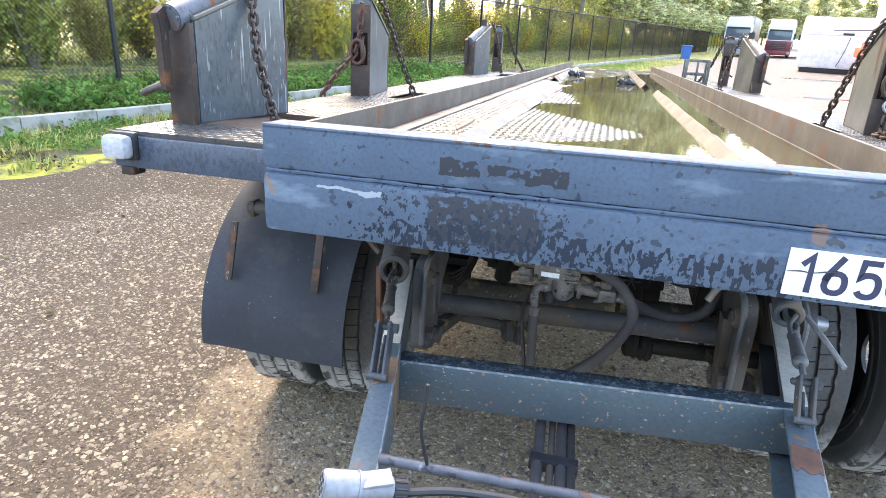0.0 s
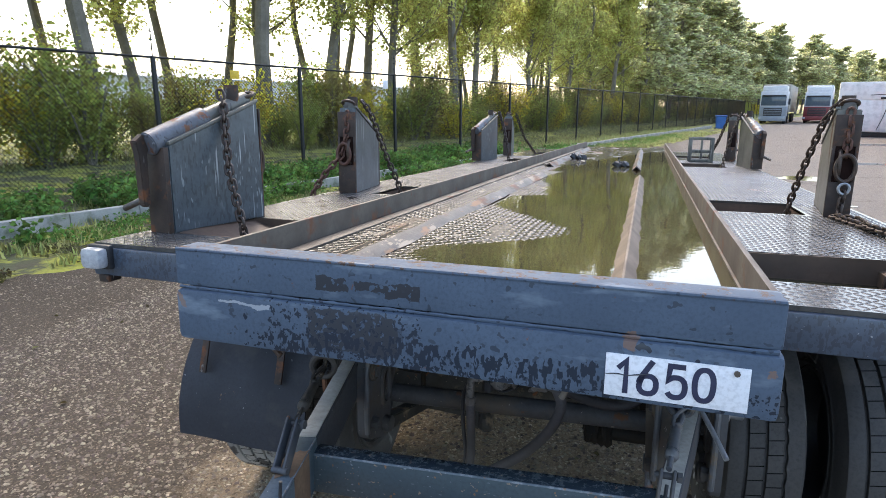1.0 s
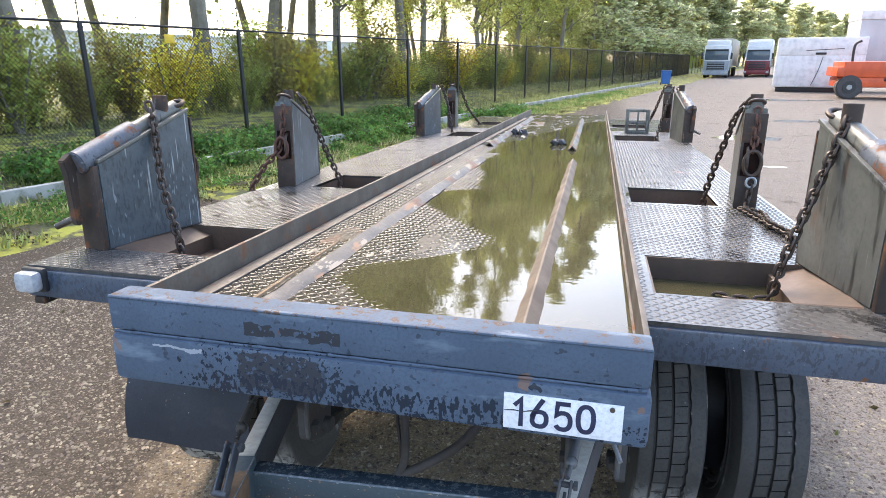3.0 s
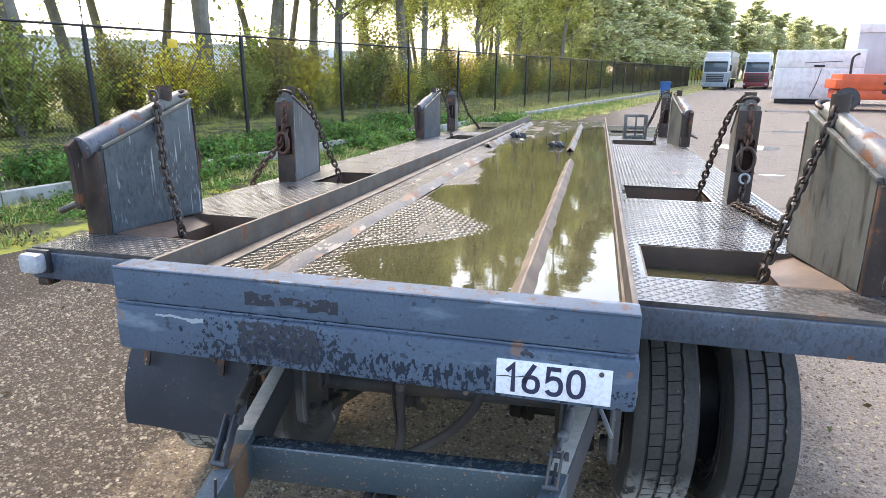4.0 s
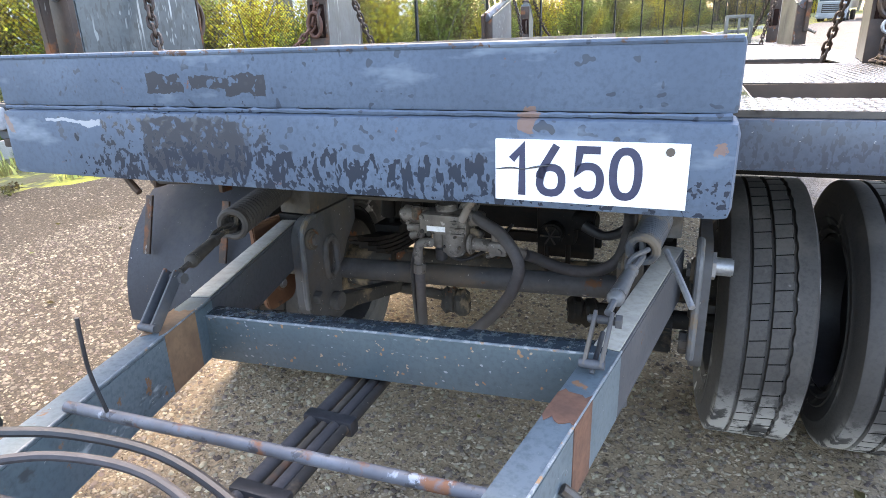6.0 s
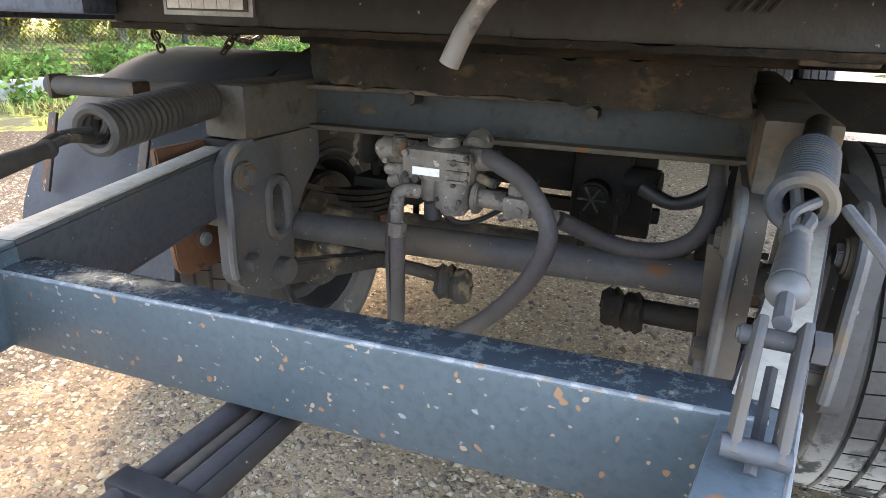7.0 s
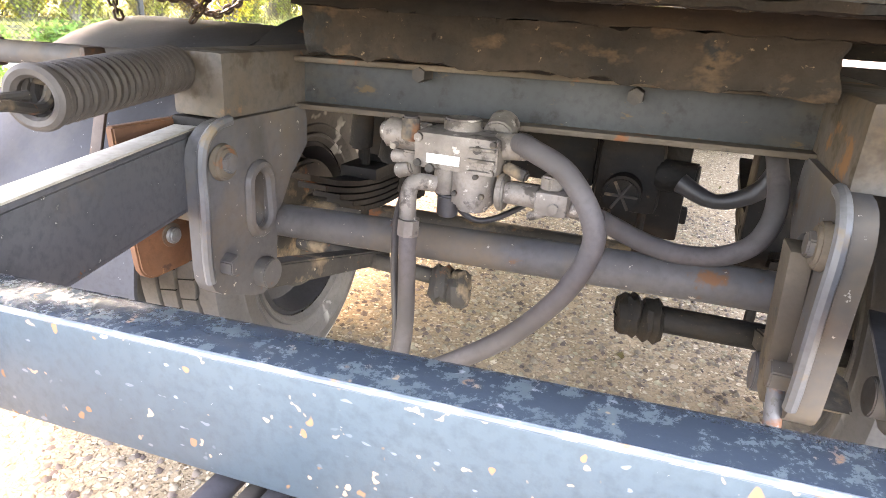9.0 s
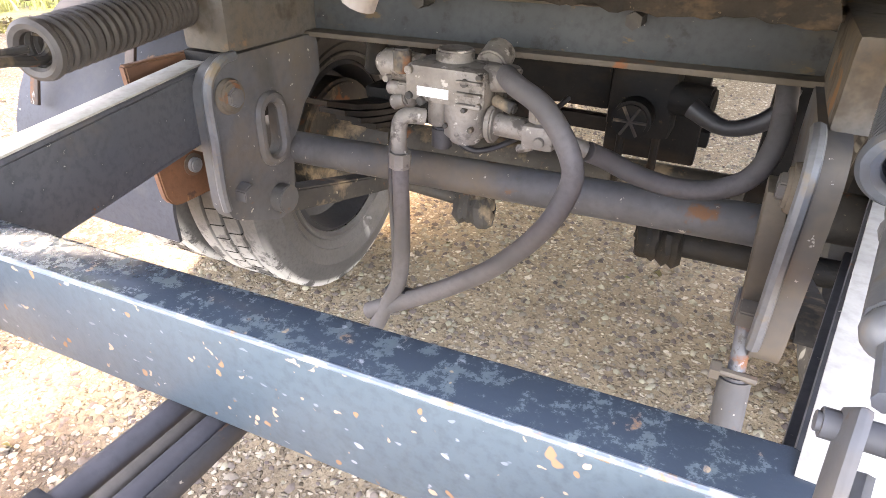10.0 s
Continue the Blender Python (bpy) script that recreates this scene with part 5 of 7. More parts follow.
for x in (-0.146, 0.208):
    bm = B()
    rod(bm, (x, 0.85, 0.952), (x, 0.9, 0.952), 0.013, seg=6)
    part("bolt_head", bm, CHASSIS, dolly_beam)
for x0, x1, dz in ((-0.492, -0.392, 0.0), (0.466, 0.56, 0.016)):
    bm = B()
    box(bm, (x0, 0.66, 0.872 + dz), (x1, 1.9, 0.974 + dz), 0.008)
    part("dolly_side_rail", bm, DUSTRAIL, trailer, "dusty grey dolly frame rail")
bm = B()
box(bm, (-0.39, 1.8, 0.88), (0.465, 1.88, 0.97), 0.006)
part("dolly_rear_member", bm, CHASSIS, trailer)
# turntable
for r0, z0, z1 in ((0.36, 1.042, 1.06), (0.345, 1.018, 1.042), (0.37, 0.994, 1.018), (0.33, 0.968, 0.994)):
    bm = B()
    lathe(bm, [(r0 - 0.09, z0), (r0, z0), (r0, z1), (r0 - 0.09, z1), (r0 - 0.09, z0)], 64, Matrix.Translation((0.06, 1.24, 0)) @ pose(0, 0, 0, 0, -90, 0))
    part("turntable_ring", bm, GREASE, trailer, "greasy dust-caked turntable ring")


def lumpy(bm, lo, hi, nx, ny, nz, amp, freq, seed=0.0):
    """A box of fine faces, its skin pushed in and out like caked dirt."""
    t = bmesh.new()
    n = (nx, ny, nz)
    at = lambda u, v, w: tuple(lo[k] + (hi[k] - lo[k]) * c for k, c in enumerate((u, v, w)))
    for ax in range(3):
        p, q = [k for k in range(3) if k != ax]
        for side in (0.0, 1.0):
            rows = []
            for a in range(n[p] + 1):
                row = []
                for b in range(n[q] + 1):
                    c = [0.0, 0.0, 0.0]
                    c[ax], c[p], c[q] = side, a / n[p], b / n[q]
                    row.append(t.verts.new(at(*c)))
                rows.append(row)
            for a in range(n[p]):
                for b in range(n[q]):
                    t.faces.new((rows[a][b], rows[a + 1][b], rows[a + 1][b + 1], rows[a][b + 1]))
    bmesh.ops.remove_doubles(t, verts=t.verts, dist=0.0004)
    for v in t.verts:
        d = Vector([noise.fractal(v.co * freq + Vector((seed + k * 7.3, k * 3.1, seed)), 0.7, 2.2, 4) for k in range(3)])
        v.co += d * amp
    bmesh.ops.recalc_face_normals(t, faces=t.faces)
    add(bm, t)


bm = B()
lumpy(bm, (-0.312, 0.765, 0.978), (0.45, 0.86, 1.05), 90, 10, 12, 0.008, 22)
plate = part("turntable_plate", bm, CAKED, trailer, "dirt-caked turntable plate")
bm = B()
lumpy(bm, (-0.325, 0.75, 1.05), (0.5, 0.9, 1.076), 90, 10, 4, 0.004, 30, 4.0)
part("bearing_flange", bm, GREASE, plate)


def holed(bm, outer, inner, x0, x1):
    """A plate in the y-z plane with one hole through it; both outlines are taken at equal turns round the hole."""
    cy, cz = sum(p[0] for p in inner) / len(inner), sum(p[1] for p in inner) / len(inner)
    def at(loop, a):
        d = (math.cos(a), math.sin(a))
        best = 0.0
        for (u0, v0), (u1, v1) in zip(loop, loop[1:] + loop[:1]):
            eu, ev = u1 - u0, v1 - v0
            den = d[0] * ev - d[1] * eu
            if abs(den) < 1e-9:
                continue
            k = ((u0 - cy) * ev - (v0 - cz) * eu) / den
            w = ((u0 - cy) * d[1] - (v0 - cz) * d[0]) / den
            if k > 0 and -1e-6 <= w <= 1 + 1e-6:
                best = max(best, k)
        return cy + best * d[0], cz + best * d[1]
    t = bmesh.new()
    n = 56
    rings = [[t.verts.new((x, *at(loop, 2 * math.pi * i / n))) for i in range(n)] for x, loop in ((x0, outer), (x1, outer), (x1, inner), (x0, inner))]
    for a, b in zip(rings, rings[1:] + rings[:1]):
        for i in range(n):
            t.faces.new((a[i], a[(i + 1) % n], b[(i + 1) % n], b[i]))
    bmesh.ops.recalc_face_normals(t, faces=t.faces)
    add(bm, t)


def arc(cy, cz, r, a0, a1, n):
    return [(cy + r * math.cos(radians(a0 + (a1 - a0) * i / n)), cz + r * math.sin(radians(a0 + (a1 - a0) * i / n))) for i in range(n + 1)]


LIPM = mat("pale_worn_steel_edge", (0.115, 0.12, 0.125), (0.076, 0.078, 0.082), 12, 90, (0.4, 0.65), 0, 0.2, 0.002, patches=(((0.16, 0.12, 0.08), 14, 0.56, 0.66, 0.9, None),))
PLATE_OUT = arc(0.635, 0.63, 0.045, 180, 250, 4) + arc(0.725, 0.592, 0.045, 255, 360, 6) + [(0.778, 0.68), (0.83, 0.76), (0.88, 0.79), (0.88, 0.874)] + arc(0.65, 0.812, 0.06, 90, 180, 5)
SLOT = arc(0.727, 0.758, 0.03, 0, 180, 8) + arc(0.727, 0.698, 0.03, 180, 360, 8)
for x0, x1, dz in ((-0.416, -0.383, 0.0), (0.457, 0.49, 0.018), (0.6, 0.625, 0.018)):
    bm = B()
    holed(bm, [(u, v + dz) for u, v in PLATE_OUT], [(u, v + dz) for u, v in SLOT], x0, x1)
    hp = part("hanger_plate", bm, DOLLY, trailer, "thick grey hanger plate with an oval slot")
    side = x1 if x0 < 0 else x0
    bm = B()
    tube(bm, [(side, u, v + dz) for u, v in SLOT], 0.011, 8, True, smooth=1)
    part("slot_rim", bm, DOLLY, hp, "worn raised rim")
    bm = B()
    lip = [(0.592, 0.62), (0.588, 0.66), (0.59, 0.75), (0.59, 0.812), (0.6, 0.846), (0.628, 0.868), (0.66, 0.873)]
    tube(bm, [(side, u, v + dz) for u, v in lip], 0.0085, 8)
    part("plate_lip", bm, LIPM, hp, "pale worn plate edge")
    bm = B()
    rod(bm, (side, 0.632, 0.812 + dz), (side + (0.016 if x0 < 0 else -0.016), 0.632, 0.812 + dz), 0.031, 0.027, seg=20, bevel=0.004)
    part("bush", bm, DUSTY, hp)
    d = 0.024 if x0 < 0 else -0.024
    for y, z, rr_ in ((0.632, 0.812, 0.017), (0.632, 0.64, 0.02), (0.725, 0.592, 0.028)):
        bm = B()
        rod(bm, (side - d * 0.2, y, z + dz), (side + d, y, z + dz), rr_, seg=6 if rr_ < 0.025 else 18, bevel=0.002)
        part("bolt_head", bm, DOLLY, hp)
bm = B()
rod(bm, (0.62, 0.667, 0.832), (0.67, 0.667, 0.832), 0.02, seg=16, bevel=0.003)
rod(bm, (0.62, 0.667, 0.832), (0.635, 0.667, 0.832), 0.032, seg=6)
part("pivot_bolt", bm, GALV, trailer)
bm = B()
rod(bm, (-0.4, 0.8, 0.668), (0.5, 0.8, 0.705), 0.031, seg=24)
part("cross_tube", bm, DOLLY, trailer, "dusty grey cross tube")
ORUST = mat("orange_rust", (0.155, 0.066, 0.03), (0.1, 0.045, 0.024), 9, 80, (0.75, 0.9), 0, 0.3, patches=(((0.06, 0.03, 0.02), 22, 0.58, 0.64, 0.9, None), ((0.22, 0.11, 0.05), 40, 0.62, 0.68, 0.9, None)))
bm = B()
prism(bm, arc(0.595, 0.64, 0.035, 180, 270, 4) + arc(0.665, 0.64, 0.035, 270, 360, 4) + [(0.72, 0.8), (0.72, 0.865), (0.54, 0.865), (0.545, 0.78)], -0.512, -0.496, "x", 0.003)
tab = part("rusty_plate", bm, ORUST, trailer, "orange rusty outer hanger plate with a bolt")
bm = B()
rod(bm, (-0.498, 0.632, 0.67), (-0.484, 0.632, 0.67), 0.014, seg=14, bevel=0.003)
part("plate_bolt", bm, GALV, tab)
bm = B()
rod(bm, (-0.498, 0.632, 0.67), (-0.4935, 0.632, 0.67), 0.021, seg=18)
part("washer", bm, RAIL, tab)
bm = B()
box(bm, (-0.5, 0.66, 0.74), (-0.415, 0.8, 0.87), 0.006)
part("spacer_block", bm, GREASE, trailer)
bm = B()
rod(bm, (-0.5, 0.612, 0.735), (-0.41, 0.612, 0.735), 0.022, seg=18, bevel=0.003)
part("pivot_pin", bm, DOLLY, trailer)
# dirty lower lip of the cross member
bm = B()
lumpy(bm, (X0 + 0.012, 0.506, 1.07), (X1 - 0.012, 0.575, 1.079), 120, 8, 2, 0.0025, 34, 2.0)
part("lower_flange", bm, CAKED, trailer, "dirt-caked lower flange")

# support leg on the inner side
bm = B()
box(bm, (0.425, 0.66, 0.60), (0.452, 0.72, 0.81), 0.004, Matrix(((1, 0, -0.06, 0.05), (0, 1, 0, 0), (0, 0, 1, 0), (0, 0, 0, 1))))
leg = part("support_leg", bm, DUSTY, trailer, "grey hanging support leg")
bm = B()
rod(bm, (0.446, 0.64, 0.66), (0.452, 0.6, 0.56), 0.011, seg=12)
part("leg_shaft", bm, PIPE, leg)
bm = B()
rod(bm, (0.451, 0.607, 0.58), (0.458, 0.585, 0.49), 0.02, seg=14, bevel=0.004)
part("leg_socket", bm, DOLLY, leg, "pale galvanised socket")
bm = B()
rod(bm, (0.425, 0.6, 0.585), (0.475, 0.6, 0.585), 0.006, seg=8)
rod(bm, (0.42, 0.6, 0.585), (0.432, 0.6, 0.585), 0.013, seg=6)
part("leg_bolt", bm, RAIL, leg)

# drawbar arms: U channels, cross beam, rod
def channel(bm, a, b, w, h, t, open_side):
    """A channel from a to b (top centre line), its open side to +1 or -1 across."""
    a, b = Vector(a), Vector(b)
    d = b - a
    ln = d.length
    m = Matrix.Translation(a) @ Matrix(((d.normalized().y, d.normalized().x, 0, 0), (-d.normalized().x, d.normalized().y, 0, 0), (0, d.normalized().z, 1, 0), (0, 0, 0, 1)))
    s = open_side
    box(bm, (-w / 2, 0, -t), (w / 2, ln, 0), 0.003, m)
    box(bm, (-w / 2, 0, -h), (w / 2, ln, -h + t), 0.003, m)
    box(bm, (-w / 2 if s > 0 else w / 2 - t, 0, -h + t), (-w / 2 + t if s > 0 else w / 2, ln, -t), 0, m)


BEIGE = mat("dust_bleached_paint", (0.44, 0.41, 0.35), (0.32, 0.3, 0.26), 12, 90, (0.7, 0.9), 0, 0.15)
ARM_W = 0.046
BROWNPATCH = mat("brown_rust_patch", (0.16, 0.075, 0.045), (0.1, 0.05, 0.033), 30, 120, (0.7, 0.9), 0, 0.2)
BEIGEPATCH = mat("pale_primer", (0.46, 0.3, 0.19), (0.38, 0.24, 0.15), 20, 120, (0.7, 0.9), 0, 0.12)
ORANGE = mat("brown_primer_patch", (0.29, 0.175, 0.1), (0.19, 0.11, 0.065), 14, 90, (0.7, 0.9), 0, 0.12)
for a, b, c, s in (((-0.452, 0.64, 0.857), (-0.332, 0.16, 0.842), (0.01, -1.25, 0.852), 1), ((0.546, 0.66, 0.868), (0.466, 0.16, 0.86), (0.235, -1.25, 0.852), 2)):
    bm = B()
    channel(bm, a, b, ARM_W, 0.12, 0.007, s)
    rear = part("drawbar_arm", bm, ARM, trailer, "blue-grey steel drawbar arm with chipped paint")
    bm = B()
    channel(bm, b, c, ARM_W, 0.12, 0.007, s)
    part("arm_front", bm, ARMFRONT, rear, "worn teal painted front length")
    va, vb, vc = Vector(a), Vector(b), Vector(c)
    bm = B()
    channel(bm, va + Vector((0, 0, 0.003)), vb + Vector((0, 0, 0.003)), ARM_W - 0.006, 0.003, 0.0015, s)
    part("dusty_top", bm, BEIGE, rear, "dust-bleached top face")
    edge = Vector((ARM_W / 2 - 0.001, 0, -0.001))
    bm = B()
    rod(bm, vb + edge, vc + edge, 0.0022, seg=8)
    part("worn_edge", bm, EDGEWEAR, rear, "pale worn flange edge")

    def patch(f0, f1, mt, label, web=True):
        """Ragged bare patch over the top flange and, where wanted, down the web."""
        r = random.Random(f0)
        p, q = vb.lerp(vc, f0), vb.lerp(vc, f1)
        d = (q - p).normalized()
        m = Matrix.Translation(p) @ Matrix(((-d.y, d.x, 0, 0), (d.x, d.y, 0, 0), (0, d.z, 1, 0), (0, 0, 0, 1)))
        ln, h = (q - p).length, ARM_W / 2 - 0.001
        n = 7
        left = [(-h + 2 * h * k / n, ln * r.uniform(-0.12, 0.16)) for k in range(n + 1)]
        right = [(h - 2 * h * k / n, ln * r.uniform(0.84, 1.14)) for k in range(n + 1)]
        bm = B()
        prism(bm, left + right, 0.0004, 0.0016, "z", 0.0, m)
        if web:
            xw = h + 0.0016
            box(bm, (xw - 0.0006, 0.0, -0.117), (xw + 0.0006, ln, -0.002), 0, m)
        part("primer_patch", bm, mt, rear, label)

    patch(*((0.045, 0.115, ORANGE, "orange primer patch") if s == 1 else (0.1, 0.15, BROWNPATCH, "brown bare patch")))
    if s == 2:
        patch(0.3, 0.335, BROWNPATCH, "brown bare patch", False)
        patch(0.365, 0.41, BEIGEPATCH, "pale primer patch", False)
        patch(0.4, 0.425, BROWNPATCH, "brown bare patch", False)
        bm = B()
        v1 = vb.lerp(vc, 0.318)
        prism(bm, [(-0.012, -0.006), (-0.004, -0.014), (0.003, -0.022), (0.006, -0.01), (0.01, 0.003), (0.003, 0.012), (-0.004, 0.009), (-0.01, 0.005)], 0.0016, 0.0026, "z", 0.0, Matrix.Translation(v1))
        part("paint_splash", bm, WHITE, rear, "white paint splash")
bm = B()
tube(bm, [(0.11 + 0.05 * math.cos(k * math.pi / 8), -1.36 + 0.05 * math.sin(k * math.pi / 8), 0.79) for k in range(16)], 0.022, 10, True)
box(bm, (0.06, -1.32, 0.74), (0.16, -1.2, 0.84), 0.01)
part("towing_eye", bm, STAKEDARK, trailer)
bm = B()
box(bm, (-0.345, 0.136, 0.737), (0.47, 0.186, 0.835), 0.006, Matrix(((1, 0, 0, 0), (0, 1, 0, 0), (0.058, 0, 1, 0), (0, 0, 0, 1))))
dcb = part("drawbar_cross_beam", bm, DRAWBAR, trailer, "blue painted drawbar cross beam with rust chips")
bm = B()
rod(bm, (-0.343, 0.1385, 0.8325 - 0.058 * 0.343), (0.468, 0.1385, 0.8325 + 0.058 * 0.468), 0.0026, seg=8)
part("worn_edge", bm, EDGEWEAR, dcb, "chipped pale edge")
bm = B()
rod(bm, (-0.215, -0.226, 0.853), (0.385, -0.197, 0.85), 0.0085, seg=14)
part("tie_rod", bm, PIPE, trailer, "thin light-blue tie rod")
# cable conduit down the middle of the drawbar
bm = B()
a, b = Vector((0.035, 0.19, 0.715)), Vector((0.1, -1.2, 0.78))
conduit = None
for k, (dx, rr_, mt) in enumerate(((-0.03, 0.011, DUSTRUBBER), (-0.006, 0.007, RAIL), (0.014, 0.011, DUSTRUBBER), (0.032, 0.009, CHASSIS))):
    bm = B() if k else bm
    rod(bm, a + Vector((dx, 0, 0)), b + Vector((dx, 0, 0)), rr_, seg=10)
    ob = part("pipe_run" if conduit is None else "pipe_line", bm, mt, trailer if conduit is None else conduit, "bundle of dark air lines along the drawbar" if conduit is None else "")
    conduit = conduit or ob
for f in (0.12, 0.26, 0.45):
    p = a.lerp(b, f)
    bm = B()
    box(bm, (p.x - 0.046, p.y - 0.012, p.z - 0.014), (p.x + 0.046, p.y + 0.012, p.z + 0.013), 0.004)
    part("clamp", bm, BLACK, conduit)

# tension springs with links and turnbuckles
def coil(bm, a, b, r, wire, turns):
    a, b = Vector(a), Vector(b)
    d = (b - a)
    q = d.to_track_quat("Z", "Y").to_matrix()
    n = turns * 20
    tube(bm, [a + q @ Vector((r * math.cos(i * math.pi / 10), r * math.sin(i * math.pi / 10), d.length * i / n)) for i in range(n + 1)], wire, 8, smooth=1)


for a, b, base, up, r0 in (((-0.398, 0.362, 0.934), (-0.478, 0.655, 0.944), (-0.302, 0.0, 0.858), (-0.322, 0.095, 0.912), 0.03), ((0.495, 0.412, 0.944), (0.512, 0.54, 0.966), (0.455, 0.078, 0.88), (0.462, 0.135, 0.92), 0.0245)):
    bm = B()
    coil(bm, a, b, r0, *((0.0066, 20) if a[0] < 0 else (0.0052, 17)))
    spring = part("tension_spring", bm, SPRINGM if a[0] < 0 else BLUESTEEL, trailer, "dusty steel tension spring")
    bm = B()
    va, vb = Vector(a), Vector(b)
    # dark rod added for the shade inside the hollow coil; thin rod anchors it
    rod(bm, va.lerp(vb, 0.4), vb, r0 - 0.006, seg=16)
    rod(bm, vb, va.lerp(vb, 1.08 if a[0] < 0 else 1.95), r0 * 0.62, seg=14)
    part("spring_core", bm, GREASE, spring)
    bm = B()
    q = (vb - va).to_track_quat("Z", "Y").to_matrix()
    tube(bm, [va + q @ Vector((r0 * math.cos(k * math.pi / 8), r0 * math.sin(k * math.pi / 8), -0.004)) for k in range(16)], 0.0085, 8, True)
    part("end_ring", bm, SPRINGM if a[0] < 0 else BLUESTEEL, spring)
    bm = B()
    vu = Vector(up)
    p0, p1 = vu.lerp(va, 0.08), vu.lerp(va, 0.98)
    rod(bm, p0, vu.lerp(va, 0.3), 0.006, seg=8)
    rod(bm, vu.lerp(va, 0.28), vu.lerp(va, 0.62), 0.014, 0.011, seg=10, bevel=0.003)
    tube(bm, [vu.lerp(va, 0.6), vu.lerp(va, 0.75) + Vector((0.008, 0, 0.006)), va + Vector((0.0, 0, -0.012)), va + Vector((-0.006, 0.02, 0.012)), va + Vector((-0.014, 0.005, 0.02))], 0.0065, 8)
    tube(bm, [vu.lerp(va, 0.5), vu.lerp(va, 0.7) + Vector((-0.008, 0, 0.01)), va + Vector((0.01, -0.02, 0.005))], 0.005, 8)
    for f, rr_ in ((0.26, 0.0145), (0.63, 0.013)):
        t = bmesh.new()
        bmesh.ops.create_uvsphere(t, u_segments=14, v_segments=9, radius=rr_)
        add(bm, t, Matrix.Translation(vu.lerp(va, f)))
    part("turnbuckle", bm, LIPM if a[0] > 0 else CHASSIS, spring, "worn turnbuckle with a hook")
    vb0 = Vector(base)
    for k, dx in enumerate((-0.012, 0.012)):
        bm = B()
        p, q = vb0 + Vector((dx, 0, -0.01)), vu + Vector((dx, 0, 0.012))
        d = (q - p)
        m = Matrix.Translation(p) @ d.to_track_quat("Z", "Y").to_matrix().to_4x4()
        box(bm, (-0.003, -0.011, 0), (0.003, 0.011, d.length), 0.0025, Matrix.Translation(p) @ Matrix.Shear("XY", 4, (0, 0)) @ pose(0, 0, 0, -math.degrees(math.atan2(d.y, d.z)), math.degrees(math.atan2(d.x, d.z)), 0))
        part("link_plate", bm, ARM if a[0] < 0 else DOLLY, spring)
    bm = B()
    rod(bm, vu + Vector((-0.024, 0, 0)), vu + Vector((0.024, 0, 0)), 0.0065, seg=10, bevel=0.002)
    rod(bm, vu + Vector((0.017, 0, 0)), vu + Vector((0.026, 0, 0)), 0.011, seg=6)
    part("link_bolt", bm, DOLLY, spring)
    bm = B()
    rod(bm, vb0 + Vector((0, 0, -0.02)), vu + Vector((0, 0, -0.02)), 0.004, seg=6)
    rod(bm, vb0 + Vector((-0.018, 0, -0.004)), vb0 + Vector((0.018, 0, -0.004)), 0.007, seg=10)
    part("link_foot", bm, ARM, spring)
bm = B()
tube(bm, [(0.535, 0.42, 0.94), (0.56, 0.36, 0.915), (0.585, 0.3, 0.885)], 0.006, 8)
part("safety_pin", bm, GALV, trailer)

# air valve on the cross member
bm = B()
box(bm, (-0.09, 0.705, 0.83), (0.045, 0.79, 0.888), 0.014)
valve = part("air_valve", bm, VALVE, trailer, "dust-covered cast aluminium air valve")
def vrod(a, b, r, mt=VALVE, name="valve_port", seg=14, bev=0.003):
    bm = B()
    rod(bm, a, b, r, seg=seg, bevel=bev)
    return part(name, bm, mt, valve)
vrod((-0.15, 0.75, 0.872), (-0.08, 0.75, 0.868), 0.024)
vrod((-0.16, 0.75, 0.872), (-0.148, 0.75, 0.872), 0.016)
vrod((0.03, 0.74, 0.872), (0.075, 0.735, 0.878), 0.02)
vrod((0.068, 0.736, 0.86), (0.074, 0.735, 0.895), 0.014, VALVE, "hose_clip", 10)
vrod((-0.045, 0.74, 0.79), (-0.045, 0.74, 0.835), 0.019)
vrod((-0.038, 0.735, 0.755), (-0.038, 0.735, 0.79), 0.017, BLACK, "port_cap")
vrod((0.0, 0.74, 0.78), (0.0, 0.74, 0.84), 0.034)
vrod((0.0, 0.74, 0.77), (0.0, 0.74, 0.782), 0.025)
vrod((0.04, 0.74, 0.806), (0.052, 0.74, 0.806), 0.03)
vrod((0.05, 0.74, 0.806), (0.105, 0.735, 0.806), 0.017)
vrod((-0.03, 0.76, 0.885), (-0.03, 0.76, 0.905), 0.03)
vrod((0.02, 0.78, 0.88), (0.02, 0.82, 0.895), 0.025)
vrod((-0.105, 0.74, 0.81), (-0.105, 0.74, 0.85), 0.016)
vrod((-0.135, 0.735, 0.838), (-0.1, 0.735, 0.838), 0.011)
bm = B()
box(bm, (0.1, 0.71, 0.785), (0.15, 0.76, 0.822), 0.01)
part("tee_block", bm, VALVE, valve)
vrod((0.12, 0.735, 0.82), (0.12, 0.735, 0.842), 0.018, VALVE, "tee_cap", 6)
vrod((0.145, 0.735, 0.8), (0.19, 0.75, 0.785), 0.014)
vrod((0.09, 0.73, 0.776), (0.115, 0.73, 0.786), 0.007)
rb = random.Random(12)
for x, z in ((-0.08, 0.84), (-0.08, 0.878), (0.035, 0.84), (0.035, 0.88), (-0.06, 0.834), (0.012, 0.87), (0.0, 0.79), (0.022, 0.8), (-0.02, 0.8), (0.012, 0.83), (-0.12, 0.86), (0.13, 0.8)):
    vrod((x, 0.7 if z > 0.82 else 0.705, z), (x, 0.715, z), rb.uniform(0.004, 0.009), VALVE if rb.random() < 0.6 else CHASSIS, "valve_bolt", 6, 0.001)
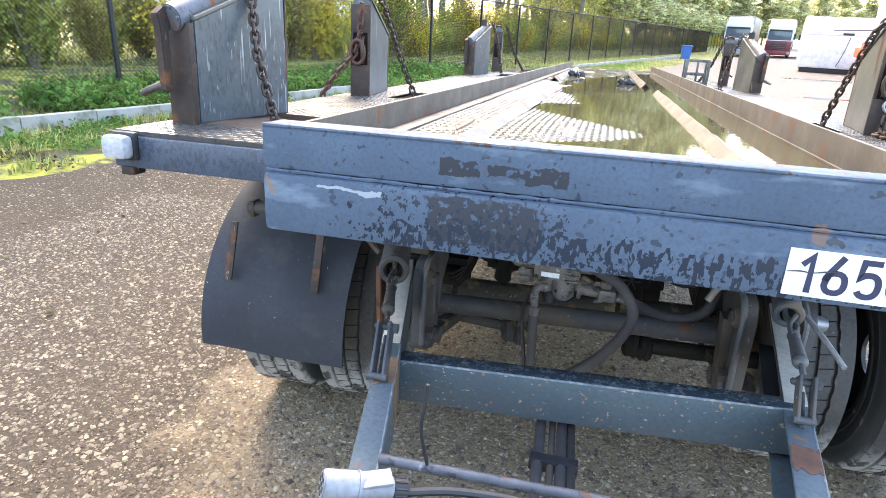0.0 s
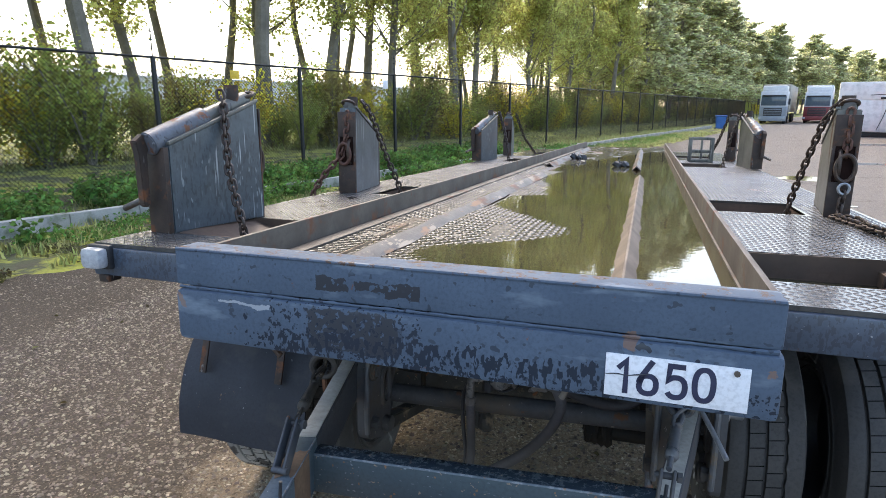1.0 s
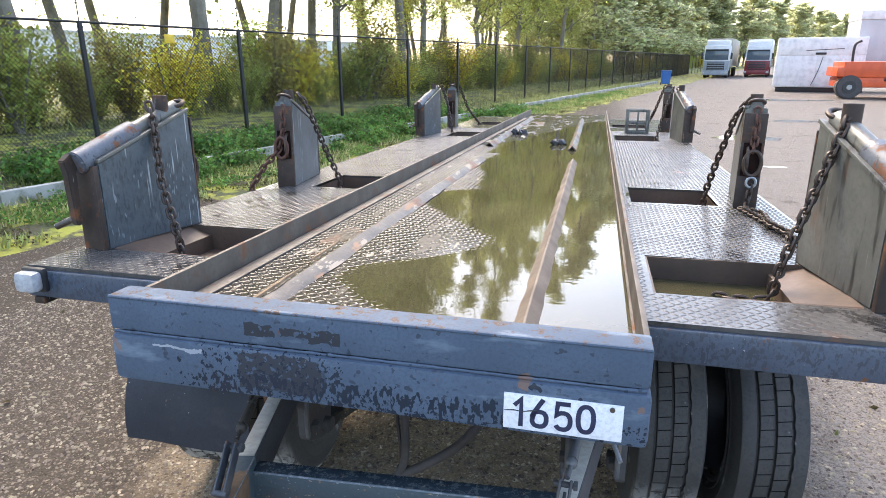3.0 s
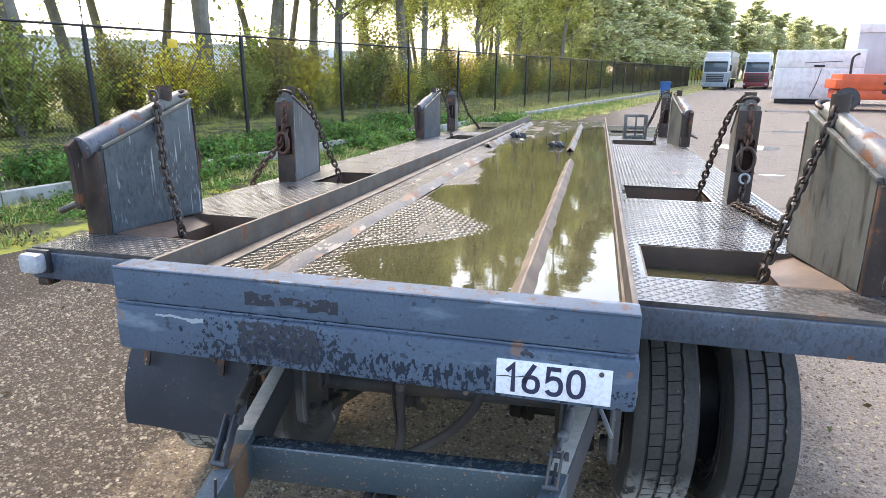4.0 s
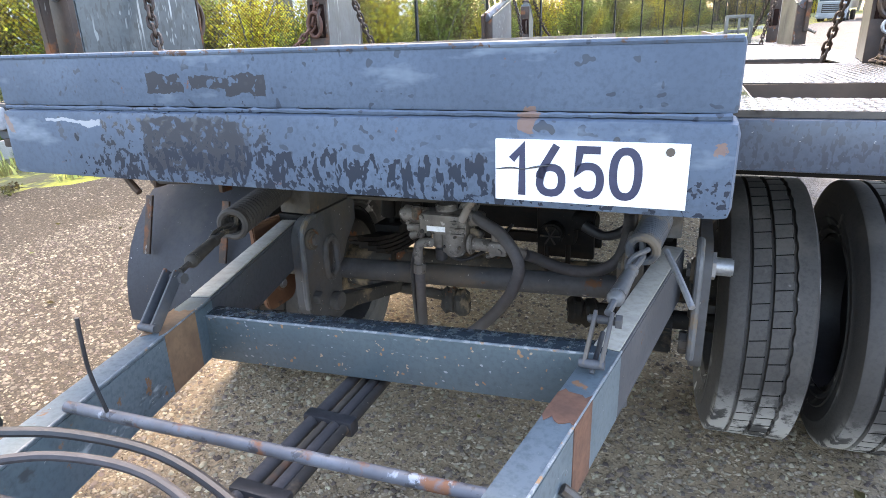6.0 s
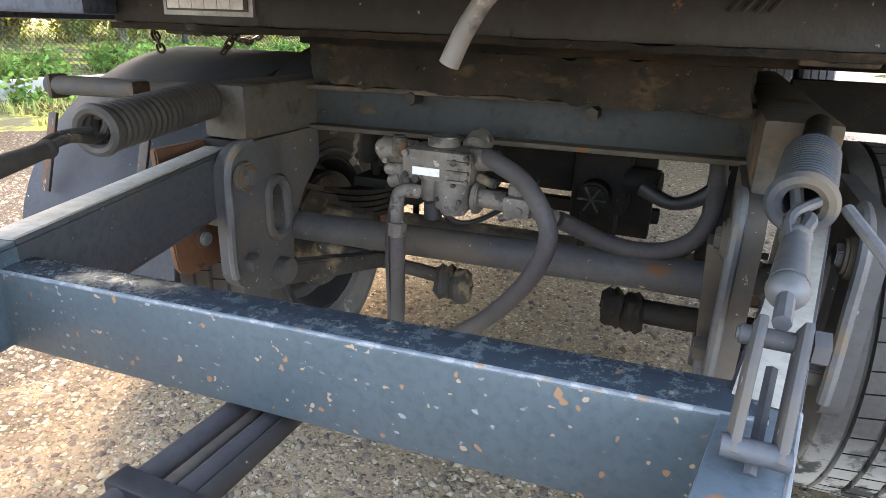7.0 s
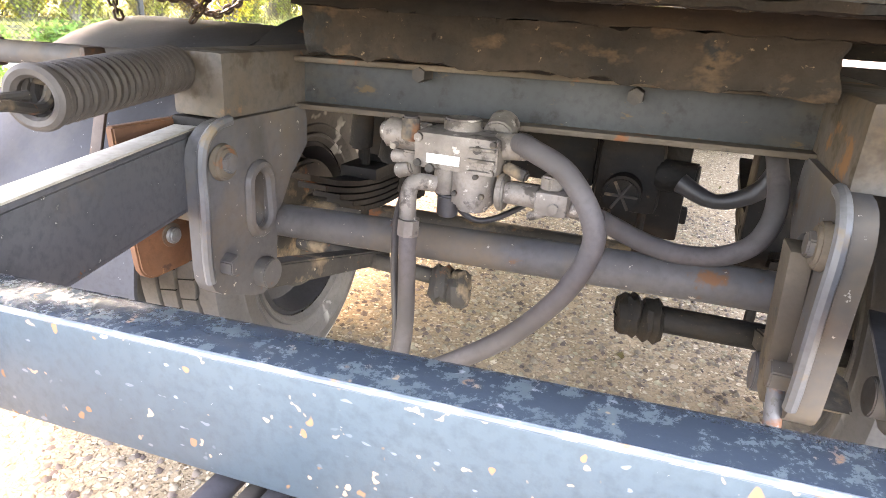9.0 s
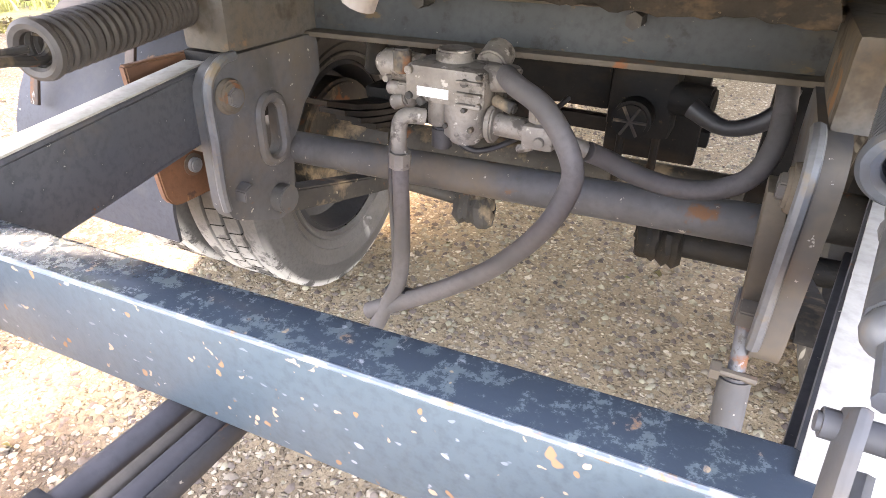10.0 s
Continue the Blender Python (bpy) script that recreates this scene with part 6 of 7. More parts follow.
for z in (0.835, 0.852, 0.869):
    bm = B()
    box(bm, (0.0, 0.6985, z), (0.04, 0.708, z + 0.005), 0.0015)
    part("cast_rib", bm, VALVE, valve)
vrod((-0.1, 0.72, 0.868), (-0.1, 0.72, 0.905), 0.014, CHASSIS)
vrod((0.048, 0.73, 0.846), (0.085, 0.725, 0.836), 0.009, CHASSIS)
vrod((-0.125, 0.73, 0.815), (-0.098, 0.73, 0.825), 0.012)
bm = B()
box(bm, (-0.066, 0.7035, 0.842), (-0.014, 0.7052, 0.856))
part("valve_label", bm, WHITE, valve, "small white valve label")
bm = B()
tube(bm, [(-0.045, 0.69, 0.815), (-0.068, 0.672, 0.818), (-0.075, 0.664, 0.8), (-0.072, 0.66, 0.75)], 0.0125, 10)
part("elbow", bm, VALVE, valve)
bm = B()
rod(bm, (-0.072, 0.66, 0.74), (-0.071, 0.66, 0.765), 0.017, seg=8)
part("hose_nut", bm, VALVE, valve)


def hose(name, pts, r, mt, label, category="hose", seg=12, parent=None):
    bm = B()
    tube(bm, pts, r, seg, smooth=6)
    ob = part(name, bm, mt, parent)
    if parent is None:
        tagged(ob, label, category)
        ON_TRAILER.append(ob)
    else:
        ob["label"] = label
    return ob


hose("air_hose", [(-0.0715, 0.66, 0.75), (-0.07, 0.659, 0.68), (-0.066, 0.652, 0.6), (-0.07, 0.645, 0.54), (-0.09, 0.64, 0.49), (-0.11, 0.63, 0.44)], 0.0135, DUSTRUBBER, "dusty grey air hose", parent=trailer)
hose("air_hose", [(0.07, 0.72, 0.885), (0.1, 0.68, 0.884), (0.15, 0.66, 0.864), (0.19, 0.655, 0.812), (0.196, 0.655, 0.765), (0.165, 0.655, 0.693), (0.1, 0.655, 0.615), (0.02, 0.65, 0.553), (-0.06, 0.645, 0.503), (-0.13, 0.64, 0.462)], 0.0155, DUSTRUBBER, "dusty grey looped air hose", parent=trailer)
hose("air_hose", [(0.19, 0.755, 0.783), (0.215, 0.78, 0.766), (0.26, 0.79, 0.747), (0.315, 0.795, 0.737), (0.37, 0.8, 0.744), (0.412, 0.81, 0.77), (0.43, 0.835, 0.815), (0.43, 0.9, 0.86), (0.422, 0.975, 0.9), (0.41, 1.02, 0.93)], 0.0155, DUSTRUBBER, "dusty grey air hose", parent=trailer)
hose("brake_line", [(-0.085, 0.67, 0.8), (-0.105, 0.69, 0.74), (-0.1, 0.68, 0.66), (-0.085, 0.66, 0.58), (-0.085, 0.65, 0.5)], 0.006, BLACK, "thin black line", parent=trailer)
hose("brake_line", [(-0.05, 0.76, 0.78), (0.0, 0.78, 0.74), (0.06, 0.84, 0.76), (0.1, 0.95, 0.8)], 0.005, BLACK, "thin black line", parent=trailer)
bm = B()
box(bm, (-0.096, 0.638, 0.515), (-0.052, 0.66, 0.522), 0.003)
part("cable_tie", bm, BLACK, trailer)

# axle, springs and brakes behind
bm = B()
rod(bm, (-0.95, 1.34, 0.48), (0.99, 1.45, 0.48), 0.06, seg=20)
part("axle", bm, CHASSIS, trailer, "dark dusty axle beam")
for x in (-0.43, 0.5):
    for k in range(5):
        bm = B()
        L = 0.42 - k * 0.06
        n = 9
        for i in range(n - 1):
            y0, y1 = 1.33 - L + 2 * L * i / (n - 1), 1.33 - L + 2 * L * (i + 1) / (n - 1)
            f = lambda y: 0.64 + 0.45 * ((y - 1.33) ** 2) - k * 0.016
            prism(bm, [(y0, f(y0)), (y1, f(y1)), (y1, f(y1) + 0.012), (y0, f(y0) + 0.012)], x - 0.035, x + 0.035, "x")
        bmesh.ops.remove_doubles(bm, verts=bm.verts, dist=0.0005)
        part("spring_leaf", bm, GREASE, trailer)
    for y in (1.22, 1.48):
        bm = B()
        rod(bm, (x, y, 0.44), (x, y, 0.75), 0.011, seg=8)
        part("u_bolt", bm, GREASE, trailer)
    bm = B()
    box(bm, (x - 0.05, 1.18, 0.66), (x + 0.05, 1.52, 0.69), 0.006)
    box(bm, (x - 0.04, 1.25, 0.69), (x + 0.04, 1.45, 0.875), 0.01)
    part("spring_seat", bm, GREASE, trailer)
bm = B()
prism(bm, [(0.70, 0.57), (0.76, 0.59), (1.3, 0.44), (1.3, 0.40), (0.74, 0.545)], -0.44, -0.39, "x", 0.004)
part("radius_arm", bm, CHASSIS, trailer)
bm = B()
prism(bm, [(0.70, 0.59), (0.76, 0.61), (1.3, 0.44), (1.3, 0.40), (0.74, 0.565)], 0.51, 0.56, "x", 0.004)
part("radius_arm", bm, CHASSIS, trailer)
for x, z in ((-0.2, 0.42), (-0.155, 0.414), (0.255, 0.44), (0.3, 0.436)):
    bm = B()
    lathe(bm, [(0.012, -0.03), (0.038, -0.026), (0.05, -0.012), (0.046, 0.0), (0.052, 0.012), (0.038, 0.026), (0.012, 0.03)], 14, Matrix.Translation((x, 1.2, z)) @ pose(0, 0, 0, 0, 0, 12))
    rb = random.Random(x)
    for v in bm.verts:
        v.co += Vector((rb.uniform(-1, 1), rb.uniform(-1, 1), rb.uniform(-1, 1))) * 0.004
    part("rubber_boot", bm, CHASSIS if x < 0 else GREASE, trailer)
for a, b in (((-0.62, 1.21, 0.45), (-0.16, 1.2, 0.43)), ((0.29, 1.2, 0.445), (0.72, 1.21, 0.45))):
    bm = B()
    rod(bm, a, b, 0.02 if a[0] < 0 else 0.03, seg=12)
    part("brake_shaft", bm, CHASSIS if a[0] < 0 else GREASE, trailer)
for x in (0.205,):
    bm = B()
    rod(bm, (x, 0.985, 0.765), (x, 1.05, 0.765), 0.035, seg=18, bevel=0.006)
    box(bm, (0.15, 1.03, 0.72), (0.27, 1.1, 0.86), 0.02)
    box(bm, (0.14, 1.1, 0.66), (0.315, 1.13, 0.875), 0.006)
    rod(bm, (0.26, 1.05, 0.8), (0.33, 1.04, 0.8), 0.03, seg=12, bevel=0.004)
    rod(bm, (0.245, 1.06, 0.72), (0.245, 1.06, 0.6), 0.008, seg=8)
    rod(bm, (0.18, 1.06, 0.72), (0.18, 1.06, 0.62), 0.008, seg=8)
    knob = part("relay_valve", bm, GREASE, trailer, "dark relay valve with a round ribbed cover")
    for k in range(6):
        bm = B()
        a = k * math.pi / 3
        rod(bm, (x, 0.982, 0.765), (x + 0.029 * math.cos(a), 0.982, 0.765 + 0.029 * math.sin(a)), 0.003, seg=5)
        part("cover_rib", bm, CHASSIS, knob)
bm = B()
tube(bm, [(0.3, 1.0, 0.8), (0.36, 0.98, 0.78), (0.42, 0.97, 0.81), (0.44, 0.97, 0.86)], 0.014, 10, radii=[0.018, 0.013, 0.016, 0.012])
part("brake_hose", bm, BLACK, trailer)
for x in (-0.28,):
    bm = B()
    rod(bm, (x, 1.46, 0.63), (x, 1.66, 0.63), 0.085, seg=20, bevel=0.02)
    part("brake_chamber", bm, CHASSIS, trailer)
# two dark boxes added to fill the black void behind the valve
bm = B()
box(bm, (-0.36, 1.1, 0.745), (0.14, 1.15, 0.875), 0.006)
part("inner_member", bm, GREASE, trailer)
bm = B()
box(bm, (-0.3, 1.16, 0.68), (0.33, 1.19, 0.712), 0.004)
part("brake_rail", bm, GREASE, trailer)
bm = B()
box(bm, (0.415, 1.0, 0.62), (0.5, 1.03, 0.875), 0.006)
part("hose_bracket", bm, GREASE, trailer)
for x, y, z, rr_ in ((-0.27, 1.05, 0.8, 0.04), (-0.22, 1.02, 0.74, 0.03), (-0.33, 1.0, 0.83, 0.025)):
    bm = B()
    rod(bm, (x, y, z - 0.05), (x + 0.01, y, z + 0.06), rr_, rr_ * 0.8, seg=12, bevel=0.006)
    part("spring_bracket", bm, GREASE, trailer)

# ---------------------------------------------------------------- wheels
def tyre_meshes(w, r):
    bm = B()
    pr = [(r * 0.6, -w * 0.40), (r * 0.63, -w * 0.455), (r * 0.65, -w * 0.455), (r * 0.66, -w * 0.43), (r * 0.7, -w * 0.475), (r * 0.715, -w * 0.49), (r * 0.725, -w * 0.475), (r * 0.78, -w * 0.5), (r * 0.83, -w * 0.505), (r * 0.84, -w * 0.492), (r * 0.88, -w * 0.49), (r * 0.955, -w * 0.445), (r * 0.985, -w * 0.42)]
    g = []
    edges = [-0.42, -0.235, -0.195, -0.02, 0.02, 0.195, 0.235, 0.42]
    for k, e in enumerate(edges[:-1]):
        if k % 2 == 0:
            g += [(r - (0.003 if k == 0 else 0), w * e), (r, w * e + 0.006), (r, w * edges[k + 1] - 0.002), (r - 0.003, w * edges[k + 1])]
        else:
            g += [(r - 0.014, w * e + 0.0015), (r - 0.014, w * edges[k + 1] - 0.0015)]
    pr = pr[:-1] + g + [(a, -b) for a, b in reversed(pr[:-1])]
    lathe(bm, pr, 180)
    wav = random.Random(6)
    jig = [wav.uniform(-1, 1) for k in range(180)]
    for v in bm.verts:                       # wavy groove walls
        rad = math.hypot(v.co.y, v.co.z)
        if rad > r - 0.016 and w * 0.17 < v.co.x < w * 0.27:
            k = int(round(math.degrees(math.atan2(v.co.z, v.co.y)) / 2)) % 180
            v.co.x += (0.0016 if k % 4 < 2 else -0.0016) + 0.0006 * jig[k]
    body = mesh_of("tyre", bm, RUBBER)
    bm = B()
    out = [(r * 0.6, -w * 0.38), (r * 0.57, -w * 0.42), (r * 0.55, -w * 0.3), (r * 0.52, 0.0), (r * 0.2, 0.02), (r * 0.2, 0.035), (r * 0.52, 0.03), (r * 0.55, w * 0.3), (r * 0.57, w * 0.42), (r * 0.6, w * 0.38)]
    lathe(bm, out, 48)
    rim = mesh_of("rim", bm, BLACK)
    return body, rim


TR, TW = 0.433, 0.262
tyre_me, rim_me = tyre_meshes(TW, TR)
WY = 1.35
for x, y in ((0.79, 1.445), (1.132, 1.465), (-0.79, 1.34), (-1.1, 1.33)):
    wheel = new("wheel", None)
    wheel.parent = trailer
    wheel["label"] = "dusty dual wheel with a worn ribbed tyre"
    wheel.matrix_basis = Matrix.Translation((x, y, TR + (WY - y) * 0.024)) @ pose(0, 0, 0, random.Random(x).uniform(-6, 6), 0, 3.0)
    for nm, me in (("tyre", tyre_me), ("rim", rim_me)):
        ob = new(nm, me)
        ob.parent = wheel
bm = B()
for k in range(52):
    for e in (-0.1075, 0.1075):
        a = 2 * math.pi * (k + (0.45 if e > 0 else 0.0) + 0.06 * math.sin(k * 2.7)) / 52
        box(bm, (TW * (e - 0.088), -0.0015, TR - 0.006), (TW * (e + 0.088), 0.0015, TR + 0.0008), 0, pose(0, 0, 0, math.degrees(a)) @ pose(0, 0, 0, 0, 0, 8))
SIPE = mat("black_tread_slit", (0.007, 0.007, 0.007), (0.01, 0.01, 0.01), 20, 100, (0.85, 0.95), 0, 0.05, spec=0.05)
sipes = mesh_of("tread_sipe", bm, SIPE, False)
for ob in [o for o in trailer.children if o.name.startswith("wheel")]:
    s = new("tread_sipe", sipes)
    s.parent = ob
    s["kind"] = "stuff"
for x in (-0.74, 0.78):
    bm = B()
    rod(bm, (x - 0.06, WY, 0.45), (x + 0.06, WY, 0.45), 0.19, seg=36, bevel=0.01)
    part("brake_drum", bm, CHASSIS, trailer)
# rear bogie
for y in (6.1, 7.25):
    for x in (0.835, 1.145, -0.79, -1.1):
        wheel = new("wheel", None)
        wheel.parent = trailer
        wheel["label"] = "dusty dual wheel with a worn ribbed tyre"
        wheel.matrix_basis = Matrix.Translation((x, y, TR + math.tan(radians(1.4)) * (y - WY)))
        for nm, me in (("tyre", tyre_me), ("rim", rim_me)):
            ob = new(nm, me)
            ob.parent = wheel
    bm = B()
    rod(bm, (-1.1, y, 0.55), (1.15, y, 0.55), 0.06, seg=16)
    box(bm, (-0.45, y - 0.06, 0.58), (-0.38, y + 0.06, 1.0), 0.006)
    box(bm, (0.49, y - 0.06, 0.58), (0.56, y + 0.06, 1.0), 0.006)
    part("rear_axle", bm, CHASSIS, trailer)

# mudguard over the left wheels
bm = B()
t = bmesh.new()
CYM, CZM, RM = 1.36, 0.45, 0.65
sec = [(CYM - RM * math.cos(radians(a)), CZM + 0.545 * math.sin(radians(a))) for a in range(-4, 150, 7)]
rings = []
for y, z in sec:
    rings.append([t.verts.new((-1.22 + 0.53 * k / 8, y + 0.004 * math.sin(k), z)) for k in range(9)])
for a, b in zip(rings, rings[1:]):
    for k in range(8):
        t.faces.new((a[k], a[k + 1], b[k + 1], b[k]))
bmesh.ops.recalc_face_normals(t, faces=t.faces)
bmesh.ops.solidify(t, geom=t.faces[:], thickness=0.008)
add(bm, t)
guard = part("mudguard", bm, MUDGUARD, trailer, "dark scuffed plastic mudguard")
bm = B()
t = bmesh.new()
rings = [[t.verts.new((-0.685 + 0.14 * k / 4, 1.44 - 0.6 * math.cos(radians(a)), 0.47 + (0.565 - 0.006 * k) * math.sin(radians(a)))) for k in range(5)] for a in range(35, 146, 5)]
for a, b in zip(rings, rings[1:]):
    for k in range(4):
        t.faces.new((a[k], a[k + 1], b[k + 1], b[k]))
bmesh.ops.recalc_face_normals(t, faces=t.faces)
bmesh.ops.solidify(t, geom=t.faces[:], thickness=0.008)
add(bm, t)
part("inner_guard", bm, MUDGUARD, guard, "raised inner mudguard section")
for x, z0 in ((-1.12, 0.66), (-0.8, 0.66)):
    bm = B()
    box(bm, (x - 0.014, 0.0, 0.0), (x + 0.014, 0.008, 0.2), 0.002, Matrix.Translation((x * 0, 0.735, z0)) @ pose(0, 0, 0, -17))
    part("strap", bm, STAKEDARK, guard)
bm = B()
rod(bm, (-1.02, 0.73, 0.93), (-0.49, 0.86, 0.93), 0.022, seg=14, bevel=0.003)
part("guard_tube", bm, DOLLY, guard, "grey mudguard support tube")
for x in (-1.0, -0.74):
    bm = B()
    box(bm, (x - 0.008, 0.712, 0.9), (x + 0.008, 0.76, 0.955), 0.008)
    part("tube_clamp", bm, STAKEDARK, guard)
bm = B()
box(bm, (0.55, 1.33, 0.9), (1.25, 1.37, 1.004), 0.006)
part("guard_support", bm, GREASE, trailer, "greasy black mudguard support bar")
bm = B()
box(bm, (0.55, 1.62, 1.012), (0.8, 1.68, 1.05), 0.006)
box(bm, (0.79, 1.64, 1.05), (1.2, 1.66, 1.062), 0.003)
part("outrigger", bm, GREASE, trailer)

# ---------------------------------------------------------------- chains
def link_mesh_of(name, ln, wd, wire, mt):
    bm = B()
    s = ln / 2 - wd / 2
    pts = [(wd / 2 * math.sin(a), (s if math.cos(a) > 0 else -s) + wd / 2 * math.cos(a), 0) for a in (math.pi * (k + 0.5) / 6 for k in range(12))]
    tube(bm, pts, wire, 6, True, smooth=1)
    return mesh_of(name, bm, mt)


LINK = link_mesh_of("link", 0.043, 0.025, 0.0054, CHAINM)
SLINK = link_mesh_of("link", 0.03, 0.018, 0.0036, CHAINM)
RLINK = link_mesh_of("link", 0.046, 0.027, 0.006, RUSTCHAIN)


def chain(pts, label, me=LINK, pitch=0.029, sag=0.0):
    root = thing("chain", label, "chain", "lashing chains")
    ON_TRAILER.append(root)
    pts = [Vector(p) for p in pts]
    dense = []
    for a, b in zip(pts, pts[1:]):
        for i in range(24):
            u = i / 24
            dense.append(a.lerp(b, u) - Vector((0, 0, sag * 4 * u * (1 - u) * (b - a).length)))
    dense.append(pts[-1])
    out, acc, last = [dense[0]], 0.0, dense[0]
    for p in dense[1:]:
        while (p - last).length >= pitch:
            last = last + (p - last).normalized() * pitch
            out.append(last)
    for i, (a, b) in enumerate(zip(out, out[1:])):
        d = (b - a).normalized()
        q = d.to_track_quat("Y", "Z").to_matrix().to_4x4()
        ob = new("link", me)
        ob.parent = root
        ob.matrix_basis = Matrix.Translation((a + b) / 2) @ q @ pose(0, 0, 0, 0, 90 * (i % 2) + 20, 0)
    return root


DCH = "dark oily lashing chain hung from a stake into its pocket"
chain([(-1.13, 0.945, 1.675), (-1.105, 0.93, 1.625), (-1.045, 0.86, 1.4), (-0.975, 0.82, 1.23), (-0.955, 0.82, 1.12), (-0.9, 0.86, 1.1)], DCH)
chain([(1.19, 1.02, 1.68), (1.165, 0.98, 1.625), (1.09, 0.93, 1.4), (1.035, 0.9, 1.22), (1.02, 0.9, 1.12), (0.95, 0.9, 1.112), (0.85, 0.93, 1.112)], DCH)
chain([(-1.12, 2.12, 1.68), (-1.08, 2.14, 1.62), (-1.0, 2.2, 1.35), (-0.955, 2.24, 1.22), (-0.94, 2.25, 1.1)], DCH)
chain([(1.15, 2.1, 1.68), (1.1, 2.12, 1.6), (1.05, 2.2, 1.35), (1.03, 2.25, 1.22), (1.02, 2.25, 1.1)], DCH)
chain([(-1.15, 5.5, 1.68), (-1.08, 5.46, 1.5), (-1.02, 5.4, 1.25), (-1.0, 5.4, 1.12)], DCH)
chain([(1.18, 5.5, 1.68), (1.12, 5.46, 1.5), (1.06, 5.4, 1.25), (1.05, 5.4, 1.12)], DCH)
chain([(-1.15, 6.35, 1.68), (-1.06, 6.45, 1.4), (-0.99, 6.85, 1.2), (-0.97, 6.9, 1.12)], DCH)
chain([(1.18, 6.35, 1.68), (1.1, 6.45, 1.4), (1.05, 6.85, 1.2), (1.03, 6.9, 1.12)], DCH)
RCH = "rust-red chain looped through the ring of a stake"
chain([(-1.15, 2.0, 1.62), (-1.15, 1.985, 1.5), (-1.17, 1.98, 1.4), (-1.25, 1.93, 1.3), (-1.31, 1.9, 1.2), (-1.33, 1.9, 1.1)], RCH, RLINK, 0.032)
chain([(1.165, 2.0, 1.64), (1.165, 1.985, 1.52), (1.165, 1.98, 1.42)], RCH, RLINK, 0.032)
chain([(1.17, 1.97, 1.3), (1.16, 1.96, 1.21), (1.14, 1.9, 1.203), (1.17, 1.7, 1.203), (1.2, 1.5, 1.203), (1.2, 1.35, 1.205), (1.23, 1.25, 1.203)], "dark chain lying in a heap along the side deck", LINK, 0.029)
chain([(1.13, 1.93, 1.203), (1.19, 1.78, 1.212), (1.17, 1.6, 1.212), (1.21, 1.4, 1.212)], "dark chain lying in a heap along the side deck", LINK, 0.029)
chain([(-1.29, 1.95, 1.1), (-1.3, 1.75, 1.0), (-1.3, 1.55, 1.08)], "dark chain slung below the deck edge", LINK, 0.029, 0.05)
for pts in (((-1.16, 1.14, 1.085), (-1.1, 1.12, 1.05), (-1.05, 1.1, 0.985)), ((-0.8, 1.14, 1.085), (-0.8, 1.12, 1.05), (-0.845, 1.1, 0.985))):
    chain(pts, "dark chain hanging under the side deck above the mudguard", SLINK, 0.021)
chain([(-1.09, 1.16, 1.08), (-0.98, 1.16, 1.045), (-0.88, 1.16, 1.05), (-0.8, 1.16, 1.08)], "dark chain slung in a loop under the side deck", SLINK, 0.021)
for x, mt in ((-1.16, RUSTCHAIN), (1.165, CHAINM)):
    bm = B()
    tube(bm, [(x + 0.036 * math.cos(c), 1.97, 1.40 + 0.055 * math.sin(c)) for c in (k * math.pi / 6 for k in range(12))], 0.009, 8, True)
    ob = part("lashing_shackle", bm, mt, None)
    tagged(ob, "worn oval steel shackle ring hanging on a stake", "shackle")
    ON_TRAILER.append(ob)
bm = B()
tube(bm, [(1.168 + 0.02 * math.cos(c), 1.965, 1.315 + 0.022 * math.sin(c)) for c in (k * math.pi / 5 for k in range(10))], 0.006, 8, True)
ob = part("swivel_ring", bm, GALV, None)
tagged(ob, "bright galvanised ring on a chain", "ring")
ON_TRAILER.append(ob)

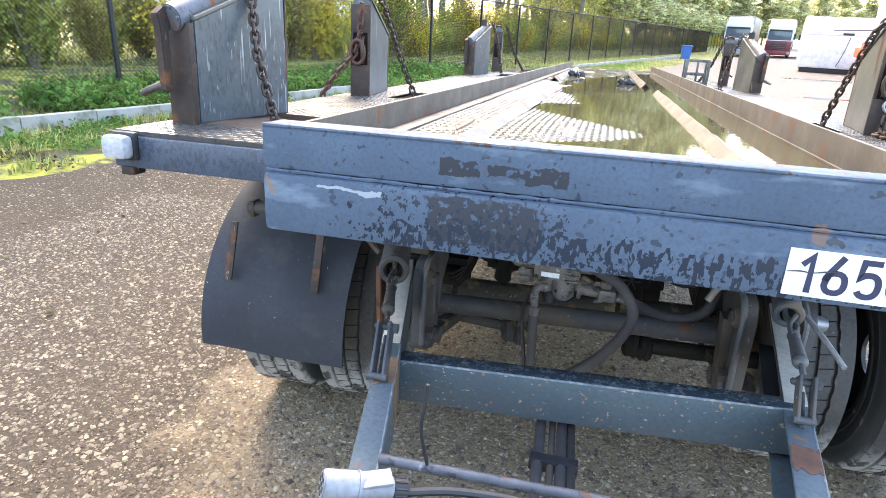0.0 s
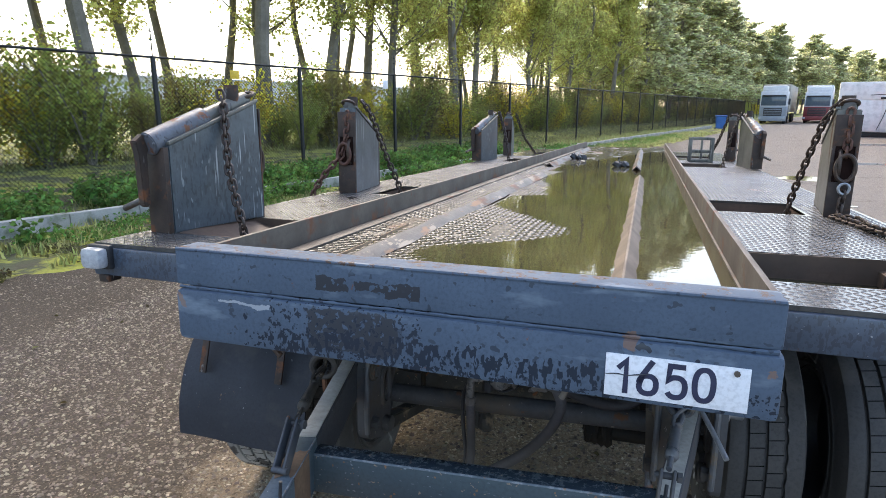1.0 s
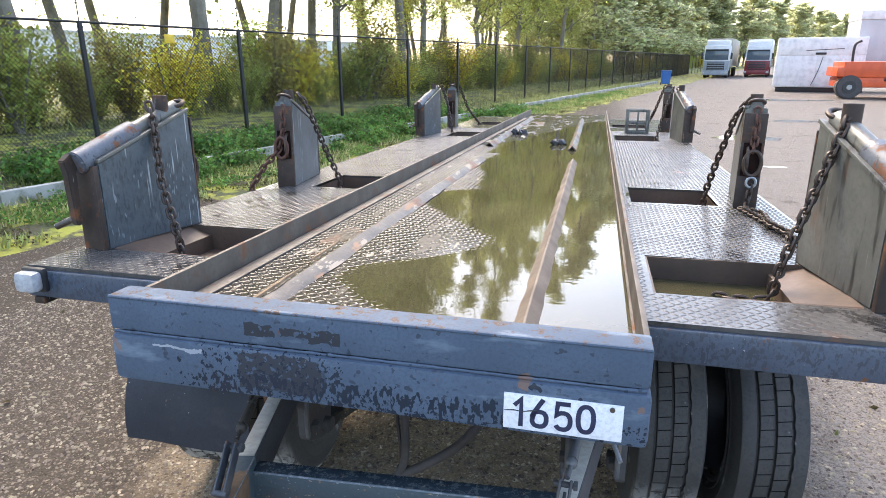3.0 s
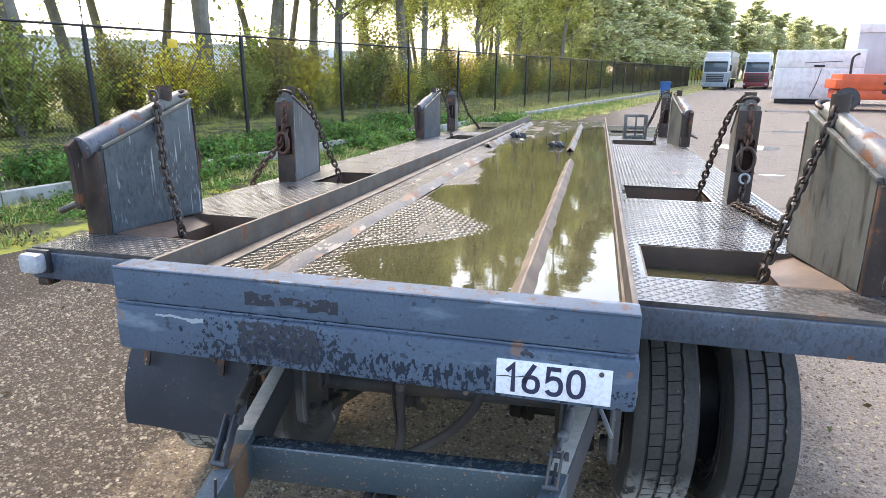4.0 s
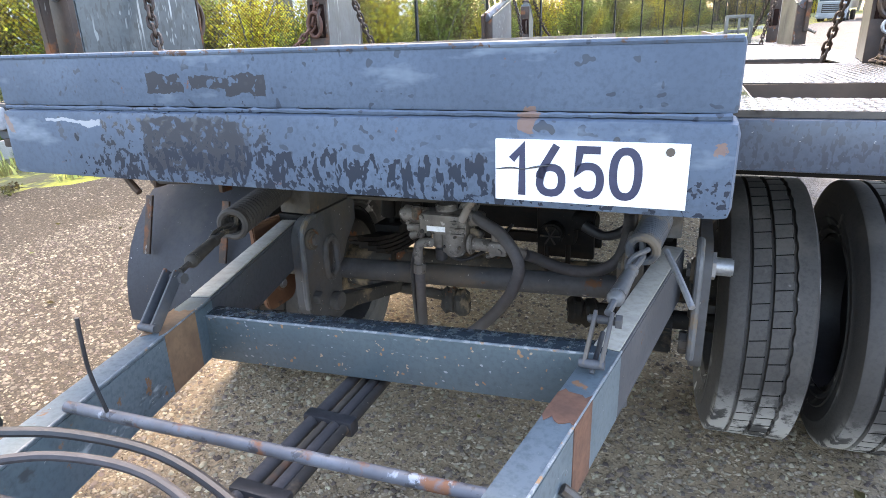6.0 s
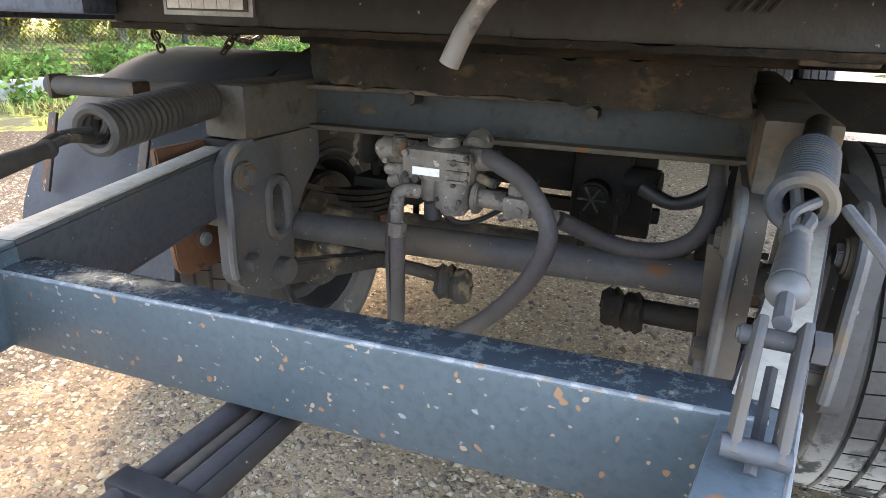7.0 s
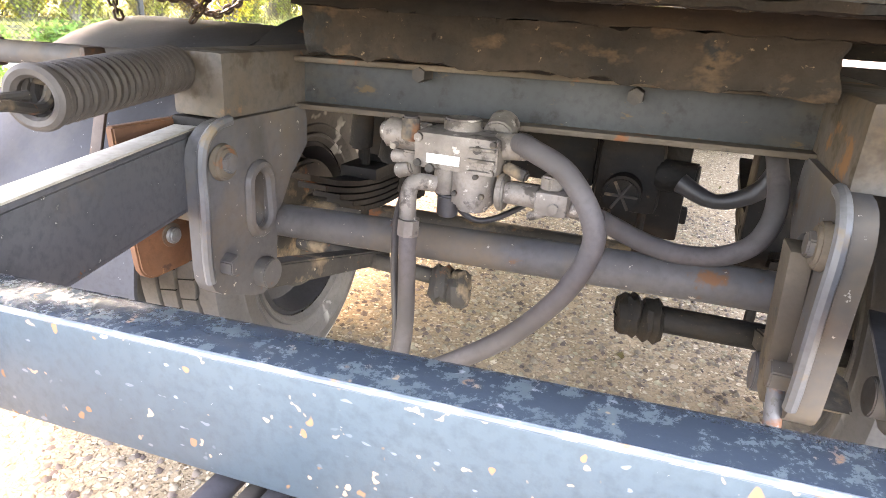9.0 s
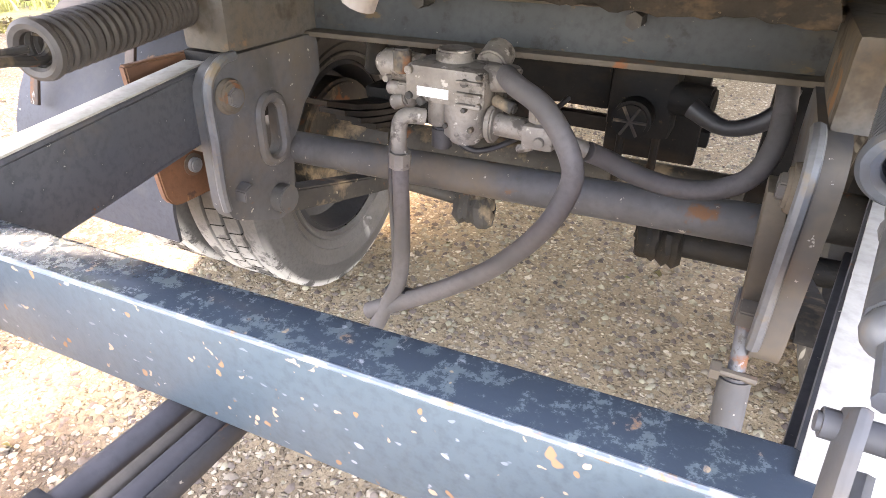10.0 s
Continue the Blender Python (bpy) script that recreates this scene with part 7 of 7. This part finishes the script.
# ---------------------------------------------------------------- cables and plugs at the drawbar
PLUGM = mat("grey_plug_metal", (0.26, 0.27, 0.29), (0.19, 0.2, 0.215), 30, 120, (0.4, 0.55), 0.1, 0.1, 0.001)
BLUECAP = mat("blue_hose_band", (0.02, 0.12, 0.36), (0.03, 0.15, 0.4), 30, 120, (0.4, 0.6), 0, 0.05)
for dy, dz, k in ((0.0, 0.0, 0), (-0.055, -0.03, 1)):
    plug = thing("electric_plug", "grey metal trailer plug hanging at the drawbar", "plug", "trailer plugs")
    ON_TRAILER.append(plug)
    a, b = Vector((-0.222, -0.413 + dy, 0.951 + dz)), Vector((-0.145, -0.37 + dy, 0.93 + dz))
    d = (b - a).normalized()
    for nm, f0, f1, rr_, mt in (("shell", 0.0, 0.5, 0.0185, PLUGM), ("collar", 0.46, 0.54, 0.0195, PLUGM), ("body", 0.5, 1.0, 0.0165, PLUGM), ("gland", 0.97, 1.2, 0.0145, BLACK)):
        bm = B()
        rod(bm, a.lerp(b, f0), a.lerp(b, f1), rr_, rr_ if nm != "body" else 0.0145, seg=18, bevel=0.002)
        part(nm, bm, mt, plug)
    q = d.to_track_quat("Z", "Y").to_matrix()
    for c in range(7):
        o = Vector((0, 0, 0)) if c == 6 else Vector((0.0105 * math.cos(c * math.pi / 3), 0.0105 * math.sin(c * math.pi / 3), 0))
        bm = B()
        rod(bm, a + q @ o - d * 0.001, a + q @ o + d * 0.004, 0.0034, seg=10)
        part("contact_hole", bm, BLACK, plug)
    for c in range(10):
        o = q @ Vector((0.0145 * math.cos(c * math.pi / 5), 0.0145 * math.sin(c * math.pi / 5), 0))
        bm = B()
        rod(bm, a.lerp(b, 1.0) + o, a.lerp(b, 1.17) + o, 0.0018, seg=6)
        part("grip_rib", bm, BLACK, plug)
    bm = B()
    box(bm, (-0.012, -0.02, -0.003), (0.012, 0.02, 0.003), 0.003, Matrix.Translation(a.lerp(b, 0.78) + Vector((0, -0.004, 0.016))) @ pose(0, 0, 0, 0, 15, -60))
    part("lid_clip", bm, PLUGM, plug)
hose("electric_cable", [(-0.13, -0.365, 0.925), (-0.06, -0.33, 0.915), (0.05, -0.31, 0.9), (0.17, -0.33, 0.88), (0.28, -0.38, 0.865), (0.36, -0.43, 0.862), (0.37, -0.6, 0.86)], 0.006, BLACK, "thin black electric cable", "cable", 8)
hose("electric_cable", [(-0.13, -0.41, 0.912), (-0.05, -0.36, 0.91), (0.06, -0.34, 0.9), (0.18, -0.37, 0.885), (0.27, -0.42, 0.87), (0.33, -0.5, 0.865)], 0.0055, DUSTRUBBER, "thin grey electric cable", "cable", 8)
hose("supply_hose", [(-0.19, -0.486, 0.907), (-0.12, -0.46, 0.913), (-0.05, -0.442, 0.914), (0.1, -0.435, 0.908), (0.24, -0.48, 0.89), (0.33, -0.58, 0.87), (0.3, -0.75, 0.86), (0.2, -0.95, 0.86)], 0.014, BLACKHOSE, "thick wet black supply hose", "hose")
hose("supply_hose", [(-0.17, -0.51, 0.885), (-0.11, -0.49, 0.888), (-0.04, -0.472, 0.89), (0.12, -0.475, 0.89), (0.24, -0.53, 0.875), (0.3, -0.65, 0.865), (0.26, -0.85, 0.86)], 0.014, BLACKHOSE, "thick wet black supply hose", "hose")
for p, d in (((-0.19, -0.486, 0.907), (-0.051, -0.015, -0.004)), ((-0.17, -0.51, 0.885), (-0.052, -0.012, -0.004))):
    p, d = Vector(p), Vector(d)
    cup = thing("hose_coupling", "worn grey air coupling with a blue band on a hose end", "coupling", "air couplings")
    ON_TRAILER.append(cup)
    bm = B()
    rod(bm, p + d * 0.1, p - d * 0.22, 0.0165, seg=16, bevel=0.002)
    part("blue_band", bm, BLUECAP, cup, "blue plastic band")
    bm = B()
    rod(bm, p + d * 0.1, p + d * 0.6, 0.012, seg=14, bevel=0.002)
    part("neck", bm, VALVE, cup)
    bm = B()
    box(bm, (-0.017, -0.012, 0), (0.017, 0.012, 0.03), 0.004, Matrix.Translation(p + d * 0.55) @ d.to_track_quat("Z", "Y").to_matrix().to_4x4())
    part("head", bm, PLUGM, cup)
hose("cable_tie", [(-0.139, -0.225, 0.86), (-0.15, -0.228, 0.92), (-0.145, -0.232, 0.97), (-0.142, -0.233, 1.002)], 0.0028, BLACK, "long upright black cable tie on the rod", "cable tie", 6)
bm = B()
tube(bm, [(0.45, -0.1, 0.8), (0.475, -0.1, 0.78), (0.5, -0.13, 0.755), (0.52, -0.16, 0.74)], 0.008, 8)
ob = part("rope_cleat", bm, STRIPM, trailer, "bare bent cleat on the drawbar arm")

# ================================================================ the yard beyond
WHITEPAINT = mat("white_truck_paint", (0.72, 0.73, 0.74), (0.62, 0.63, 0.64), 2, 30, (0.3, 0.5), 0, 0.05, 0.003)
DIRTYWHITE = mat("dirty_white_panel", (0.8, 0.8, 0.79), (0.74, 0.74, 0.73), 0.6, 3, (0.45, 0.7), 0, 0.03, 0.005)
REDPAINT = mat("dark_red_paint", (0.2, 0.02, 0.025), (0.14, 0.015, 0.02), 2, 30, (0.3, 0.5), 0, 0.05)
ORANGEPAINT = mat("orange_red_paint", (0.72, 0.11, 0.03), (0.55, 0.08, 0.025), 2, 30, (0.35, 0.55), 0, 0.06)
LILAC = mat("pale_grey_panel", (0.56, 0.55, 0.56), (0.48, 0.47, 0.48), 1.5, 20, (0.5, 0.7), 0, 0.06)
TARP = mat("beige_tarpaulin", (0.4, 0.38, 0.32), (0.32, 0.3, 0.26), 1.5, 20, (0.6, 0.8), 0, 0.1)
DARKGLASS = mat("dark_cab_glass", (0.07, 0.1, 0.13), (0.09, 0.12, 0.15), 3, 30, (0.06, 0.12), 0, 0.0)
BLUEBIN = mat("blue_bin_plastic", (0.02, 0.13, 0.42), (0.018, 0.1, 0.34), 3, 40, (0.45, 0.6), 0, 0.05)


def lorry(x, y, yaw, upper, lower, box_mat, label):
    root = thing("lorry", label, "lorry", "parked lorries")
    root.matrix_basis = Matrix.Translation((x, y, 0)) @ pose(0, 0, 0, 0, 0, yaw)
    def p(name, parts, mt, parent=root, bev=0.06):
        bm = B()
        for lo, hi in parts:
            box(bm, lo, hi, bev)
        return part(name, bm, mt, parent)
    cab = p("cab", [((-1.24, 0, 1.75), (1.24, 2.1, 3.3))], upper)
    p("cab_base", [((-1.24, -0.05, 0.75), (1.24, 2.1, 1.78))], lower, cab)
    p("bumper", [((-1.24, -0.12, 0.3), (1.24, 0.5, 0.78))], lower, cab)
    p("windscreen", [((-1.14, -0.03, 1.85), (1.14, 0.05, 2.78))], DARKGLASS, cab, 0.03)
    p("grille", [((-0.85, -0.075, 0.82), (0.85, -0.03, 1.6))], BLACK, cab, 0.02)
    for k in range(4):
        p("grille_bar", [((-0.8, -0.1, 0.9 + k * 0.18), (0.8, -0.07, 0.95 + k * 0.18))], lower, cab, 0.01)
    for s in (-1, 1):
        p("headlamp", [((s * 1.12 - 0.16, -0.16, 0.45), (s * 1.12 + 0.1, -0.1, 0.65))], LENS, cab, 0.02)
        p("mirror", [((s * 1.42 - 0.1, 0.1, 1.95), (s * 1.42 + 0.1, 0.22, 2.55))], BLACK, cab, 0.03)
    p("roof_deflector", [((-1.15, 0.35, 3.25), (1.15, 2.05, 3.85))], upper, cab, 0.15)
    p("sun_visor", [((-1.1, -0.12, 2.78), (1.1, 0.03, 2.92))], BLACK, cab, 0.02)
    p("cargo_box", [((-1.27, 2.5, 1.15), (1.27, 15.5, 4.05))], box_mat, root, 0.04)
    p("chassis", [((-0.5, 1.0, 0.7), (0.5, 15.3, 1.1))], BLACK, root, 0.03)
    for yy in (1.3, 4.6, 11.0, 12.3, 13.6):
        for s in (-1, 1):
            bm = B()
            rod(bm, (s * 1.2, yy, 0.5), (s * 0.9, yy, 0.5), 0.5, seg=24, bevel=0.05)
            part("wheel", bm, RUBBER, root)


lorry(12.2, 71.5, -13.9, WHITEPAINT, mat("grey_blue_paint", (0.3, 0.33, 0.37), (0.24, 0.27, 0.3), 2, 30, (0.3, 0.5), 0, 0.05), TARP, "white lorry with grey lower cab and a beige trailer")
lorry(17.2, 76.0, -13.9, WHITEPAINT, REDPAINT, WHITEPAINT, "white and dark red lorry with a box trailer")
lorry(21.6, 80.0, -13.9, WHITEPAINT, WHITEPAINT, WHITEPAINT, "plain white lorry with a box trailer")

cont = thing("site_container", "dirty white steel site container with a dented front", "container")
cont.matrix_basis = Matrix.Translation((10.6, 41.0, 0)) @ pose(0, 0, 0, 0, 0, -13)
bm = B()
box(bm, (0, 0.02, 0.28), (4.5, 2.4, 3.08), 0.03)
body = part("body", bm, DIRTYWHITE, cont)
for x0, x1, z0, z1 in ((0.03, 4.47, 2.1, 3.02), (0.03, 2.1, 0.33, 2.05), (2.16, 4.47, 0.33, 2.05)):
    bm = B()
    box(bm, (x0, -0.02, z0), (x1, 0.03, z1), 0.015)
    part("panel", bm, DIRTYWHITE, body)
for pts in (((2.0, -0.03, 0.4), (2.25, -0.03, 1.2), (2.4, -0.03, 2.0)), ((1.5, -0.03, 2.35), (2.4, -0.03, 2.4), (3.4, -0.03, 2.45)), ((3.0, -0.03, 1.0), (3.5, -0.03, 1.05), (3.6, -0.03, 0.85))):
    bm = B()
    tube(bm, pts, 0.018, 5)
    part("scrape", bm, BLACK, body)
bm = B()
box(bm, (2.0, -0.06, 2.12), (2.55, -0.02, 2.24), 0.02)
part("latch", bm, BLACK, body)
bm = B()
box(bm, (0.2, 0.2, 0.0), (4.3, 2.2, 0.28), 0.02)
part("skid", bm, BLACK, cont)

crane = thing("yard_tractor", "orange-red heavy yard vehicle with a big grey wheel", "vehicle")
crane.matrix_basis = Matrix.Translation((11.6, 33.6, 0)) @ pose(0, 0, 0, 0, 0, -6)
for name, parts, mt in (("chassis", [((0.2, 0.0, 0.55), (8.5, 2.4, 1.0))], ORANGEPAINT), ("deck", [((0.25, 0, 1.0), (8.5, 2.4, 1.75))], ORANGEPAINT),
                        ("fender", [((0.0, 0.0, 1.05), (0.4, 2.4, 1.5))], ORANGEPAINT), ("cabin", [((2.6, 0.1, 1.75), (5.5, 2.3, 3.3))], ORANGEPAINT),
                        ("step", [((2.0, -0.06, 0.85), (3.4, 0.02, 1.02))], BLACK), ("step", [((2.0, -0.06, 1.25), (3.4, 0.02, 1.38))], BLACK),
                        ("cabin_window", [((2.8, 0.05, 2.2), (5.3, 0.12, 3.1))], DARKGLASS)):
    bm = B()
    for lo, hi in parts:
        box(bm, lo, hi, 0.06)
    part(name, bm, mt, crane)
for x in (0.6, 5.2, 6.6):
    bm = B()
    rod(bm, (x, -0.08, 0.56), (x, 0.45, 0.56), 0.56, seg=30, bevel=0.07)
    w = part("wheel", bm, DUSTRUBBER, crane)
    bm = B()
    rod(bm, (x, -0.11, 0.56), (x, -0.05, 0.56), 0.3, seg=24, bevel=0.02)
    part("rim", bm, BLACK, w)
    bm = B()
    rod(bm, (x, -0.14, 0.56), (x, -0.09, 0.56), 0.12, seg=16, bevel=0.02)
    part("hub", bm, GALV, w)
bm = B()
tube(bm, [(0.6, 0.2, 1.75), (0.6, 0.2, 2.5), (0.85, 0.2, 2.7)], 0.06, 8)
part("exhaust", bm, BLACK, crane)

van = thing("cargo_body", "pale grey cargo body with a white roof edge", "cargo body")
van.matrix_basis = Matrix.Translation((14.6, 40.5, 0)) @ pose(0, 0, 0, 0, 0, -4)
bm = B()
box(bm, (0, 0, 0.9), (9, 2.5, 4.0), 0.03)
part("body", bm, LILAC, van)
bm = B()
box(bm, (-0.05, -0.05, 4.0), (9.05, 2.55, 4.5), 0.05)
part("roof", bm, DIRTYWHITE, van)
for x in (0.4, 4.2, 8.5):
    bm = B()
    box(bm, (x, 0.1, 0), (x + 0.3, 2.4, 0.9), 0.02)
    part("leg", bm, BLACK, van)

wbin = thing("wheelie_bin", "blue plastic wheelie bin with a closed lid", "bin")
wbin.matrix_basis = Matrix.Translation((5.4, 51, 0))
bm = B()
prism(bm, [(-0.3, 0.08), (0.3, 0.08), (0.36, 0.98), (-0.36, 0.98)], -0.3, 0.3, "y", 0.03)
part("body", bm, BLUEBIN, wbin)
bm = B()
box(bm, (-0.39, -0.36, 0.98), (0.39, 0.36, 1.07), 0.03)
part("lid", bm, BLUEBIN, wbin)
for s in (-1, 1):
    bm = B()
    rod(bm, (s * 0.3, 0.26, 0.1), (s * 0.36, 0.26, 0.1), 0.1, seg=16)
    part("wheel", bm, BLACK, wbin)

hall = thing("warehouse", "long pale grey warehouse with a low roof behind the trees", "warehouse")
hall.matrix_basis = Matrix.Translation(yard(-20, -75, 0)) @ pose(0, 0, 0, 0, 0, -13.9)
bm = B()
box(bm, (-30, -30, 0), (0, 130, 5.6))
part("wall", bm, mat("pale_cladding", (0.8, 0.81, 0.83), (0.74, 0.75, 0.77), 0.3, 6, (0.5, 0.7), 0, 0.1), hall)
bm = B()
prism(bm, [(-30.4, 5.6), (0.4, 5.6), (0.4, 5.9), (-15, 7.6), (-30.4, 5.9)], -30.4, 130.4, "y")
part("roof", bm, mat("pale_roof", (0.6, 0.62, 0.65), (0.52, 0.54, 0.57), 0.3, 6, (0.4, 0.6), 0, 0.1), hall)
board = thing("sign_board", "small plain yellow board fixed to the fence", "sign")
board.matrix_basis = Matrix.Translation(yard(-5.3, 0.04, 2.24)) @ pose(0, 0, 0, 0, 0, -13.9)
bm = B()
box(bm, (-0.004, -0.11, -0.08), (0.004, 0.11, 0.08), 0.001)
part("panel", bm, mat("yellow_board", (0.75, 0.5, 0.03), (0.65, 0.42, 0.03), 6, 40, (0.4, 0.5), 0, 0.03), board)
board = thing("sign_board", "small plain white board fixed to the fence", "sign")
board.matrix_basis = Matrix.Translation(yard(-0.45, 0.04, 2.2)) @ pose(0, 0, 0, 0, 0, -13.9)
bm = B()
box(bm, (-0.004, -0.1, -0.11), (0.004, 0.1, 0.11), 0.001)
part("panel", bm, WHITE, board)

# puddles and loose stones
for k, (x, y, rx, ry) in enumerate(((3.0, 6.5, 0.28, 0.16), (4.1, 15.5, 0.8, 0.5), (9.5, 32.0, 1.6, 0.7), (3.6, 11.0, 0.22, 0.1), (6.5, 20.5, 0.7, 0.35))):
    bm = B()
    vsl = [bm.verts.new((x + rx * (1 + 0.35 * noise.noise((math.cos(a) * 1.4, math.sin(a) * 1.4, k))) * math.cos(a), y + ry * (1 + 0.35 * noise.noise((math.cos(a) * 1.4, math.sin(a) * 1.4, k + 9))) * math.sin(a), 0.005)) for a in (2 * math.pi * i / 40 for i in range(40))]
    bm.faces.new(vsl)
    ob = part("puddle", bm, WATER, None)
    tagged(ob, "shallow rain puddle on the asphalt yard", "puddle", kind="structure")

STONE = mat("loose_stones", (0.26, 0.21, 0.155), (0.1, 0.08, 0.058), 20, 90, (0.8, 0.95), 0, 0.2, island=0.6)
vs, fs = [], []
r = random.Random(77)
for i in range(98000):
    x, y = (r.uniform(-3.8, 1.6) if r.random() < 0.8 else r.uniform(1.6, 3.2), r.uniform(-1.3, 3.6)) if i < 80000 else (r.uniform(-5, 2), r.uniform(3, 10))
    s = 0.0035 + 0.0115 * r.random() ** 2.8
    a = r.uniform(0, 3.14)
    k = len(vs)
    pts = ((1, 0, 0.1), (0.3, 0.8, 0.15), (-0.7, 0.6, 0.1), (-0.9, -0.4, 0.12), (0.2, -0.9, 0.1), (0.1, 0.05, 0.85))
    for u, v, w in pts:
        u, v, w = u * s * r.uniform(0.7, 1.3), v * s * r.uniform(0.6, 1.2), w * s * r.uniform(0.7, 1.2) - 0.0008
        vs.append((x + u * math.cos(a) - v * math.sin(a), y + u * math.sin(a) + v * math.cos(a), w))
    fs += [(k + q, k + (q + 1) % 5, k + 5) for q in range(5)]
tagged(raw("loose_gravel", vs, fs, STONE, None, True), "loose pale stones scattered over the asphalt", "gravel", kind="stuff")

for ob in ON_TRAILER:
    ob.matrix_basis = TILT @ ob.matrix_basis
